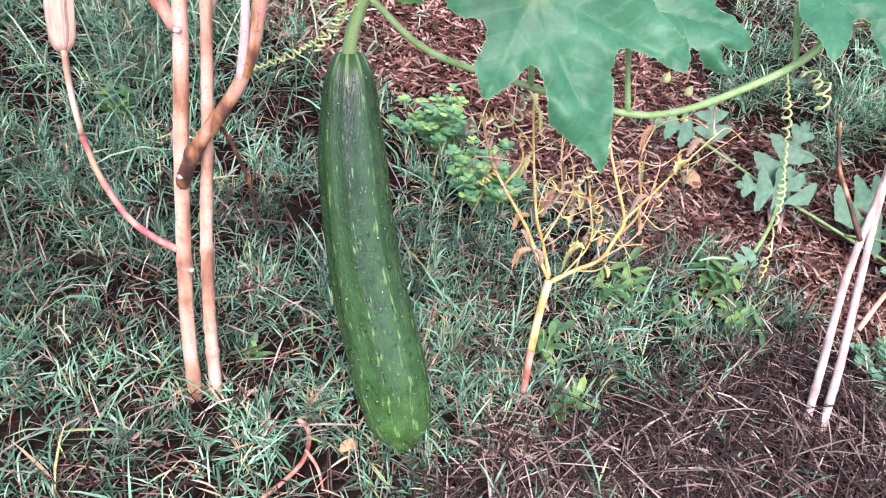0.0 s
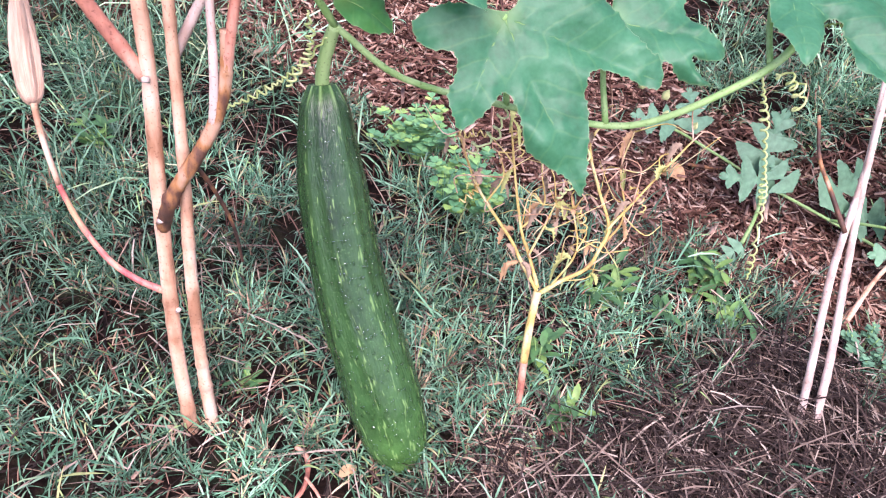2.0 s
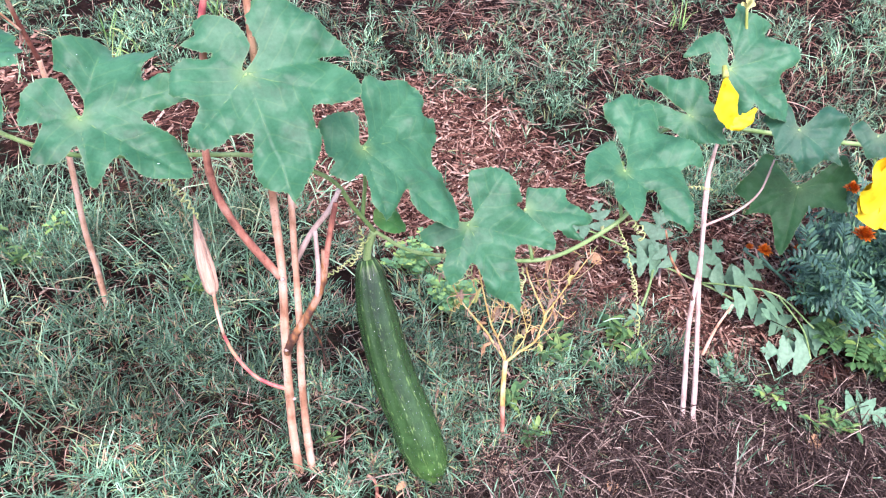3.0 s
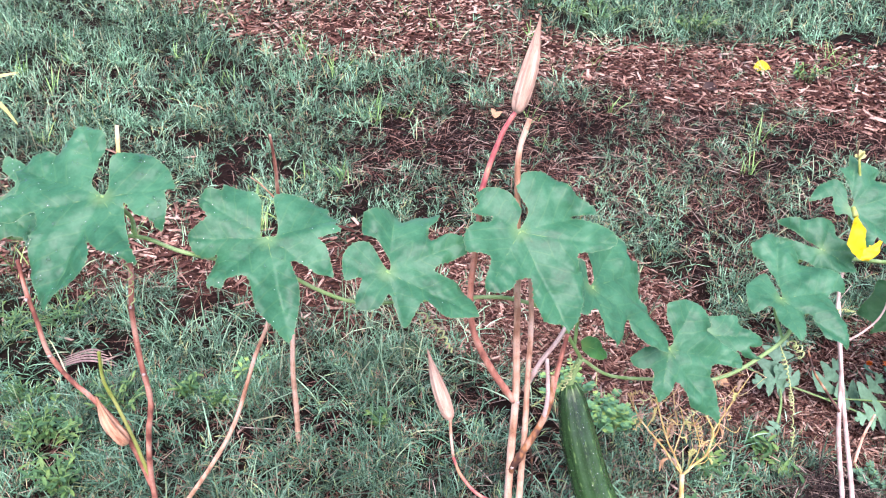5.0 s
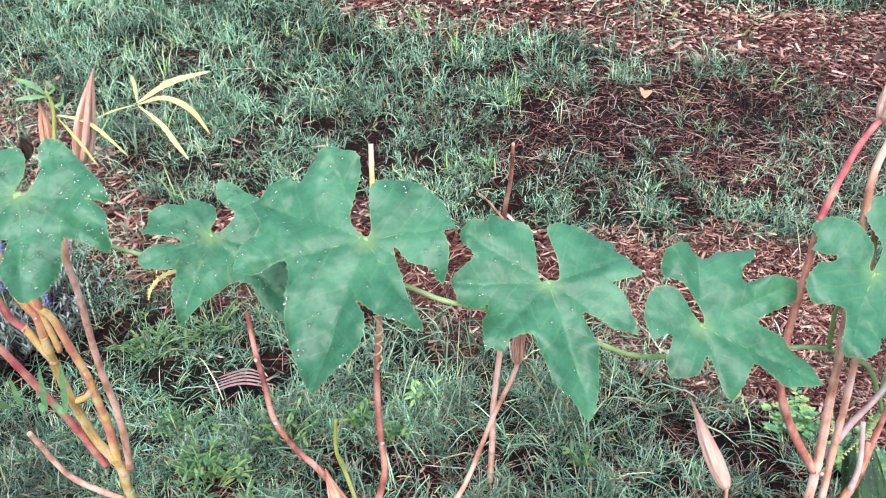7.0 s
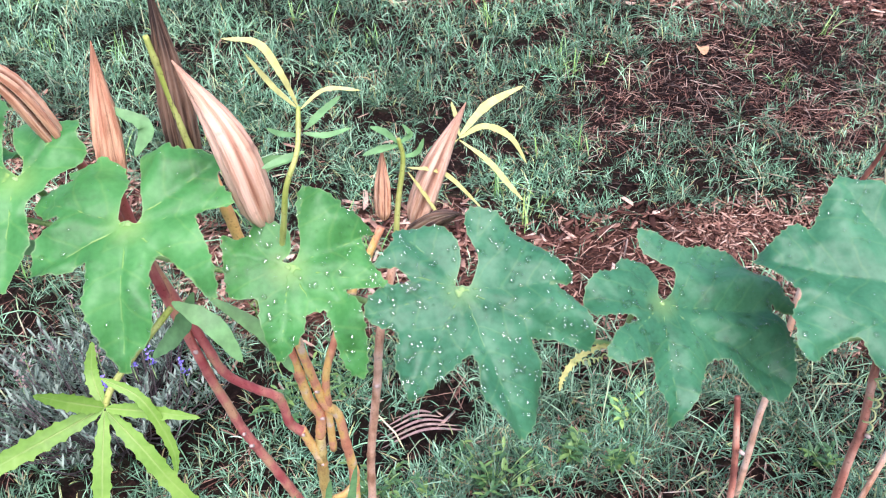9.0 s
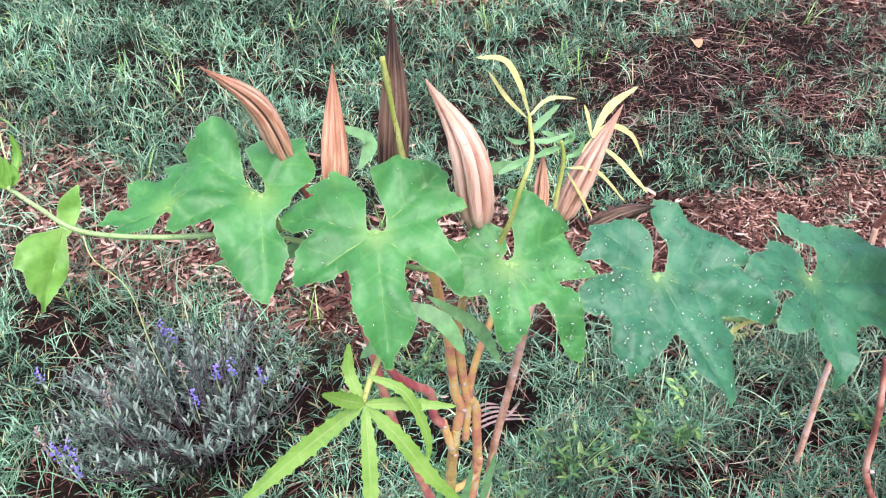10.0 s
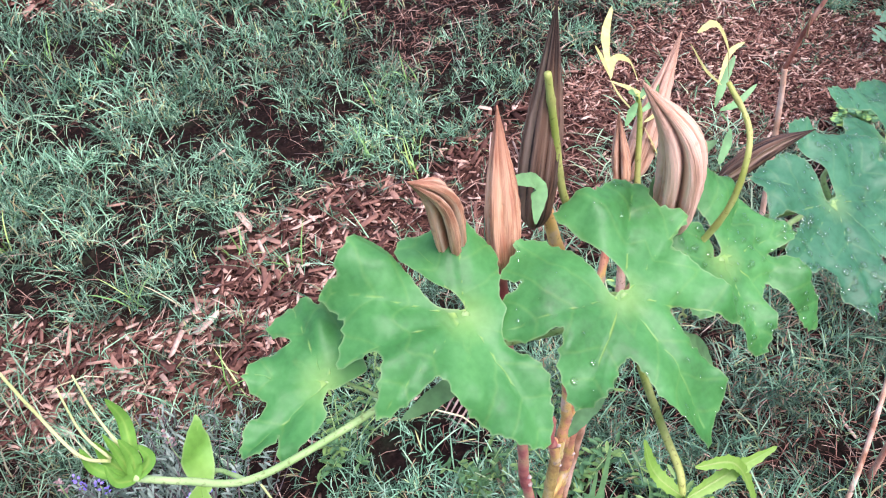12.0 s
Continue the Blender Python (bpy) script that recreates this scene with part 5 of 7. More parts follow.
okra = thing("okra_stalks", (-0.26, 1.085, 0.015), "pair of dry tan okra stalks beside the hanging gourd", "okra plant", "old okra plants")
tube("stem", [(-0.264, 1.083, -0.01), (-0.264, 1.087, 0.05), (-0.264, 1.097, 0.139), (-0.257, 1.116, 0.297), (-0.248, 1.131, 0.429), (-0.247, 1.144, 0.535), (-0.246, 1.152, 0.603), (-0.247, 1.174, 0.783), (-0.245, 1.182, 0.846), (-0.230, 1.187, 0.895)], 0.0078, 0.0037, STALK, okra, "smooth peeling tan stem", 12, 7, 0.12, 1)
tube("stem", [(-0.240, 1.082, -0.01), (-0.242, 1.090, 0.06), (-0.242, 1.097, 0.138), (-0.239, 1.109, 0.240), (-0.232, 1.122, 0.348), (-0.227, 1.137, 0.472), (-0.223, 1.149, 0.579), (-0.228, 1.165, 0.72), (-0.232, 1.175, 0.80)], 0.0070, 0.0031, STALK, okra, "smooth pinkish tan stem", 12, 7, 0.12, 2)
tube("branch", [(-0.251, 1.131, 0.425), (-0.292, 1.14, 0.499), (-0.318, 1.148, 0.569), (-0.321, 1.155, 0.640), (-0.309, 1.168, 0.72), (-0.301, 1.177, 0.795)], 0.0059, 0.0041, REDSTALK, okra, "reddish brown branch", 10, 6, 0.15, 3)
tube("branch", [(-0.301, 1.177, 0.795), (-0.288, 1.181, 0.835), (-0.268, 1.187, 0.88), (-0.249, 1.189, 0.908)], 0.0041, 0.0033, PINK, okra, "pink pod stalk", 8, 5, 0.1, 4)
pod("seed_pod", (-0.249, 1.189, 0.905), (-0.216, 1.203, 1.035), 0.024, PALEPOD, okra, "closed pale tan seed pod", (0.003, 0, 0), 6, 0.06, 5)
tube("branch", [(-0.257, 1.114, 0.285), (-0.240, 1.106, 0.330), (-0.206, 1.114, 0.385), (-0.190, 1.120, 0.43), (-0.186, 1.128, 0.47)], 0.0067, 0.0048, DARKSTALK, okra, "dark brown branch with orange patches", 10, 6, 0.2, 5)
tube("branch", [(-0.190, 1.120, 0.43), (-0.178, 1.128, 0.49), (-0.165, 1.135, 0.545)], 0.0046, 0.0037, REDSTALK, okra, sides=8, knots=0.15, seed=6)
tube("branch", [(-0.202, 1.114, 0.392), (-0.197, 1.118, 0.44), (-0.196, 1.136, 0.500)], 0.0041, 0.0031, GREYSTALK, okra, "grey peeling branch", 8)
tube("branch", [(-0.231, 1.142, 0.435), (-0.202, 1.148, 0.486), (-0.175, 1.152, 0.520), (-0.158, 1.155, 0.552)], 0.0043, 0.0036, GREYSTALK, okra, "grey branch", 8, seed=8)
tube("branch", [(-0.266, 1.104, 0.213), (-0.290, 1.112, 0.220), (-0.315, 1.125, 0.233), (-0.338, 1.142, 0.264), (-0.349, 1.151, 0.300)], 0.0034, 0.0026, PINK, okra, "thin pink pod stalk", 8, 5, 0.1, 9)
tube("branch", [(-0.349, 1.151, 0.300), (-0.352, 1.156, 0.345), (-0.352, 1.161, 0.381)], 0.0024, 0.0028, STALK, okra, "thin tan pod stalk", 8, 5)
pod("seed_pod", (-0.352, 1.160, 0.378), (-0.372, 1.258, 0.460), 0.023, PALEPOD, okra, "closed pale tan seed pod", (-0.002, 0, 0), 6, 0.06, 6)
tube("branch", [(-0.235, 1.12, 0.35), (-0.222, 1.135, 0.33), (-0.205, 1.15, 0.26), (-0.20, 1.155, 0.20)], 0.0022, 0.0016, DARKSTALK, okra, "withered hanging leaf stalk", 6, 5, 0.3, 12)
for p in ((-0.257, 1.108, 0.297), (-0.256, 1.100, 0.19), (-0.246, 1.121, 0.43)):
    stub(okra, p)

okra_c = thing("okra_stalks", (0.44, 1.04, -0.01), "two thin grey dry okra stalks leaning back in bark mulch", "okra plant", "old okra plants")
tube("stem", [(0.428, 1.040, -0.02), (0.445, 1.11, 0.075), (0.463, 1.18, 0.163), (0.497, 1.256, 0.257), (0.517, 1.331, 0.351), (0.541, 1.375, 0.414), (0.556, 1.39, 0.47), (0.56, 1.40, 0.53)], 0.0050, 0.0028, GREYSTALK, okra_c, "pinkish grey stem", 12, 6, 0.12, 21)
tube("stem", [(0.446, 1.035, -0.03), (0.462, 1.10, 0.07), (0.477, 1.166, 0.148), (0.490, 1.230, 0.228), (0.507, 1.290, 0.304), (0.525, 1.345, 0.37)], 0.0053, 0.0031, GREYSTALK, okra_c, "pinkish grey stem", 12, 6, 0.12, 22)
tube("branch", [(0.473, 1.205, 0.198), (0.452, 1.235, 0.235), (0.437, 1.26, 0.263), (0.433, 1.29, 0.300)], 0.0031, 0.0018, DARKSTALK, okra_c, "dark dead twig", 8)
tube("branch", [(0.483, 1.140, 0.118), (0.515, 1.170, 0.153), (0.550, 1.193, 0.186)], 0.0032, 0.0021, STALK, okra_c, "short pale twig", 8)
tube("branch", [(0.505, 1.29, 0.30), (0.584, 1.320, 0.300), (0.633, 1.335, 0.330), (0.660, 1.36, 0.385)], 0.0025, 0.0018, GREYSTALK, okra_c, "thin grey twig", 8)

lone = thing("dead_stalk", (-0.622, 1.50, 0.06), "thin upright dead stalk with a dark twiggy top", "stalk")
tube("stem", [(-0.622, 1.50, 0.05), (-0.616, 1.50, 0.17), (-0.613, 1.50, 0.267), (-0.598, 1.50, 0.42), (-0.594, 1.50, 0.537), (-0.594, 1.50, 0.60)], 0.0059, 0.0042, STALK, lone, "pale tan stem", 10, 6, 0.12, 31)
tube("stem", [(-0.594, 1.50, 0.60), (-0.598, 1.475, 0.68), (-0.596, 1.45, 0.74), (-0.598, 1.424, 0.812)], 0.0040, 0.0022, REDSTALK, lone, "reddish brown twig top", 8, 5, 0.3, 32)
tube("stem", [(-0.597, 1.475, 0.66), (-0.622, 1.468, 0.70), (-0.640, 1.462, 0.722)], 0.0018, 0.0010, STALK, lone, "thin dry side twig", 6, 4, 0.2, 33)
tube("branch", [(-0.935, 1.215, 0.02), (-0.875, 1.216, 0.141), (-0.772, 1.228, 0.276), (-0.712, 1.237, 0.370), (-0.664, 1.250, 0.490), (-0.632, 1.258, 0.56), (-0.618, 1.262, 0.63)], 0.0043, 0.0029, STALK, lone, "thin tan leaning branch", 8, 5, 0.15, 34)
pod("husk", (-0.634, 1.242, 0.585), (-0.628, 1.25, 0.665), 0.016, BROWNPOD, lone, "dry split brown husk", (0, 0, 0), 5, 0.4, 35)

okra_l = thing("okra_stalks", (-0.86, 1.20, 0.03), "red-brown okra stalks with a split pod and a yellow shoot", "okra plant", "old okra plants")
tube("stem", [(-0.852, 1.20, 0.02), (-0.855, 1.19, 0.18), (-0.850, 1.185, 0.32), (-0.836, 1.182, 0.42), (-0.820, 1.180, 0.490), (-0.820, 1.181, 0.566), (-0.817, 1.183, 0.636), (-0.814, 1.184, 0.665), (-0.806, 1.196, 0.72), (-0.803, 1.208, 0.80)], 0.0046, 0.0036, REDSTALK, okra_l, "red-brown stem with pale scars", 10, 5, 0.2, 41)
tube("stem", [(-0.803, 1.208, 0.80), (-0.798, 1.235, 0.86), (-0.794, 1.256, 0.908)], 0.0036, 0.0027, YELLOWSTALK, okra_l, "broken pale stem top", 8, 5, 0.3, 42)
tube("branch", [(-0.852, 1.188, 0.30), (-0.868, 1.184, 0.42), (-0.901, 1.185, 0.504), (-0.923, 1.187, 0.541), (-0.943, 1.190, 0.593), (-0.946, 1.193, 0.650), (-0.949, 1.197, 0.70), (-0.950, 1.205, 0.745)], 0.0042, 0.0027, REDSTALK, okra_l, "red-brown branch", 10, 5, 0.2, 43)
tube("branch", [(-0.852, 1.186, 0.33), (-0.858, 1.178, 0.42), (-0.868, 1.172, 0.505), (-0.875, 1.171, 0.549), (-0.870, 1.170, 0.600)], 0.0030, 0.0023, GREENSTALK, okra_l, "yellow-green shoot", 8, 5, 0.25, 44)
pod("seed_pod", (-0.866, 1.165, 0.425), (-0.892, 1.172, 0.520), 0.022, BROWNPOD, okra_l, "split brown seed pod", (-0.004, -0.006, 0.0), 5, 0.4, 45)
coil("tendril", (-0.812, 1.178, 0.665), (-0.806, 1.190, 0.74), 5, 0.0052, 0.0009, TENDRIL, okra_l, "thin curly tendril wound round the stem", sway=0.0)
for p in ((-0.814, 1.178, 0.665), (-0.820, 1.175, 0.545), (-0.943, 1.185, 0.593), (-0.949, 1.189, 0.69)):
    stub(okra_l, p, GREYSTALK, 0.0034)

okra_x = thing("okra_plant", (-1.30, 1.57, 0.08), "old okra plant with orange stems, split pods and yellowing leaves", "okra plant")
XS = ((YELLOWSTALK, "pale yellow stem", [(-1.302, 1.572, 0.06), (-1.296, 1.556, 0.14), (-1.289, 1.543, 0.200), (-1.303, 1.525, 0.288), (-1.306, 1.505, 0.39), (-1.302, 1.485, 0.500), (-1.297, 1.475, 0.555)], 0.0095, 0.0060),
      (ORANGE, "orange stem", [(-1.297, 1.475, 0.555), (-1.292, 1.467, 0.597), (-1.300, 1.460, 0.631), (-1.305, 1.449, 0.690), (-1.312, 1.435, 0.76), (-1.325, 1.425, 0.86), (-1.336, 1.428, 0.955)], 0.0060, 0.0048),
      (ORANGE, "orange stem", [(-1.292, 1.543, 0.20), (-1.276, 1.523, 0.31), (-1.269, 1.504, 0.395), (-1.266, 1.492, 0.465), (-1.269, 1.480, 0.526), (-1.272, 1.469, 0.587), (-1.284, 1.463, 0.615), (-1.289, 1.457, 0.648), (-1.300, 1.430, 0.76), (-1.303, 1.38, 0.86), (-1.298, 1.356, 0.918)], 0.0072, 0.0040),
      (ORANGE, "orange stem", [(-1.300, 1.503, 0.400), (-1.282, 1.50, 0.408), (-1.266, 1.496, 0.430), (-1.264, 1.490, 0.465)], 0.0052, 0.0050),
      (ORANGE, "orange stem", [(-1.285, 1.481, 0.520), (-1.281, 1.463, 0.616), (-1.274, 1.452, 0.680), (-1.24, 1.45, 0.76), (-1.195, 1.452, 0.84)], 0.0046, 0.0038),
      (STALK, "tan stem", [(-1.275, 1.545, 0.19), (-1.255, 1.522, 0.300), (-1.247, 1.509, 0.373), (-1.243, 1.494, 0.451), (-1.236, 1.481, 0.521), (-1.222, 1.461, 0.628), (-1.213, 1.445, 0.712), (-1.185, 1.452, 0.80), (-1.165, 1.456, 0.83)], 0.0062, 0.0040),
      (PINK, "red stem", [(-1.310, 1.54, 0.21), (-1.325, 1.515, 0.34), (-1.342, 1.497, 0.434), (-1.359, 1.481, 0.521), (-1.377, 1.464, 0.611), (-1.383, 1.454, 0.662), (-1.389, 1.445, 0.708), (-1.394, 1.435, 0.765), (-1.405, 1.425, 0.87), (-1.408, 1.415, 0.965)], 0.0064, 0.0040),
      (PINK, "red stem", [(-1.316, 1.471, 0.575), (-1.327, 1.467, 0.600), (-1.331, 1.457, 0.650), (-1.352, 1.451, 0.679), (-1.375, 1.444, 0.717), (-1.385, 1.434, 0.775), (-1.41, 1.43, 0.90), (-1.434, 1.428, 1.0)], 0.0056, 0.0038),
      (ORANGE, "orange stem", [(-1.300, 1.485, 0.495), (-1.307, 1.478, 0.53), (-1.316, 1.471, 0.580)], 0.0056, 0.0054),
      (STALK, "tan leaning stem", [(-1.305, 1.565, 0.085), (-1.339, 1.555, 0.130), (-1.380, 1.542, 0.201), (-1.40, 1.52, 0.33)], 0.0058, 0.0044))
for k, (mat, label, pts, a, b) in enumerate(XS):
    tube("stem", pts, a, b, mat, okra_x, label, 10, 5, 0.22, 50 + k)
for p in ((-1.377, 1.459, 0.611), (-1.372, 1.463, 0.585), (-1.316, 1.466, 0.575), (-1.292, 1.462, 0.597), (-1.266, 1.487, 0.465), (-1.289, 1.453, 0.648), (-1.302, 1.480, 0.500), (-1.394, 1.431, 0.765), (-1.222, 1.456, 0.628)):
    stub(okra_x, p, GREYSTALK, 0.0036)
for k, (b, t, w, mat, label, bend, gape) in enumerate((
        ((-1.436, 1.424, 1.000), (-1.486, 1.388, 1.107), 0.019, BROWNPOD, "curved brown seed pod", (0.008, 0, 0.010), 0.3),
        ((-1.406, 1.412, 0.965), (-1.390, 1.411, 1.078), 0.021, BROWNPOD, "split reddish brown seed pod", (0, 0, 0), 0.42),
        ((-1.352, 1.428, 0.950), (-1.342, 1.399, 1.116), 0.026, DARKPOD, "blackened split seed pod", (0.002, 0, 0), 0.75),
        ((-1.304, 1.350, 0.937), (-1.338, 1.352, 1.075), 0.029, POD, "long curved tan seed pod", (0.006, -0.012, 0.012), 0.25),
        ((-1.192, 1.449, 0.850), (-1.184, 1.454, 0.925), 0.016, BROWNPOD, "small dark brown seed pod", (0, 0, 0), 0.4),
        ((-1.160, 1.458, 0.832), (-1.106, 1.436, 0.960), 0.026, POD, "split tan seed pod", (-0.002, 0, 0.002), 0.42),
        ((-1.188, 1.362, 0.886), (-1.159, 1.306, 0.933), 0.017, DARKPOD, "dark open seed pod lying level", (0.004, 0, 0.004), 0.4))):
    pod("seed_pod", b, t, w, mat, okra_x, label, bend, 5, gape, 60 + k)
tube("shoot", [(-1.338, 1.405, 0.955), (-1.345, 1.406, 0.985), (-1.349, 1.404, 1.03), (-1.353, 1.402, 1.078)], 0.0030, 0.0022, GREENSTALK, okra_x, "yellow-green shoot with scars", 8, 6, 0.3, 71)
tube("shoot", [(-1.30, 1.345, 0.90), (-1.292, 1.320, 0.950), (-1.285, 1.312, 0.985), (-1.272, 1.316, 1.010), (-1.264, 1.334, 1.033)], 0.0025, 0.0016, GREENSTALK, okra_x, "yellow-green shoot", 8, 6, 0.25, 72)
tube("shoot", [(-1.185, 1.438, 0.83), (-1.178, 1.440, 0.87), (-1.168, 1.443, 0.912), (-1.170, 1.444, 0.935)], 0.0030, 0.0020, GREENSTALK, okra_x, "yellow-green shoot", 8, 6, 0.2, 73)
STRAPS = ((YELLOWING, [(-1.264, 1.334, 1.033), (-1.272, 1.333, 1.061), (-1.282, 1.337, 1.081), (-1.304, 1.338, 1.088)], 0.0035),
          (YELLOWING, [(-1.264, 1.338, 1.030), (-1.278, 1.343, 1.048), (-1.291, 1.347, 1.072)], 0.0026),
          (YELLOWING, [(-1.262, 1.341, 1.028), (-1.242, 1.343, 1.038), (-1.217, 1.343, 1.032)], 0.0022),
          (MIDGREEN, [(-1.262, 1.342, 1.011), (-1.248, 1.343, 1.021), (-1.232, 1.343, 1.031)], 0.0029),
          (MIDGREEN, [(-1.264, 1.338, 1.011), (-1.249, 1.333, 1.008), (-1.230, 1.328, 1.012)], 0.0024),
          (MIDGREEN, [(-1.266, 1.335, 1.011), (-1.280, 1.329, 1.018), (-1.289, 1.325, 1.026)], 0.0026),
          (MIDGREEN, [(-1.266, 1.329, 1.001), (-1.284, 1.325, 1.000), (-1.298, 1.323, 0.998)], 0.0029),
          (MIDGREEN, [(-1.272, 1.335, 0.994), (-1.294, 1.353, 0.984), (-1.312, 1.363, 0.966)], 0.0061),
          (MIDGREEN, [(-1.170, 1.444, 0.930), (-1.182, 1.44, 0.945), (-1.196, 1.438, 0.955)], 0.0037),
          (MIDGREEN, [(-1.170, 1.444, 0.928), (-1.188, 1.44, 0.930), (-1.206, 1.436, 0.930)], 0.0035),
          (MIDGREEN, [(-1.170, 1.444, 0.930), (-1.160, 1.44, 0.938), (-1.166, 1.44, 0.950)], 0.0029),
          (MIDGREEN, [(-1.168, 1.444, 0.915), (-1.155, 1.438, 0.920), (-1.148, 1.436, 0.934)], 0.0026),
          (YELLOWING, [(-1.165, 1.441, 0.905), (-1.130, 1.44, 0.890), (-1.094, 1.437, 0.842)], 0.0030),
          (YELLOWING, [(-1.165, 1.441, 0.900), (-1.150, 1.44, 0.870), (-1.135, 1.437, 0.835)], 0.0026),
          (YELLOWING, [(-1.140, 1.455, 0.885), (-1.115, 1.49, 0.885), (-1.088, 1.516, 0.882)], 0.0018),
          (YELLOWING, [(-1.088, 1.516, 0.882), (-1.055, 1.53, 0.882), (-1.025, 1.53, 0.862), (-1.006, 1.529, 0.825)], 0.0050),
          (YELLOWING, [(-1.088, 1.516, 0.880), (-1.062, 1.505, 0.855), (-1.045, 1.49, 0.830), (-1.032, 1.480, 0.811)], 0.0042),
          (YELLOWING, [(-1.088, 1.516, 0.884), (-1.045, 1.545, 0.898), (-0.994, 1.565, 0.902)], 0.0060),
          (YELLOWING, [(-1.088, 1.516, 0.884), (-1.088, 1.525, 0.905), (-1.090, 1.53, 0.918)], 0.0030),
          (MIDGREEN, [(-1.385, 1.40, 0.99), (-1.372, 1.405, 1.010), (-1.394, 1.41, 1.028)], 0.0058),
          (MIDGREEN, [(-1.385, 1.33, 0.90), (-1.360, 1.31, 0.885), (-1.346, 1.30, 0.850)], 0.0079),
          (MIDGREEN, [(-1.36, 1.34, 0.89), (-1.325, 1.32, 0.855), (-1.31, 1.31, 0.815)], 0.0061),
          (MIDGREEN, [(-1.37, 1.35, 0.89), (-1.39, 1.36, 0.85), (-1.42, 1.37, 0.82)], 0.0079),
          (MIDGREEN, [(-1.42, 1.40, 0.94), (-1.47, 1.41, 0.925), (-1.515, 1.42, 0.93)], 0.0068))
for k, (mat, pts, w) in enumerate(STRAPS):
    strap("leaf", pts, w * (0.8 if mat is YELLOWING else 1.0), mat, okra_x, "narrow " + ("yellowing" if mat is YELLOWING else "green") + " leaf", teeth=0.12, seed=k)
tube("petiole", [(-1.387, 1.33, 0.895), (-1.416, 1.30, 0.885), (-1.434, 1.28, 0.878), (-1.443, 1.274, 0.866)], 0.0026, 0.0024, GREENSTALK, okra_x, sides=8)
for k, (pts, w) in enumerate((
        ([(-1.443, 1.272, 0.867), (-1.480, 1.258, 0.866), (-1.515, 1.240, 0.868), (-1.550, 1.222, 0.868)], 0.0072),
        ([(-1.443, 1.270, 0.866), (-1.452, 1.245, 0.840), (-1.462, 1.225, 0.805), (-1.470, 1.212, 0.765)], 0.0062),
        ([(-1.442, 1.270, 0.866), (-1.425, 1.250, 0.840), (-1.408, 1.235, 0.800), (-1.385, 1.225, 0.760)], 0.0066),
        ([(-1.442, 1.271, 0.867), (-1.415, 1.258, 0.866), (-1.380, 1.241, 0.862)], 0.0050),
        ([(-1.443, 1.272, 0.867), (-1.458, 1.264, 0.886), (-1.474, 1.254, 0.909)], 0.0060),
        ([(-1.436, 1.270, 0.895), (-1.414, 1.255, 0.880), (-1.405, 1.245, 0.840), (-1.408, 1.240, 0.815)], 0.0042),
        ([(-1.443, 1.272, 0.867), (-1.446, 1.290, 0.885), (-1.440, 1.30, 0.905)], 0.0050))):
    strap("leaf_lobe", pts, w, LIMEGREEN, okra_x, "long toothed bright lime-green leaf lobe", (0, -0.75, 0.65), 0.17, 0.22, 0.8, 80 + k)
for k in range(5):
    a = -0.6 + 0.5 * k
    strap("leaf", [(-1.395 + 0.02 * k, 1.46, 0.44), (-1.400 + 0.02 * k + 0.03 * math.sin(a), 1.44, 0.48 - 0.01 * k), (-1.405 + 0.02 * k + 0.06 * math.sin(a), 1.43, 0.50 + 0.01 * k)], 0.0060, MIDGREEN, okra_x, "narrow green leaf", teeth=0.12, seed=95 + k)

dead_bit = thing("dead_pod", (-1.10, 1.81, 0.11), "bleached dry split pod lying on the grass", "pod")
for k in range(5):
    strap("husk", [(-1.185 + 0.006 * k, 1.800 + 0.012 * k, 0.122), (-1.10, 1.795 + 0.015 * k, 0.142 - 0.003 * k), (-1.020 - 0.012 * k, 1.780 + 0.017 * k, 0.122)], 0.0024, GREYHUSK if k % 2 else SPENT, dead_bit, "bleached grey-tan husk", fold=0.6, seed=k)

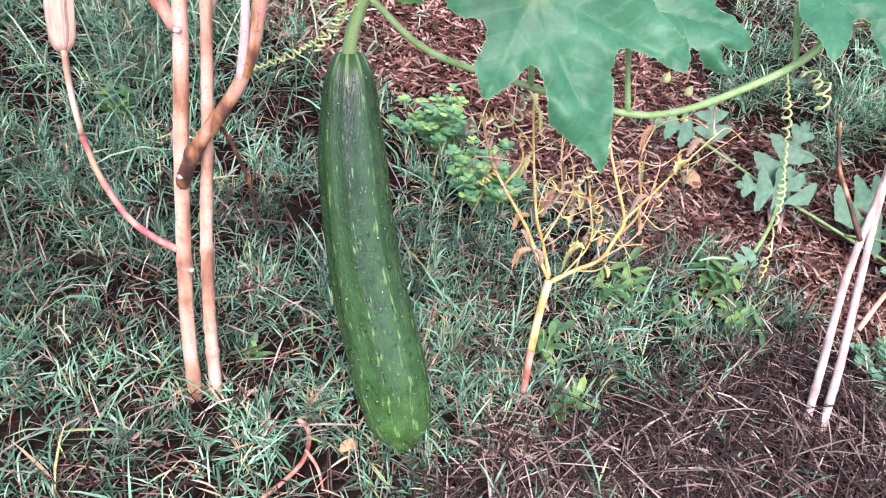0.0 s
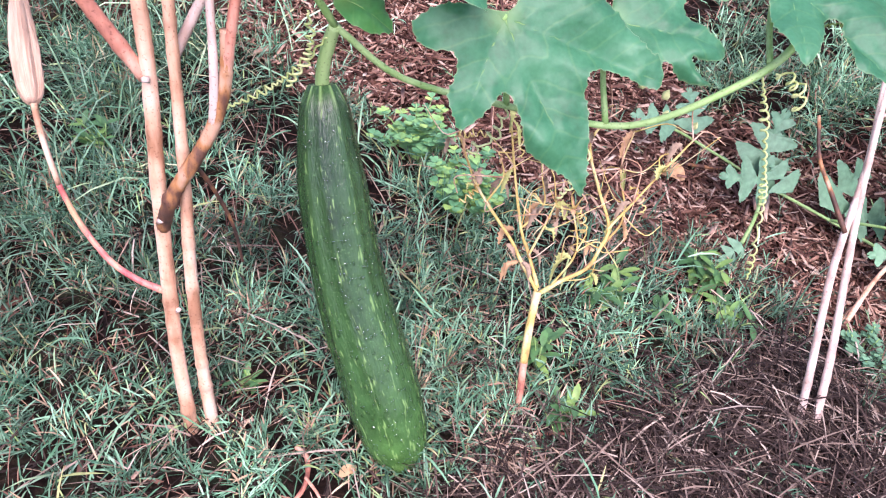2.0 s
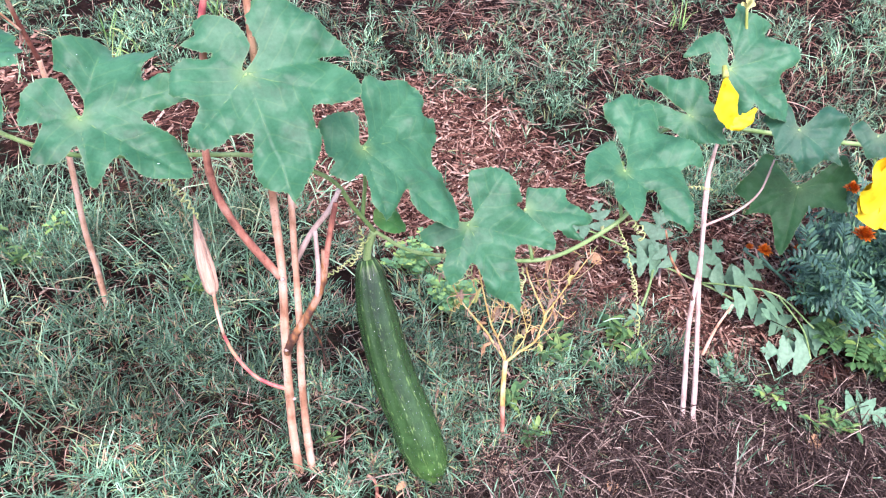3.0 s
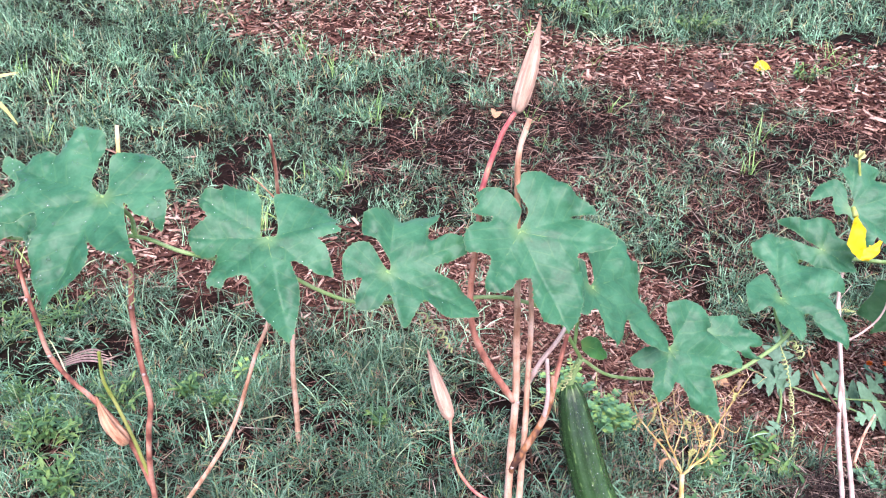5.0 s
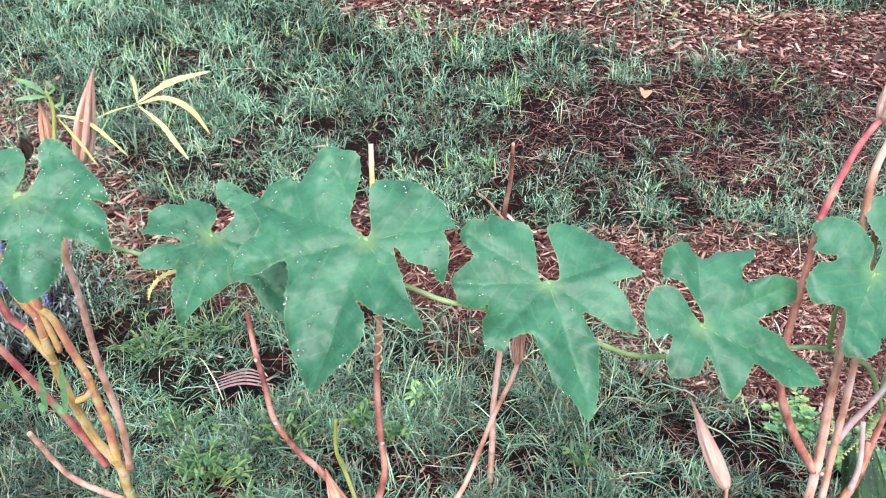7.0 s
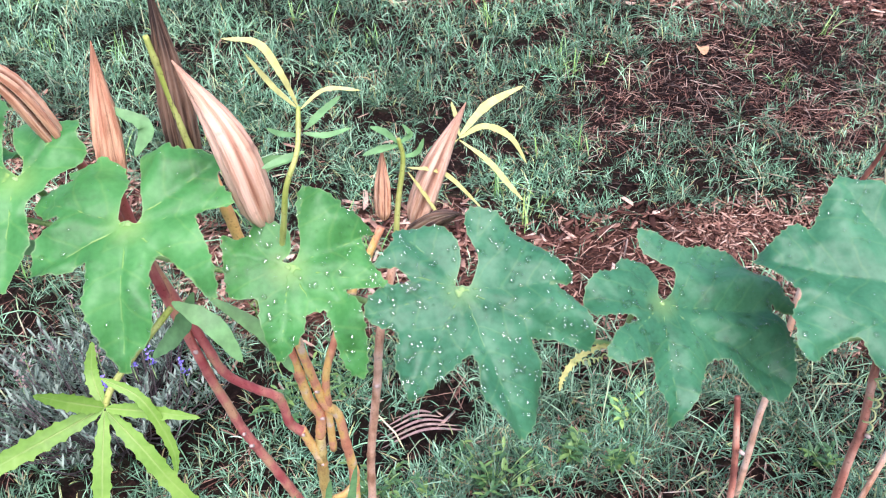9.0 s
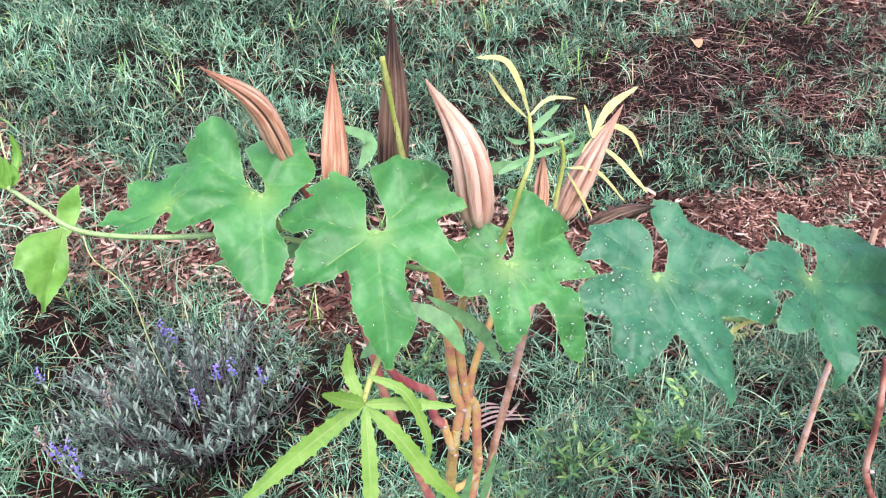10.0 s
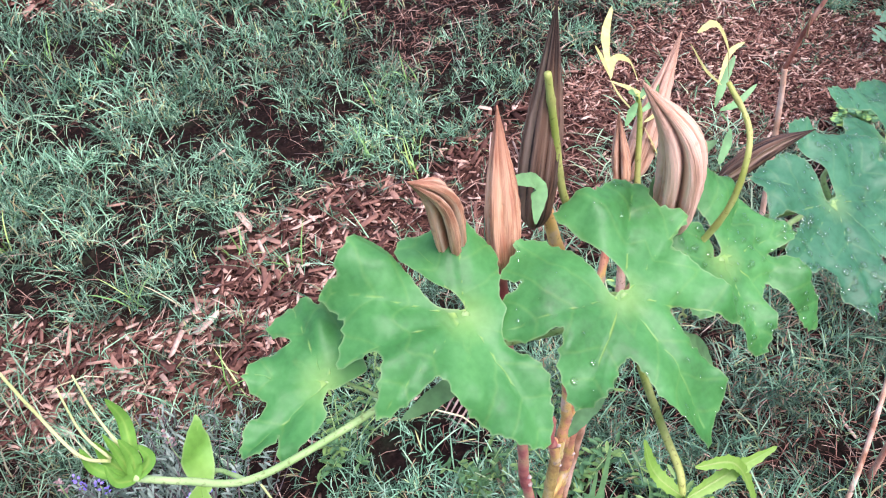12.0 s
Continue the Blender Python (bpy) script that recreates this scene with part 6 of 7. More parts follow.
# ---- withered yellow plant ----
dry = thing("withered_plant", (0.10, 1.09, 0.0), "withered yellow branching plant with shrivelled leaves", "plant")
tube("stem", [(0.101, 1.083, -0.01), (0.101, 1.105, 0.035), (0.103, 1.124, 0.069)], 0.0046, 0.0043, REDSTALK, dry, "brown stem foot", 9, 5, 0.15, 1)
tube("stem", [(0.103, 1.124, 0.069), (0.106, 1.142, 0.105), (0.113, 1.165, 0.142)], 0.0046, 0.0044, YELLOWSTALK, dry, "yellow stem", 9, 5, 0.15, 2)
DRY = (([(0.113, 1.163, 0.140), (0.140, 1.174, 0.150), (0.168, 1.181, 0.163), (0.180, 1.190, 0.185), (0.188, 1.202, 0.207), (0.172, 1.222, 0.245), (0.158, 1.243, 0.286), (0.172, 1.254, 0.312)], 0.0033, 0.0016),
       ([(0.112, 1.166, 0.143), (0.092, 1.185, 0.172), (0.080, 1.196, 0.192), (0.050, 1.215, 0.230), (0.034, 1.228, 0.255), (0.017, 1.248, 0.297)], 0.0030, 0.0013),
       ([(0.113, 1.168, 0.146), (0.100, 1.190, 0.180), (0.090, 1.202, 0.204), (0.078, 1.235, 0.265), (0.071, 1.256, 0.311)], 0.0027, 0.0013),
       ([(0.100, 1.186, 0.178), (0.115, 1.20, 0.21), (0.125, 1.21, 0.235)], 0.0018, 0.0010),
       ([(0.186, 1.200, 0.204), (0.210, 1.21, 0.235), (0.235, 1.22, 0.27), (0.262, 1.23, 0.305)], 0.0019, 0.0011),
       ([(0.180, 1.190, 0.185), (0.205, 1.21, 0.215), (0.196, 1.235, 0.262), (0.205, 1.25, 0.30)], 0.0019, 0.0010),
       ([(0.050, 1.215, 0.230), (0.065, 1.22, 0.26), (0.058, 1.23, 0.285)], 0.0015, 0.0009),
       ([(0.090, 1.202, 0.204), (0.112, 1.21, 0.23), (0.106, 1.22, 0.262)], 0.0015, 0.0009),
       ([(0.128, 1.170, 0.147), (0.150, 1.18, 0.19), (0.142, 1.20, 0.232)], 0.0016, 0.0010))
for k, (pts, a, b) in enumerate(DRY):
    tube("branch", pts, 0.78 * a, 0.78 * b, YELLOWSTALK, dry, sides=7, steps=5, knots=0.25, seed=90 + k)
g = np.random.default_rng(14)
for k in range(52):
    pts = DRY[int(g.integers(0, len(DRY)))][0]
    p = np.array(pts[int(g.integers(1, len(pts)))]) + g.normal(0, 0.004, 3)
    d = g.normal(0, 1, 3) * (1, 0.7, 0.9)
    d /= np.linalg.norm(d)
    s = g.uniform(0.008, 0.02)
    strap("leaf", [p, p + d * s * 0.7 + (0, 0, -0.004), p + d * s + (0, -0.004, -s * 1.3)], g.uniform(0.002, 0.0045), (BLEACHED, DEADLEAF, YELLOWING, BLEACHED)[k % 4], dry, "shrivelled curled leaf", facing=tuple(g.normal(0, 1, 3)), teeth=0.4, fold=0.7, seed=k)
for k in range(58):
    pts = DRY[int(g.integers(0, len(DRY)))][0]
    p = np.array(pts[int(g.integers(1, len(pts)))])
    d = g.normal(0, 1, 3) * (1, 0.6, 0.5) + (0, 0, 0.8)
    d /= np.linalg.norm(d)
    L = g.uniform(0.02, 0.07)
    tube("twig", [p, p + d * L * 0.5 + g.normal(0, 0.008, 3), p + d * L + g.normal(0, 0.014, 3)], 0.0009, 0.0004, YELLOWSTALK if k % 2 else STALK, dry, sides=5, steps=4, seed=k)
for k, (a, b) in enumerate((((0.02, 1.245, 0.29), (0.045, 1.24, 0.30)), ((0.07, 1.25, 0.30), (0.085, 1.24, 0.27)), ((0.14, 1.2, 0.24), (0.16, 1.2, 0.20)), ((0.205, 1.22, 0.25), (0.225, 1.21, 0.22)), ((0.04, 1.22, 0.25), (0.02, 1.21, 0.235)))):
    coil("tendril", a, b, 5, 0.004, 0.0008, YELLOWSTALK, dry, sway=0.004)

# ---- low plants ----


def leaflet_soup(name, spots, mat, parent, label="", seed=0, kind="stuff", heart=False):
    """Many small cupped leaflets: spot, outward way, length and width of each; heart: broad and notched at the end."""
    verts, sizes, index = [], [], []
    rows = ((0.40, 0.40, 0.10), (0.78, 0.56, 0.12), (1.0, 0.30, 0.04)) if heart else ((0.35, 0.5, 0.18), (0.75, 0.46, 0.16))
    for p, d, L, W in spots:
        p, d = np.array(p, float), np.array(d, float)
        d /= np.linalg.norm(d)
        s = np.cross(d, (0.05, 0.1, 1))
        s /= np.linalg.norm(s) + 1e-9
        nrm = np.cross(s, d)
        k = len(verts)
        verts.append(p)
        for f, w, up in rows:
            verts += [p + d * L * f - s * W * w + nrm * W * up, p + d * L * f, p + d * L * f + s * W * w + nrm * W * up]
        verts.append(p + d * L * (0.90 if heart else 1.0) - nrm * W * (0.0 if heart else 0.15))
        end = 1 + 3 * len(rows)
        shape = [(0, 2, 1), (0, 3, 2)]
        for r in range(len(rows) - 1):
            a = 1 + 3 * r
            shape += [(a, a + 1, a + 4, a + 3), (a + 1, a + 2, a + 5, a + 4)]
        if heart:
            shape[-2:] = [(4, 5, end, 7), (5, 6, 9, end)]
        else:
            shape += [(end - 3, end - 2, end), (end - 2, end - 1, end)]
        for f in shape:
            index += [k + q for q in f]
            sizes.append(len(f))
    return own(name, soup(name, verts, sizes, index), mat, parent, label, kind=kind)


def herb(name, at, radius, tall, stems, leaves, size, mat, label, category, seed, round_=False, group=""):
    g = np.random.default_rng(seed)
    z = float(height(at[0], at[1]))
    t = thing(name, (at[0], at[1], z), label, category, group)
    spots = []
    for k in range(stems):
        a, lean = g.uniform(0, 2 * math.pi), g.uniform(0.1, 1) * radius
        top = np.array((at[0] + math.cos(a) * lean, at[1] + math.sin(a) * lean * 0.8, z + tall * g.uniform(0.5, 1)))
        foot = np.array((at[0] + math.cos(a) * lean * 0.25, at[1] + math.sin(a) * lean * 0.25, z - 0.004))
        mid = (foot + top) / 2 + (0, 0, tall * 0.18)
        tube("stem", [foot, mid, top], 0.0014, 0.0008, VINE, t, sides=5, steps=3)
        for i in range(leaves):
            f = g.uniform(0.35, 1.0)
            p = foot * (1 - f) ** 2 + 2 * mid * f * (1 - f) + top * f * f
            az = g.uniform(0, 2 * math.pi)
            if round_:
                for q in range(3):
                    b = az + q * 2.1
                    spots.append((p, (math.cos(b), math.sin(b) - 0.15, 0.18), size * g.uniform(0.7, 1.1), size * 1.05))
            else:
                spots.append((p, (math.cos(az), math.sin(az), g.uniform(-0.1, 0.7)), size * g.uniform(0.6, 1.2), size * 0.3))
    leaflet_soup("leaves", spots, mat, t, seed=seed, heart=round_)
    return t


herb("clover", (0.005, 1.50), 0.070, 0.080, 34, 5, 0.0115, CLOVER, "low clump of bright green clover at the mulch edge", "weed", 1, True, "clover clumps")
herb("clover", (0.070, 1.40), 0.075, 0.080, 40, 5, 0.0120, CLOVER, "low clump of bright green clover at the mulch edge", "weed", 2, True, "clover clumps")
herb("clover", (0.565, 1.165), 0.060, 0.045, 18, 3, 0.0095, MELON, "small clover sprigs in bark mulch", "weed", 3, True)
for k, (x, y, r, h, s, n, size, mat) in enumerate((
        (0.130, 1.15, 0.03, 0.045, 5, 5, 0.030, WEED), (0.150, 1.085, 0.03, 0.035, 4, 5, 0.030, WEED), (0.27, 1.25, 0.07, 0.05, 8, 6, 0.032, WEED), (0.38, 1.29, 0.06, 0.05, 7, 6, 0.032, WEED), (0.40, 1.22, 0.04, 0.04, 5, 5, 0.03, WEED),
        (-0.205, 1.13, 0.025, 0.03, 4, 5, 0.018, WEED), (-1.16, 1.58, 0.12, 0.08, 26, 7, 0.024, WEED), (-1.10, 1.46, 0.10, 0.08, 22, 7, 0.024, WEED), (-1.02, 1.66, 0.10, 0.06, 18, 6, 0.022, WEED), (-1.22, 1.72, 0.10, 0.06, 18, 6, 0.022, WEED),
        (-1.32, 1.95, 0.12, 0.07, 20, 6, 0.022, WEED), (-1.18, 2.0, 0.12, 0.06, 18, 6, 0.022, WEED), (-0.86, 1.66, 0.05, 0.07, 8, 6, 0.030, WEED), (-0.72, 1.72, 0.05, 0.05, 7, 5, 0.028, CLOVER), (-0.80, 1.62, 0.04, 0.06, 6, 5, 0.026, WEED),
        (0.70, 1.02, 0.06, 0.06, 9, 6, 0.026, WEED), (0.86, 1.12, 0.06, 0.07, 10, 6, 0.030, WEED), (0.62, 1.10, 0.04, 0.05, 5, 5, 0.03, CLOVER), (1.0, 1.35, 0.10, 0.07, 10, 6, 0.03, WEED), (-0.43, 1.50, 0.04, 0.05, 6, 5, 0.026, WEED),
        (1.55, 2.95, 0.12, 0.08, 14, 6, 0.03, WEED), (0.95, 3.75, 0.2, 0.08, 26, 7, 0.03, WEED), (1.35, 3.55, 0.2, 0.08, 26, 7, 0.03, WEED), (0.72, 3.95, 0.15, 0.08, 18, 7, 0.03, WEED))):
    herb("weed", (x, y), r, h, s, n, size, mat, "low leafy green weed among the grass", "weed", 20 + k, group="weeds among the grass")


def melon_leaf(at, way, up, size, parent, seed):
    """A watermelon leaf: pairs of narrow side lobes, themselves notched, along a midrib."""
    p, d, n = np.array(at, float), np.array(way, float), np.array(up, float)
    d /= np.linalg.norm(d)
    n = n - d * (n @ d)
    n /= np.linalg.norm(n)
    s = np.cross(n, d)
    g = np.random.default_rng(seed)
    edge = [(0.0, 0.02)]
    for foot, reach, wide in ((0.04, 0.44, 0.28), (0.39, 0.38, 0.24), (0.70, 0.20, 0.17)):
        edge += [(foot, 0.05), (foot + 0.30 * wide, 0.62 * reach), (foot + 0.42 * wide, 0.60 * reach), (foot + 0.75 * wide, 0.98 * reach), (foot + wide, reach), (foot + 1.05 * wide, 0.72 * reach), (foot + 1.16 * wide, 0.70 * reach), (foot + 1.10 * wide, 0.30 * reach), (foot + 1.14 * wide, 0.05)]
    edge += [(0.95, 0.08), (1.0, 0.0)]
    edge = np.array(edge)
    t = np.linspace(0, len(edge) - 1, 120)
    ff = np.interp(t, range(len(edge)), edge[:, 0])
    ww = np.interp(t, range(len(edge)), edge[:, 1])
    ff, ww = np.convolve(np.pad(ff, 1, "edge"), [0.25, 0.5, 0.25], "valid"), np.convolve(np.pad(ww, 3, "edge"), [0.08, 0.14, 0.18, 0.20, 0.18, 0.14, 0.08], "valid")
    verts, faces = [], []
    for f, w in zip(ff, ww):
        for q in (-1, -0.5, 0, 0.5, 1):
            mid = f * (1 - abs(q)) * 0.92 + f * abs(q)
            hgt = 0.12 * abs(q) * w - 0.20 * f * f - 0.35 * (abs(q) * w) ** 2 + 0.02 * noise.noise((f * 6 + seed, q * w * 9, 2))
            verts.append(p + size * (d * mid + s * w * q * (1 + 0.05 * g.standard_normal() * (abs(q) > 0.9)) + n * hgt))
    for i in range(len(ff) - 1):
        for j in range(4):
            faces.append((i * 5 + j, i * 5 + j + 1, i * 5 + 6 + j, i * 5 + 5 + j))
    me = grid_mesh("leaf", verts, faces)
    return own("leaf", me, MELON, parent, "deeply lobed grey-green leaf")


melon = thing("watermelon_vine", (0.56, 1.44, 0.0), "young watermelon vine with lobed grey-green leaves creeping over mulch", "vine")
tube("stem", [(0.78, 1.20, 0.035), (0.70, 1.30, 0.04), (0.62, 1.40, 0.04), (0.54, 1.47, 0.05), (0.47, 1.52, 0.07), (0.41, 1.55, 0.09), (0.36, 1.56, 0.10)], 0.0026, 0.0020, VINE, melon, "hairy pale green runner", 8, 6)
tube("branch", [(0.54, 1.47, 0.05), (0.50, 1.40, 0.05), (0.47, 1.36, 0.03)], 0.0024, 0.003, VINE, melon, "short side shoot")
tube("branch", [(0.62, 1.40, 0.04), (0.66, 1.34, 0.08), (0.72, 1.28, 0.10), (0.76, 1.20, 0.08)], 0.0022, 0.0018, VINE, melon)
tube("branch", [(0.617, 0.989, 0.0), (0.66, 1.01, 0.012), (0.72, 1.03, 0.022), (0.77, 1.04, 0.034)], 0.0020, 0.0018, VINE, melon, "thin leaf stalk over straw", 6)
for k, (at, way, up, size) in enumerate((
        ((0.41, 1.55, 0.095), (-0.8, 0.1, 0.25), (0, -0.5, 0.9), 0.075), ((0.44, 1.54, 0.09), (-0.1, 0.6, 0.7), (0, -0.8, 0.6), 0.075), ((0.52, 1.48, 0.06), (0.35, 0.3, 0.8), (-0.2, -0.8, 0.5), 0.11),
        ((0.55, 1.46, 0.06), (-0.7, -0.1, 0.2), (0, -0.7, 0.7), 0.095), ((0.57, 1.44, 0.06), (-0.5, 0.5, 0.5), (0, -0.7, 0.7), 0.07), ((0.60, 1.41, 0.06), (0.6, 0.2, 0.5), (0, -0.8, 0.6), 0.10), ((0.63, 1.39, 0.06), (0.9, -0.2, 0.1), (0, -0.6, 0.8), 0.09),
        ((0.66, 1.34, 0.08), (0.7, 0.2, 0.5), (0, -0.8, 0.6), 0.085), ((0.70, 1.30, 0.06), (0.3, -0.6, -0.1), (0, -0.5, 0.9), 0.10), ((0.72, 1.28, 0.09), (-0.5, -0.5, 0.2), (0, -0.6, 0.8), 0.08), ((0.76, 1.22, 0.07), (0.5, -0.5, 0.1), (0, -0.5, 0.9), 0.11),
        ((0.78, 1.20, 0.05), (-0.7, -0.2, 0.1), (0, -0.6, 0.8), 0.08), ((0.47, 1.36, 0.03), (-0.6, -0.4, -0.2), (0, -0.6, 0.8), 0.045), ((0.745, 1.035, 0.030), (0.9, 0.15, -0.05), (0, -0.5, 0.9), 0.085), ((0.775, 1.04, 0.036), (0.6, -0.6, -0.1), (0.2, -0.6, 0.8), 0.07))):
    melon_leaf(at, way, up, size, melon, k)
tube("branch", [(0.72, 1.28, 0.10), (0.745, 1.21, 0.07), (0.735, 1.15, 0.05)], 0.0020, 0.0018, VINE, melon, sides=6)
melon_leaf((0.735, 1.15, 0.05), (-0.9, 0.3, 0.15), (0, -0.6, 0.8), 0.095, melon, 31)
melon_leaf((0.685, 1.29, 0.085), (-0.9, -0.2, 0.1), (0, -0.7, 0.7), 0.085, melon, 32)
for k, p in enumerate(((0.385, 1.55, 0.115), (0.43, 1.535, 0.105), (0.25, 1.30, 0.31), (0.215, 1.29, 0.33))):
    pod("bud", p, (p[0], p[1] - 0.004, p[2] + 0.014), 0.009, TENDRIL, melon, "small pale bud", ribs=4, gape=0.05, seed=k)


def marigold(at):
    z = float(height(at[0], at[1]))
    t = thing("marigold", (at[0], at[1], z), "bushy marigold with feathery dark leaves and orange flowers", "flower")
    g = np.random.default_rng(5)
    spots = []
    heads = ((-0.249, -0.03, 0.160, 0.017), (-0.077, -0.07, 0.210, 0.024), (-0.123, -0.04, 0.305, 0.018), (-0.09, 0.11, 0.12, 0.016), (-0.22, 0.05, 0.10, 0.010), (-0.12, 0.03, 0.10, 0.010))
    for k in range(64):
        a, lean = g.uniform(0, 2 * math.pi), 0.21 * g.uniform(0.05, 1) ** 0.6
        top = np.array((at[0] + math.cos(a) * lean, at[1] - 0.06 + math.sin(a) * lean * 0.9, z + g.uniform(0.12, 0.29) * (1 - 1.2 * lean)))
        foot = np.array((at[0] + math.cos(a) * lean * 0.2, at[1] - 0.03 + math.sin(a) * lean * 0.2, z - 0.006))
        tube("stem", [foot, (foot + top) / 2 + (0, 0, 0.02), top], 0.0022, 0.0012, FERN, t, sides=5, steps=3)
        for i in range(7):
            p = foot + (top - foot) * (0.40 + 0.60 * i / 6)
            b = g.uniform(0, 2 * math.pi)
            way = np.array((math.cos(b), math.sin(b) - 0.3, g.uniform(0.1, 0.9)))
            way /= np.linalg.norm(way)
            end = p + way * 0.05
            if any(abs(end[0] - at[0] - q[0]) < 0.040 and abs(end[2] - z - q[2]) < 0.05 and end[1] < at[1] + q[1] + 0.02 for q in heads[:3]):
                continue
            side = np.cross(way, (0.1, -0.75, 0.65))
            side /= np.linalg.norm(side)
            for q in range(6):
                c = p + way * 0.0115 * q - np.array((0, 0, 0.0009)) * q * q
                for sgn in (-1, 1):
                    spots.append((c, way * 0.8 + side * sgn, 0.029 - 0.0022 * q, 0.0060))
            spots.append((p + way * 0.066, way, 0.018, 0.0048))
    leaflet_soup("leaves", spots, FERN, t, "feathery dark green leaves", 5)
    for k, (dx, dy, h, r) in enumerate(heads):
        c = np.array((at[0] + dx, at[1] + dy, z + h))
        head = tube("flower_head", [(at[0] + dx * 0.4, at[1] + dy * 0.4, z), c - (0, 0, 0.01), c], 0.002, 0.004, FERN, t, "orange pompom flower", 6, 4)
        pet = []
        for i in range(130):
            a = i * 2.4
            e = (i / 130) ** 0.7
            pet.append((c + (0, 0, 0.004), (math.cos(a) * (1 - e * 0.9), math.sin(a) * (1 - e * 0.9) - 0.2, 0.15 + e), r * g.uniform(0.7, 1.1), r * 0.26))
        leaflet_soup("petals", pet, MARI, head, "orange petals", k)


marigold((0.92, 1.34))


def pinnate_weed(at, count, seed):
    """A low weed with arching leaves of paired broad leaflets."""
    z = float(height(at[0], at[1]))
    t = thing("weed", (at[0], at[1], z), "low weed with paired broad green leaflets under the marigold", "weed")
    g = np.random.default_rng(seed)
    for k in range(count):
        a = math.pi * (0.75 + 1.1 * (k + g.uniform(0.1, 0.9)) / count)
        way = np.array((math.cos(a), math.sin(a), 0.0))
        side = np.array((-way[1], way[0], 0.0))
        p = np.array((at[0], at[1], z - 0.004))
        L, H = g.uniform(0.08, 0.13), g.uniform(0.04, 0.09)
        tube("leaf_stalk", [p, p + way * L * 0.45 + (0, 0, H), p + way * L + (0, 0, H * 0.8)], 0.0015, 0.0009, VINE, t, sides=5, steps=4)
        spots = []
        for q in range(7):
            f = 0.35 + 0.65 * q / 6
            c = p + way * L * f + (0, 0, H * min(1, f * 1.6))
            for sgn in (-1, 1):
                spots.append((c, way * 0.5 + side * sgn + (0, 0, 0.15), 0.034 - 0.002 * q, 0.013))
        spots.append((p + way * L + (0, 0, H * 0.8), way, 0.026, 0.011))
        leaflet_soup("leaf", spots, WEED, t, seed=k)


pinnate_weed((0.86, 1.20), 9, 3)
pinnate_weed((0.93, 1.10), 7, 4)


def lavender(at):
    z = float(height(at[0], at[1]))
    t = thing("lavender", (at[0], at[1], z), "woody grey-green lavender bush with a few violet flowers", "lavender")
    g = np.random.default_rng(9)
    spots, flor, dead = [], [], []
    for k in range(170):
        a, lean = g.uniform(0, 2 * math.pi), 0.27 * g.uniform(0.05, 1) ** 0.55
        top = np.array((at[0] + math.cos(a) * lean, at[1] + math.sin(a) * lean * 0.8, z + 0.07 + 0.22 * g.uniform(0.4, 1) * (1 - 0.5 * lean / 0.24)))
        foot = np.array((at[0] + math.cos(a) * lean * 0.3, at[1] + math.sin(a) * lean * 0.3, z - 0.004))
        mid = (foot + top) / 2 + (math.cos(a) * 0.02, math.sin(a) * 0.02, -0.01)
        tube("twig", [foot, mid, top], 0.0018, 0.0009, LAVTWIG, t, sides=4, steps=3)
        for i in range(26 if k % 4 else 9):
            f = 0.45 + 0.55 * i / 26
            p = foot + (top - foot) * f + g.normal(0, 0.002, 3)
            b = g.uniform(0, 2 * math.pi)
            spots.append((p, (math.cos(b), math.sin(b), 1.0), g.uniform(0.014, 0.030), 0.0042))
        if k % 9 == 0:
            (flor if k % 18 == 0 else dead).append(top)
    leaflet_soup("leaves", spots, LAV, t, "narrow grey-green leaves", 1)
    for k, top in enumerate(flor + dead):
        spike = tube("flower_stalk", [top - (0, 0, 0.03), top, top + (0.004, -0.004, 0.03)], 0.001, 0.001, VINE, t, sides=5, steps=3)
        c = top + (0.004, -0.004, 0.03)
        pet = [(c + g.normal(0, 0.003, 3) + (0, 0, 0.010 * (i % 4) - 0.02), (math.cos(i * 2.4), math.sin(i * 2.4), 0.4), 0.006, 0.004) for i in range(18)]
        leaflet_soup("petals", pet, VIOLET if k < len(flor) else SPENT, spike, "violet flower" if k < len(flor) else "spent brownish flower", k)


lavender((-1.64, 2.04))


def fallen_leaf(at, size, mat, label, seed, turn=0.0):
    z = float(height(at[0], at[1]))
    t = thing("fallen_leaf", (at[0], at[1], z), label, "leaf", "fallen leaves")
    c, s = math.cos(turn), math.sin(turn)
    strap("blade", [(at[0] - c * size, at[1] - s * size, z + 0.012), (at[0], at[1], z + 0.022), (at[0] + c * size, at[1] + s * size, z + 0.014)], size * 0.62, mat, t, facing=(0, -0.5, 0.9), teeth=0.08, fold=0.35, seed=seed)


fallen_leaf((1.42, 3.07), 0.042, PETAL, "bright yellow fallen leaf on bark mulch", 1, 0.2)
fallen_leaf((0.20, 2.87), 0.035, DEADLEAF, "curled orange-brown dead leaf on grass", 2, 1.2)
fallen_leaf((1.12, 2.95), 0.036, DARKPOD, "reddish brown dead leaf on mulch", 3, 0.1)
fallen_leaf((0.66, 0.99), 0.020, DEADLEAF, "small orange-brown dead leaf on straw", 4, 0.6)
fallen_leaf((-0.095, 1.018), 0.009, DEADLEAF, "curled brown dead leaf beside the gourd", 5, 0.3)
fallen_leaf((0.26, 0.965), 0.016, DEADLEAF, "small tan dead leaf on straw", 6, 1.3)
fallen_leaf((0.10, 1.42), 0.016, DEADLEAF, "shrivelled tan leaf by the clover", 7, 1.0)
fallen_leaf((0.42, 1.53), 0.022, DEADLEAF, "flat tan bark piece on mulch", 8, -0.6)

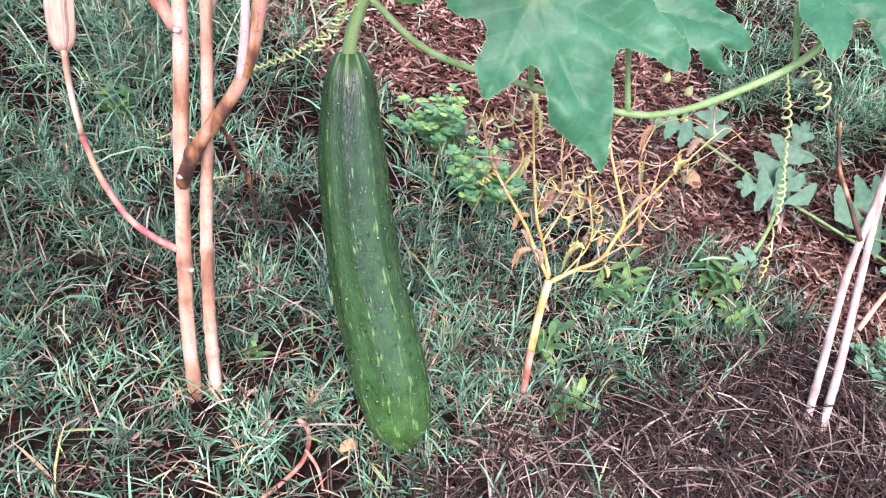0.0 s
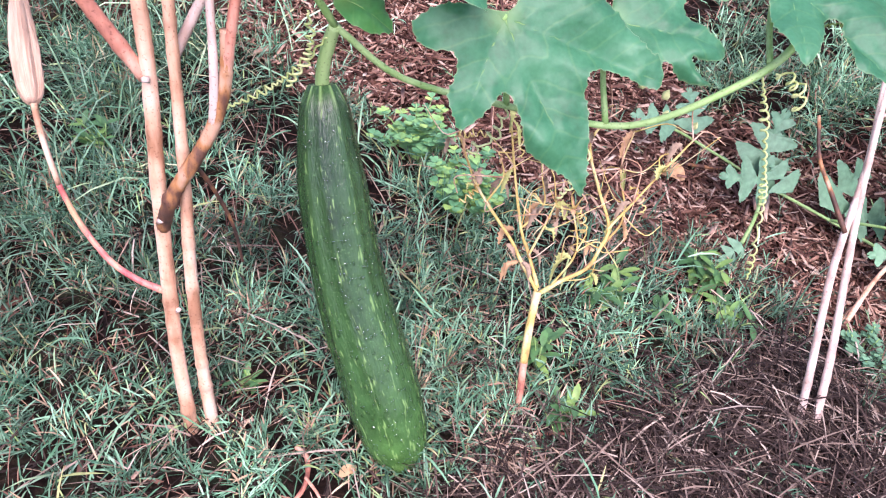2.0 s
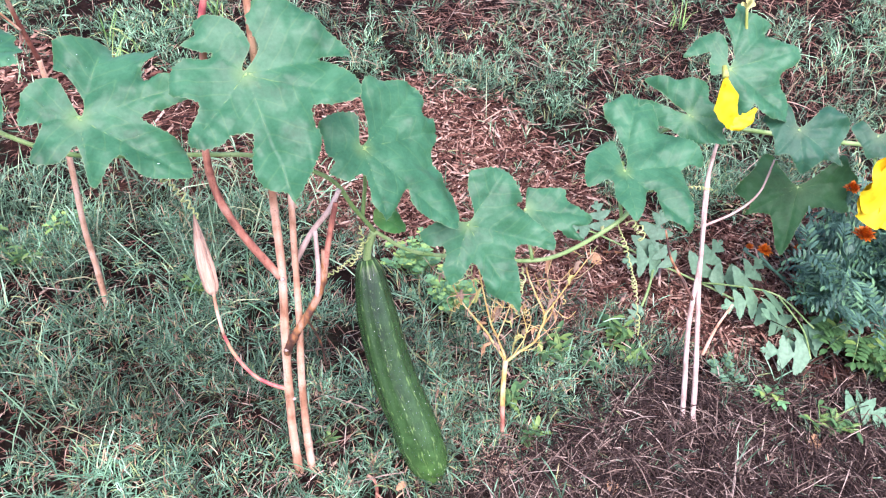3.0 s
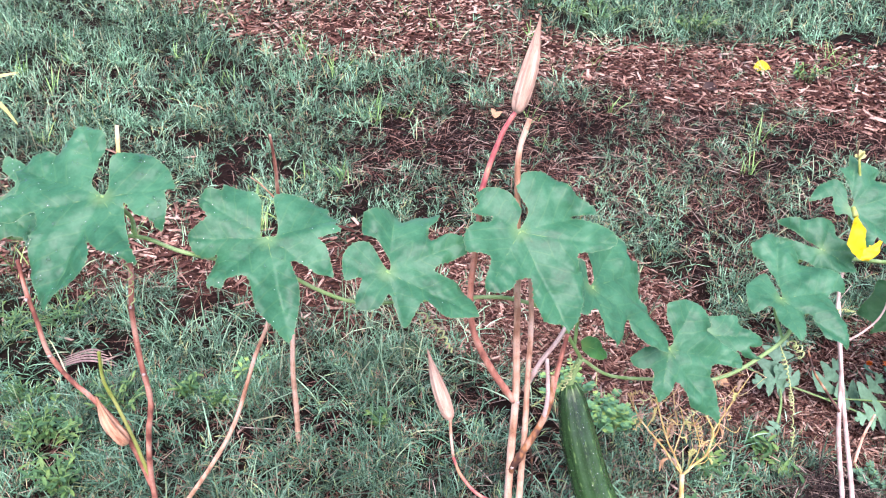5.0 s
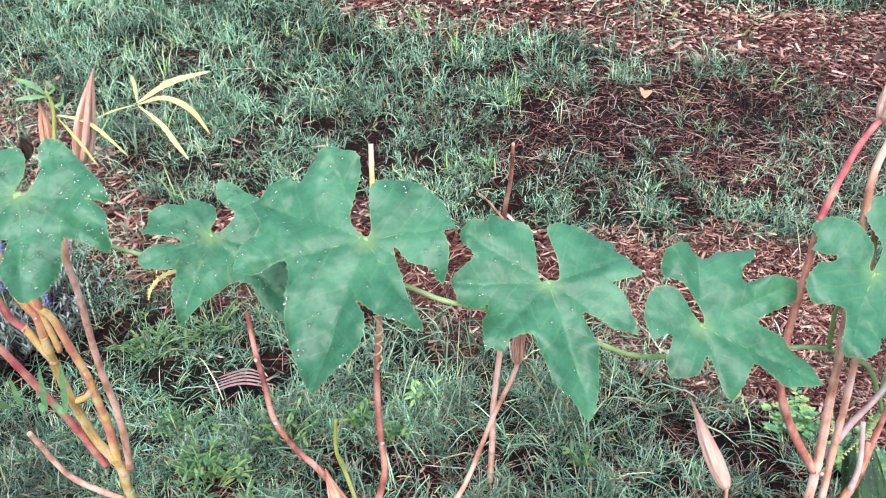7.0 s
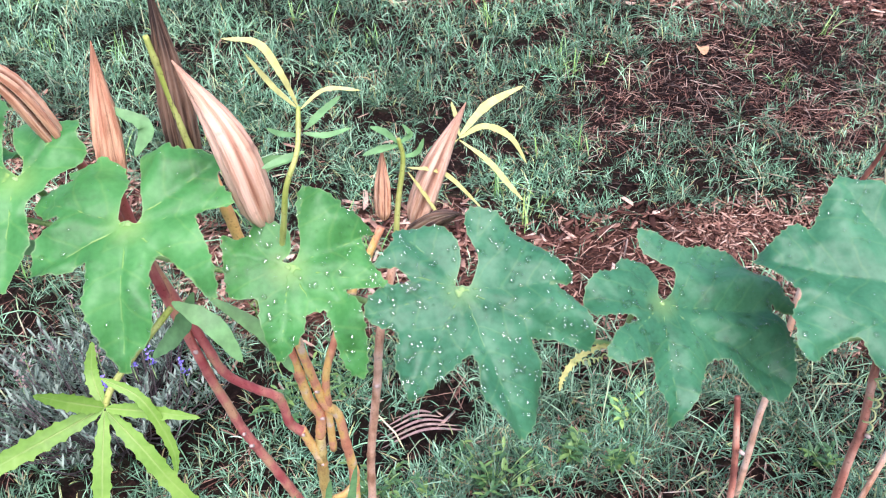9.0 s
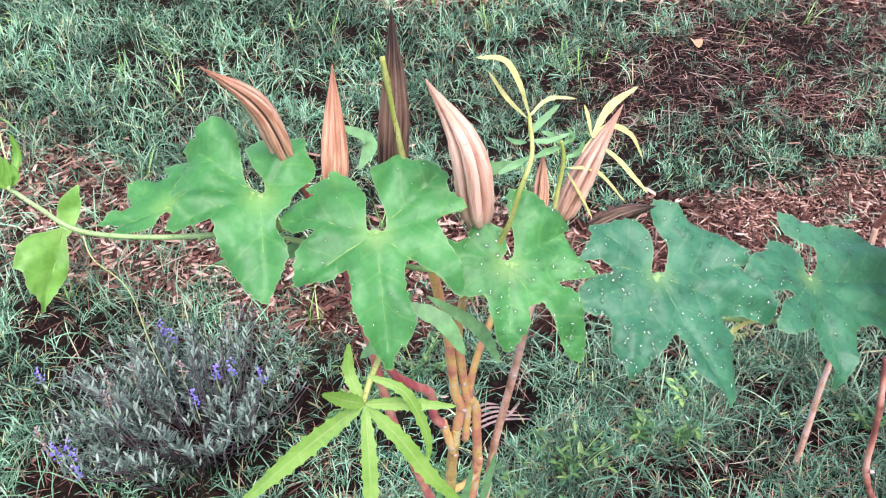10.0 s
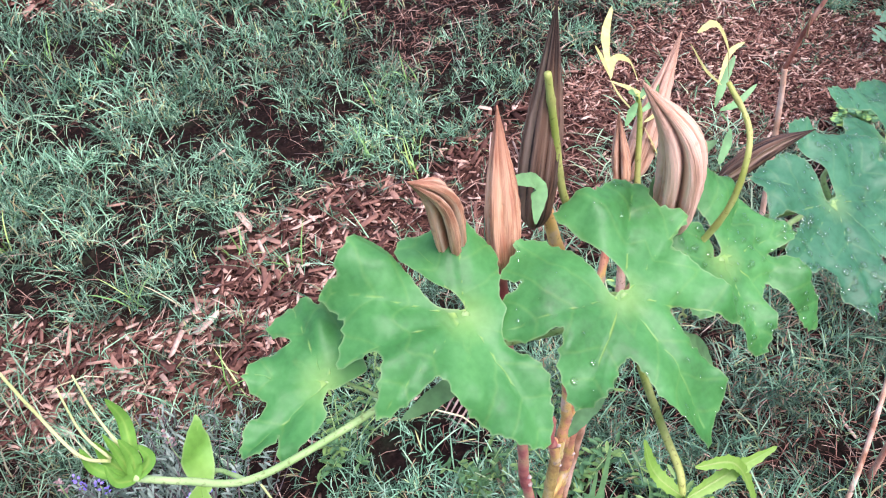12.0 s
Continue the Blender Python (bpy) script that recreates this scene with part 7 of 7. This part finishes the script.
twig = thing("fallen_twig", (0.42, 1.56, 0.0), "thin dark twig lying on bark mulch", "twig")
tube("twig", [(0.36, 1.57, 0.02), (0.42, 1.56, 0.022), (0.50, 1.545, 0.02), (0.56, 1.55, 0.025)], 0.004, 0.002, DARKSTALK, twig, sides=7)
twig = thing("fallen_twig", (0.15, 1.06, 0.0), "thin dry reed lying across the straw", "twig")
tube("twig", [(0.08, 1.062, 0.018), (0.16, 1.058, 0.022), (0.24, 1.060, 0.016)], 0.0022, 0.0014, REDSTALK, twig, sides=6)
twig = thing("fallen_twig", (-0.138, 1.02, 0.0), "thin reddish dead twig in the grass", "twig")
tube("twig", [(-0.150, 1.047, 0.030), (-0.138, 1.037, 0.022), (-0.140, 1.005, 0.020), (-0.164, 0.975, 0.016), (-0.19, 0.955, 0.010)], 0.0030, 0.0022, REDSTALK, twig, sides=7, knots=0.3)
tube("twig", [(-0.139, 1.015, 0.022), (-0.125, 0.995, 0.020), (-0.118, 0.975, 0.014)], 0.0020, 0.0014, REDSTALK, twig, sides=6)
tuft = thing("dry_grass_tuft", (0.07, 1.035, 0.0), "bleached dry grass tuft at the straw's edge", "grass")
g = np.random.default_rng(77)
for k in range(60):
    a, h = g.uniform(0, 2 * math.pi), g.uniform(0.02, 0.05)
    p = np.array((0.068 + g.normal(0, 0.014), 1.030 + g.normal(0, 0.018), 0.002))
    q = p + np.array((math.cos(a) * h * 0.7, math.sin(a) * h * 0.7, h))
    strap("dry_blade", [p, (p + q) / 2 + (0, 0, 0.008), q + (math.cos(a) * 0.02, math.sin(a) * 0.02, -0.008)], 0.0007, BLEACHED, tuft, seed=k)

# ---- ground cover, far and near ----
NEAR, MIDDLE, FAR = (-2.0, 1.4, 0.80, 1.75), (-2.4, 1.9, 1.6, 3.1), (-2.9, 2.9, 2.9, 5.0)
creeping_grass("grass", 28000, NEAR, 1, 7, (0.015, 0.055), (0.012, 0.038), (0.0012, 0.0024), "wiry blue-green creeping grass with dry bits")
creeping_grass("grass", 1500, NEAR, 11, 5, (0.04, 0.11), (0.035, 0.085), (0.0018, 0.0032), "longer pale green grass blades among finer grass", MEADOW)
creeping_grass("grass", 34000, MIDDLE, 2, 6, (0.02, 0.080), (0.015, 0.046), (0.0013, 0.0027), "wiry blue-green creeping grass in patches", MEADOW)
creeping_grass("grass", 21000, FAR, 3, 5, (0.03, 0.09), (0.03, 0.075), (0.0024, 0.0045), "blue-green grass on the bank", MEADOW)


def tall_weight(x, y):
    s = bell(x, y, -0.45, 1.70, 0.22, 0.20) + bell(x, y, -0.55, 1.75, 0.35, 0.12) + 0.8 * bell(x, y, -0.75, 1.85, 0.3, 0.15) + 0.9 * bell(x, y, -1.9, 3.4, 0.9, 0.9) + 0.7 * bell(x, y, -1.1, 4.0, 0.8, 0.5) + 0.5 * bell(x, y, -0.2, 3.3, 0.5, 0.2) + 0.5 * bell(x, y, -1.75, 2.2, 0.35, 0.5)
    s = s + 0.5 * bell(x, y, 0.75, 1.95, 0.35, 0.15) + 0.4 * bell(x, y, 1.4, 2.0, 0.4, 0.2) + 0.8 * bell(x, y, 1.4, 3.6, 0.9, 0.3) + 0.35 * bell(x, y, -0.7, 1.25, 0.2, 0.25)
    return np.clip(s, 0, 1) * (0.4 + 0.6 * (ripple(x, y, 1.9) > -0.05))


blades("tall_grass", *feet(12000, (-2.8, 2.6, 0.85, 4.6), 4, tall_weight, 5, 0.02), (0.05, 0.15), (0.0018, 0.0034), (35, 88), LUSH, "longer green grass in loose clumps", "grass", 0.01, 0.9)


def sprig_weight(x, y):
    return 0.20 * np.clip(ripple(x, y, 3.3), 0, 1) * (y > 2.2)


blades("tall_grass", *feet(1500, (-2.2, 1.8, 2.2, 4.2), 5, sprig_weight, 9, 0.012), (0.05, 0.13), (0.0025, 0.0045), (50, 88), SPRIG, "bright young grass sprigs on dark soil", "grass", 0.005, 0.5)
x, y, g = scatter(30000, (-2.5, 1.6, 1.0, 3.4), lambda x, y: mulch_cover(x, y) * 0.9 + 0.03, 6)
shards("bark_mulch", x, y, g, (0.008, 0.058), (0.0016, 0.0066), (0.001, 0.003), CHIPS, "shredded reddish brown bark mulch", "mulch", 0.22, 0.010)
x, y, g = scatter(60000, (-2.8, 3.0, 2.2, 5.2), lambda x, y: mulch_cover(x, y), 7)
shards("bark_mulch", x, y, g, (0.015, 0.080), (0.004, 0.013), (0.001, 0.005), CHIPS, "shredded reddish brown bark mulch", "mulch", 0.22, 0.010)
x, y, g = scatter(30000, (-0.9, 1.2, 0.8, 3.3), lambda x, y: np.clip(straw_cover(x, y) * 0.5 + 0.08, 0, 1), 8)
shards("straw_litter", x, y, g, (0.02, 0.10), (0.0008, 0.0022), (0.0006, 0.0016), STRAW, "dark dry straw and stem litter", "straw", 0.10, 0.014)
x, y, g = scatter(60000, (-0.4, 1.2, 0.8, 1.35), lambda x, y: np.clip(straw_cover(x, y) * 0.9 + 0.05, 0, 1), 18)
blades("straw_litter", x, y, g, (0.03, 0.12), (0.0009, 0.0024), (-8, 30), STRAW, "matted dark dry grass stems", "straw", 0.034, 0.8)
x, y, g = scatter(54000, (-2.4, 1.8, 0.8, 3.6), lambda x, y: np.clip(0.62 - 0.35 * (y > 1.75) + 0.5 * ripple(x, y, 2.0), 0.05, 1) * (1 - 0.7 * mulch_cover(x, y)) * (1 - 0.85 * straw_cover(x, y) * (y < 1.4)), 9)
blades("straw_litter", x, y, g, (0.025, 0.095), (0.0008, 0.0019), (-5, 40), STEMS, "dry stems lying in the grass", "straw", 0.022, 0.9)
x, y, g = scatter(15000, (-2.4, 1.0, 1.3, 3.3), lambda x, y: 0.8 * mulch_cover(x, y), 19)
blades("straw_litter", x, y, g, (0.03, 0.13), (0.0012, 0.0032), (-6, 18), STEMS, "pale dry stems strewn over the bark mulch", "straw", 0.022, 0.6)
x, y, g = scatter(40000, (-0.3, 1.1, 1.2, 2.2), lambda x, y: mulch_cover(x, y), 21)
shards("bark_mulch", x, y, g, (0.006, 0.042), (0.0010, 0.0046), (0.0008, 0.0024), CHIPS, "fine shredded reddish brown bark mulch", "mulch", 0.28, 0.012)
x, y, g = scatter(9000, (-0.3, 1.1, 1.2, 2.2), lambda x, y: 0.9 * mulch_cover(x, y), 22)
blades("straw_litter", x, y, g, (0.02, 0.09), (0.0009, 0.0024), (-6, 25), STEMS, "pale dry stems strewn over the bark mulch", "straw", 0.018, 0.7)


x, y, g = scatter(22000, (-0.4, 1.9, 1.6, 3.4), lambda x, y: np.clip(1.1 * straw_cover(x, y) * (0.75 + 0.6 * ripple(x, y, 1.4)), 0, 1), 24)
blades("straw_litter", x, y, g, (0.03, 0.11), (0.0012, 0.0028), (-6, 24), STEMS, "reddish dry stems matted over dark soil", "straw", 0.016, 0.7)


def outer_weight(x, y):
    inside = (x > -2.3) & (x < np.where(y < 2.9, 1.85, 2.8)) & (y > 0.82) & (y < 5.0)
    return np.where(inside, 0.0, np.clip(0.45 + 0.55 * ripple(x, y, 1.2), 0.05, 1) * (1 - 0.85 * mulch_cover(x, y)))


blades("grass", *feet(38000, (-6.0, 6.0, -2.5, 7.5), 31, outer_weight, 6, 0.03), (0.04, 0.11), (0.003, 0.006), (20, 80), MEADOW, "blue-green grass round the garden row", "grass", 0.01, 0.8)
x, y, g = scatter(30000, (-6.0, 6.0, -2.5, 7.5), lambda x, y: (outer_weight(x, y) > 0) * (0.3 + 0.7 * mulch_cover(x, y)), 32)
shards("bark_mulch", x, y, g, (0.02, 0.09), (0.005, 0.015), (0.002, 0.005), CHIPS, "shredded reddish brown bark mulch", "mulch", 0.22, 0.010)
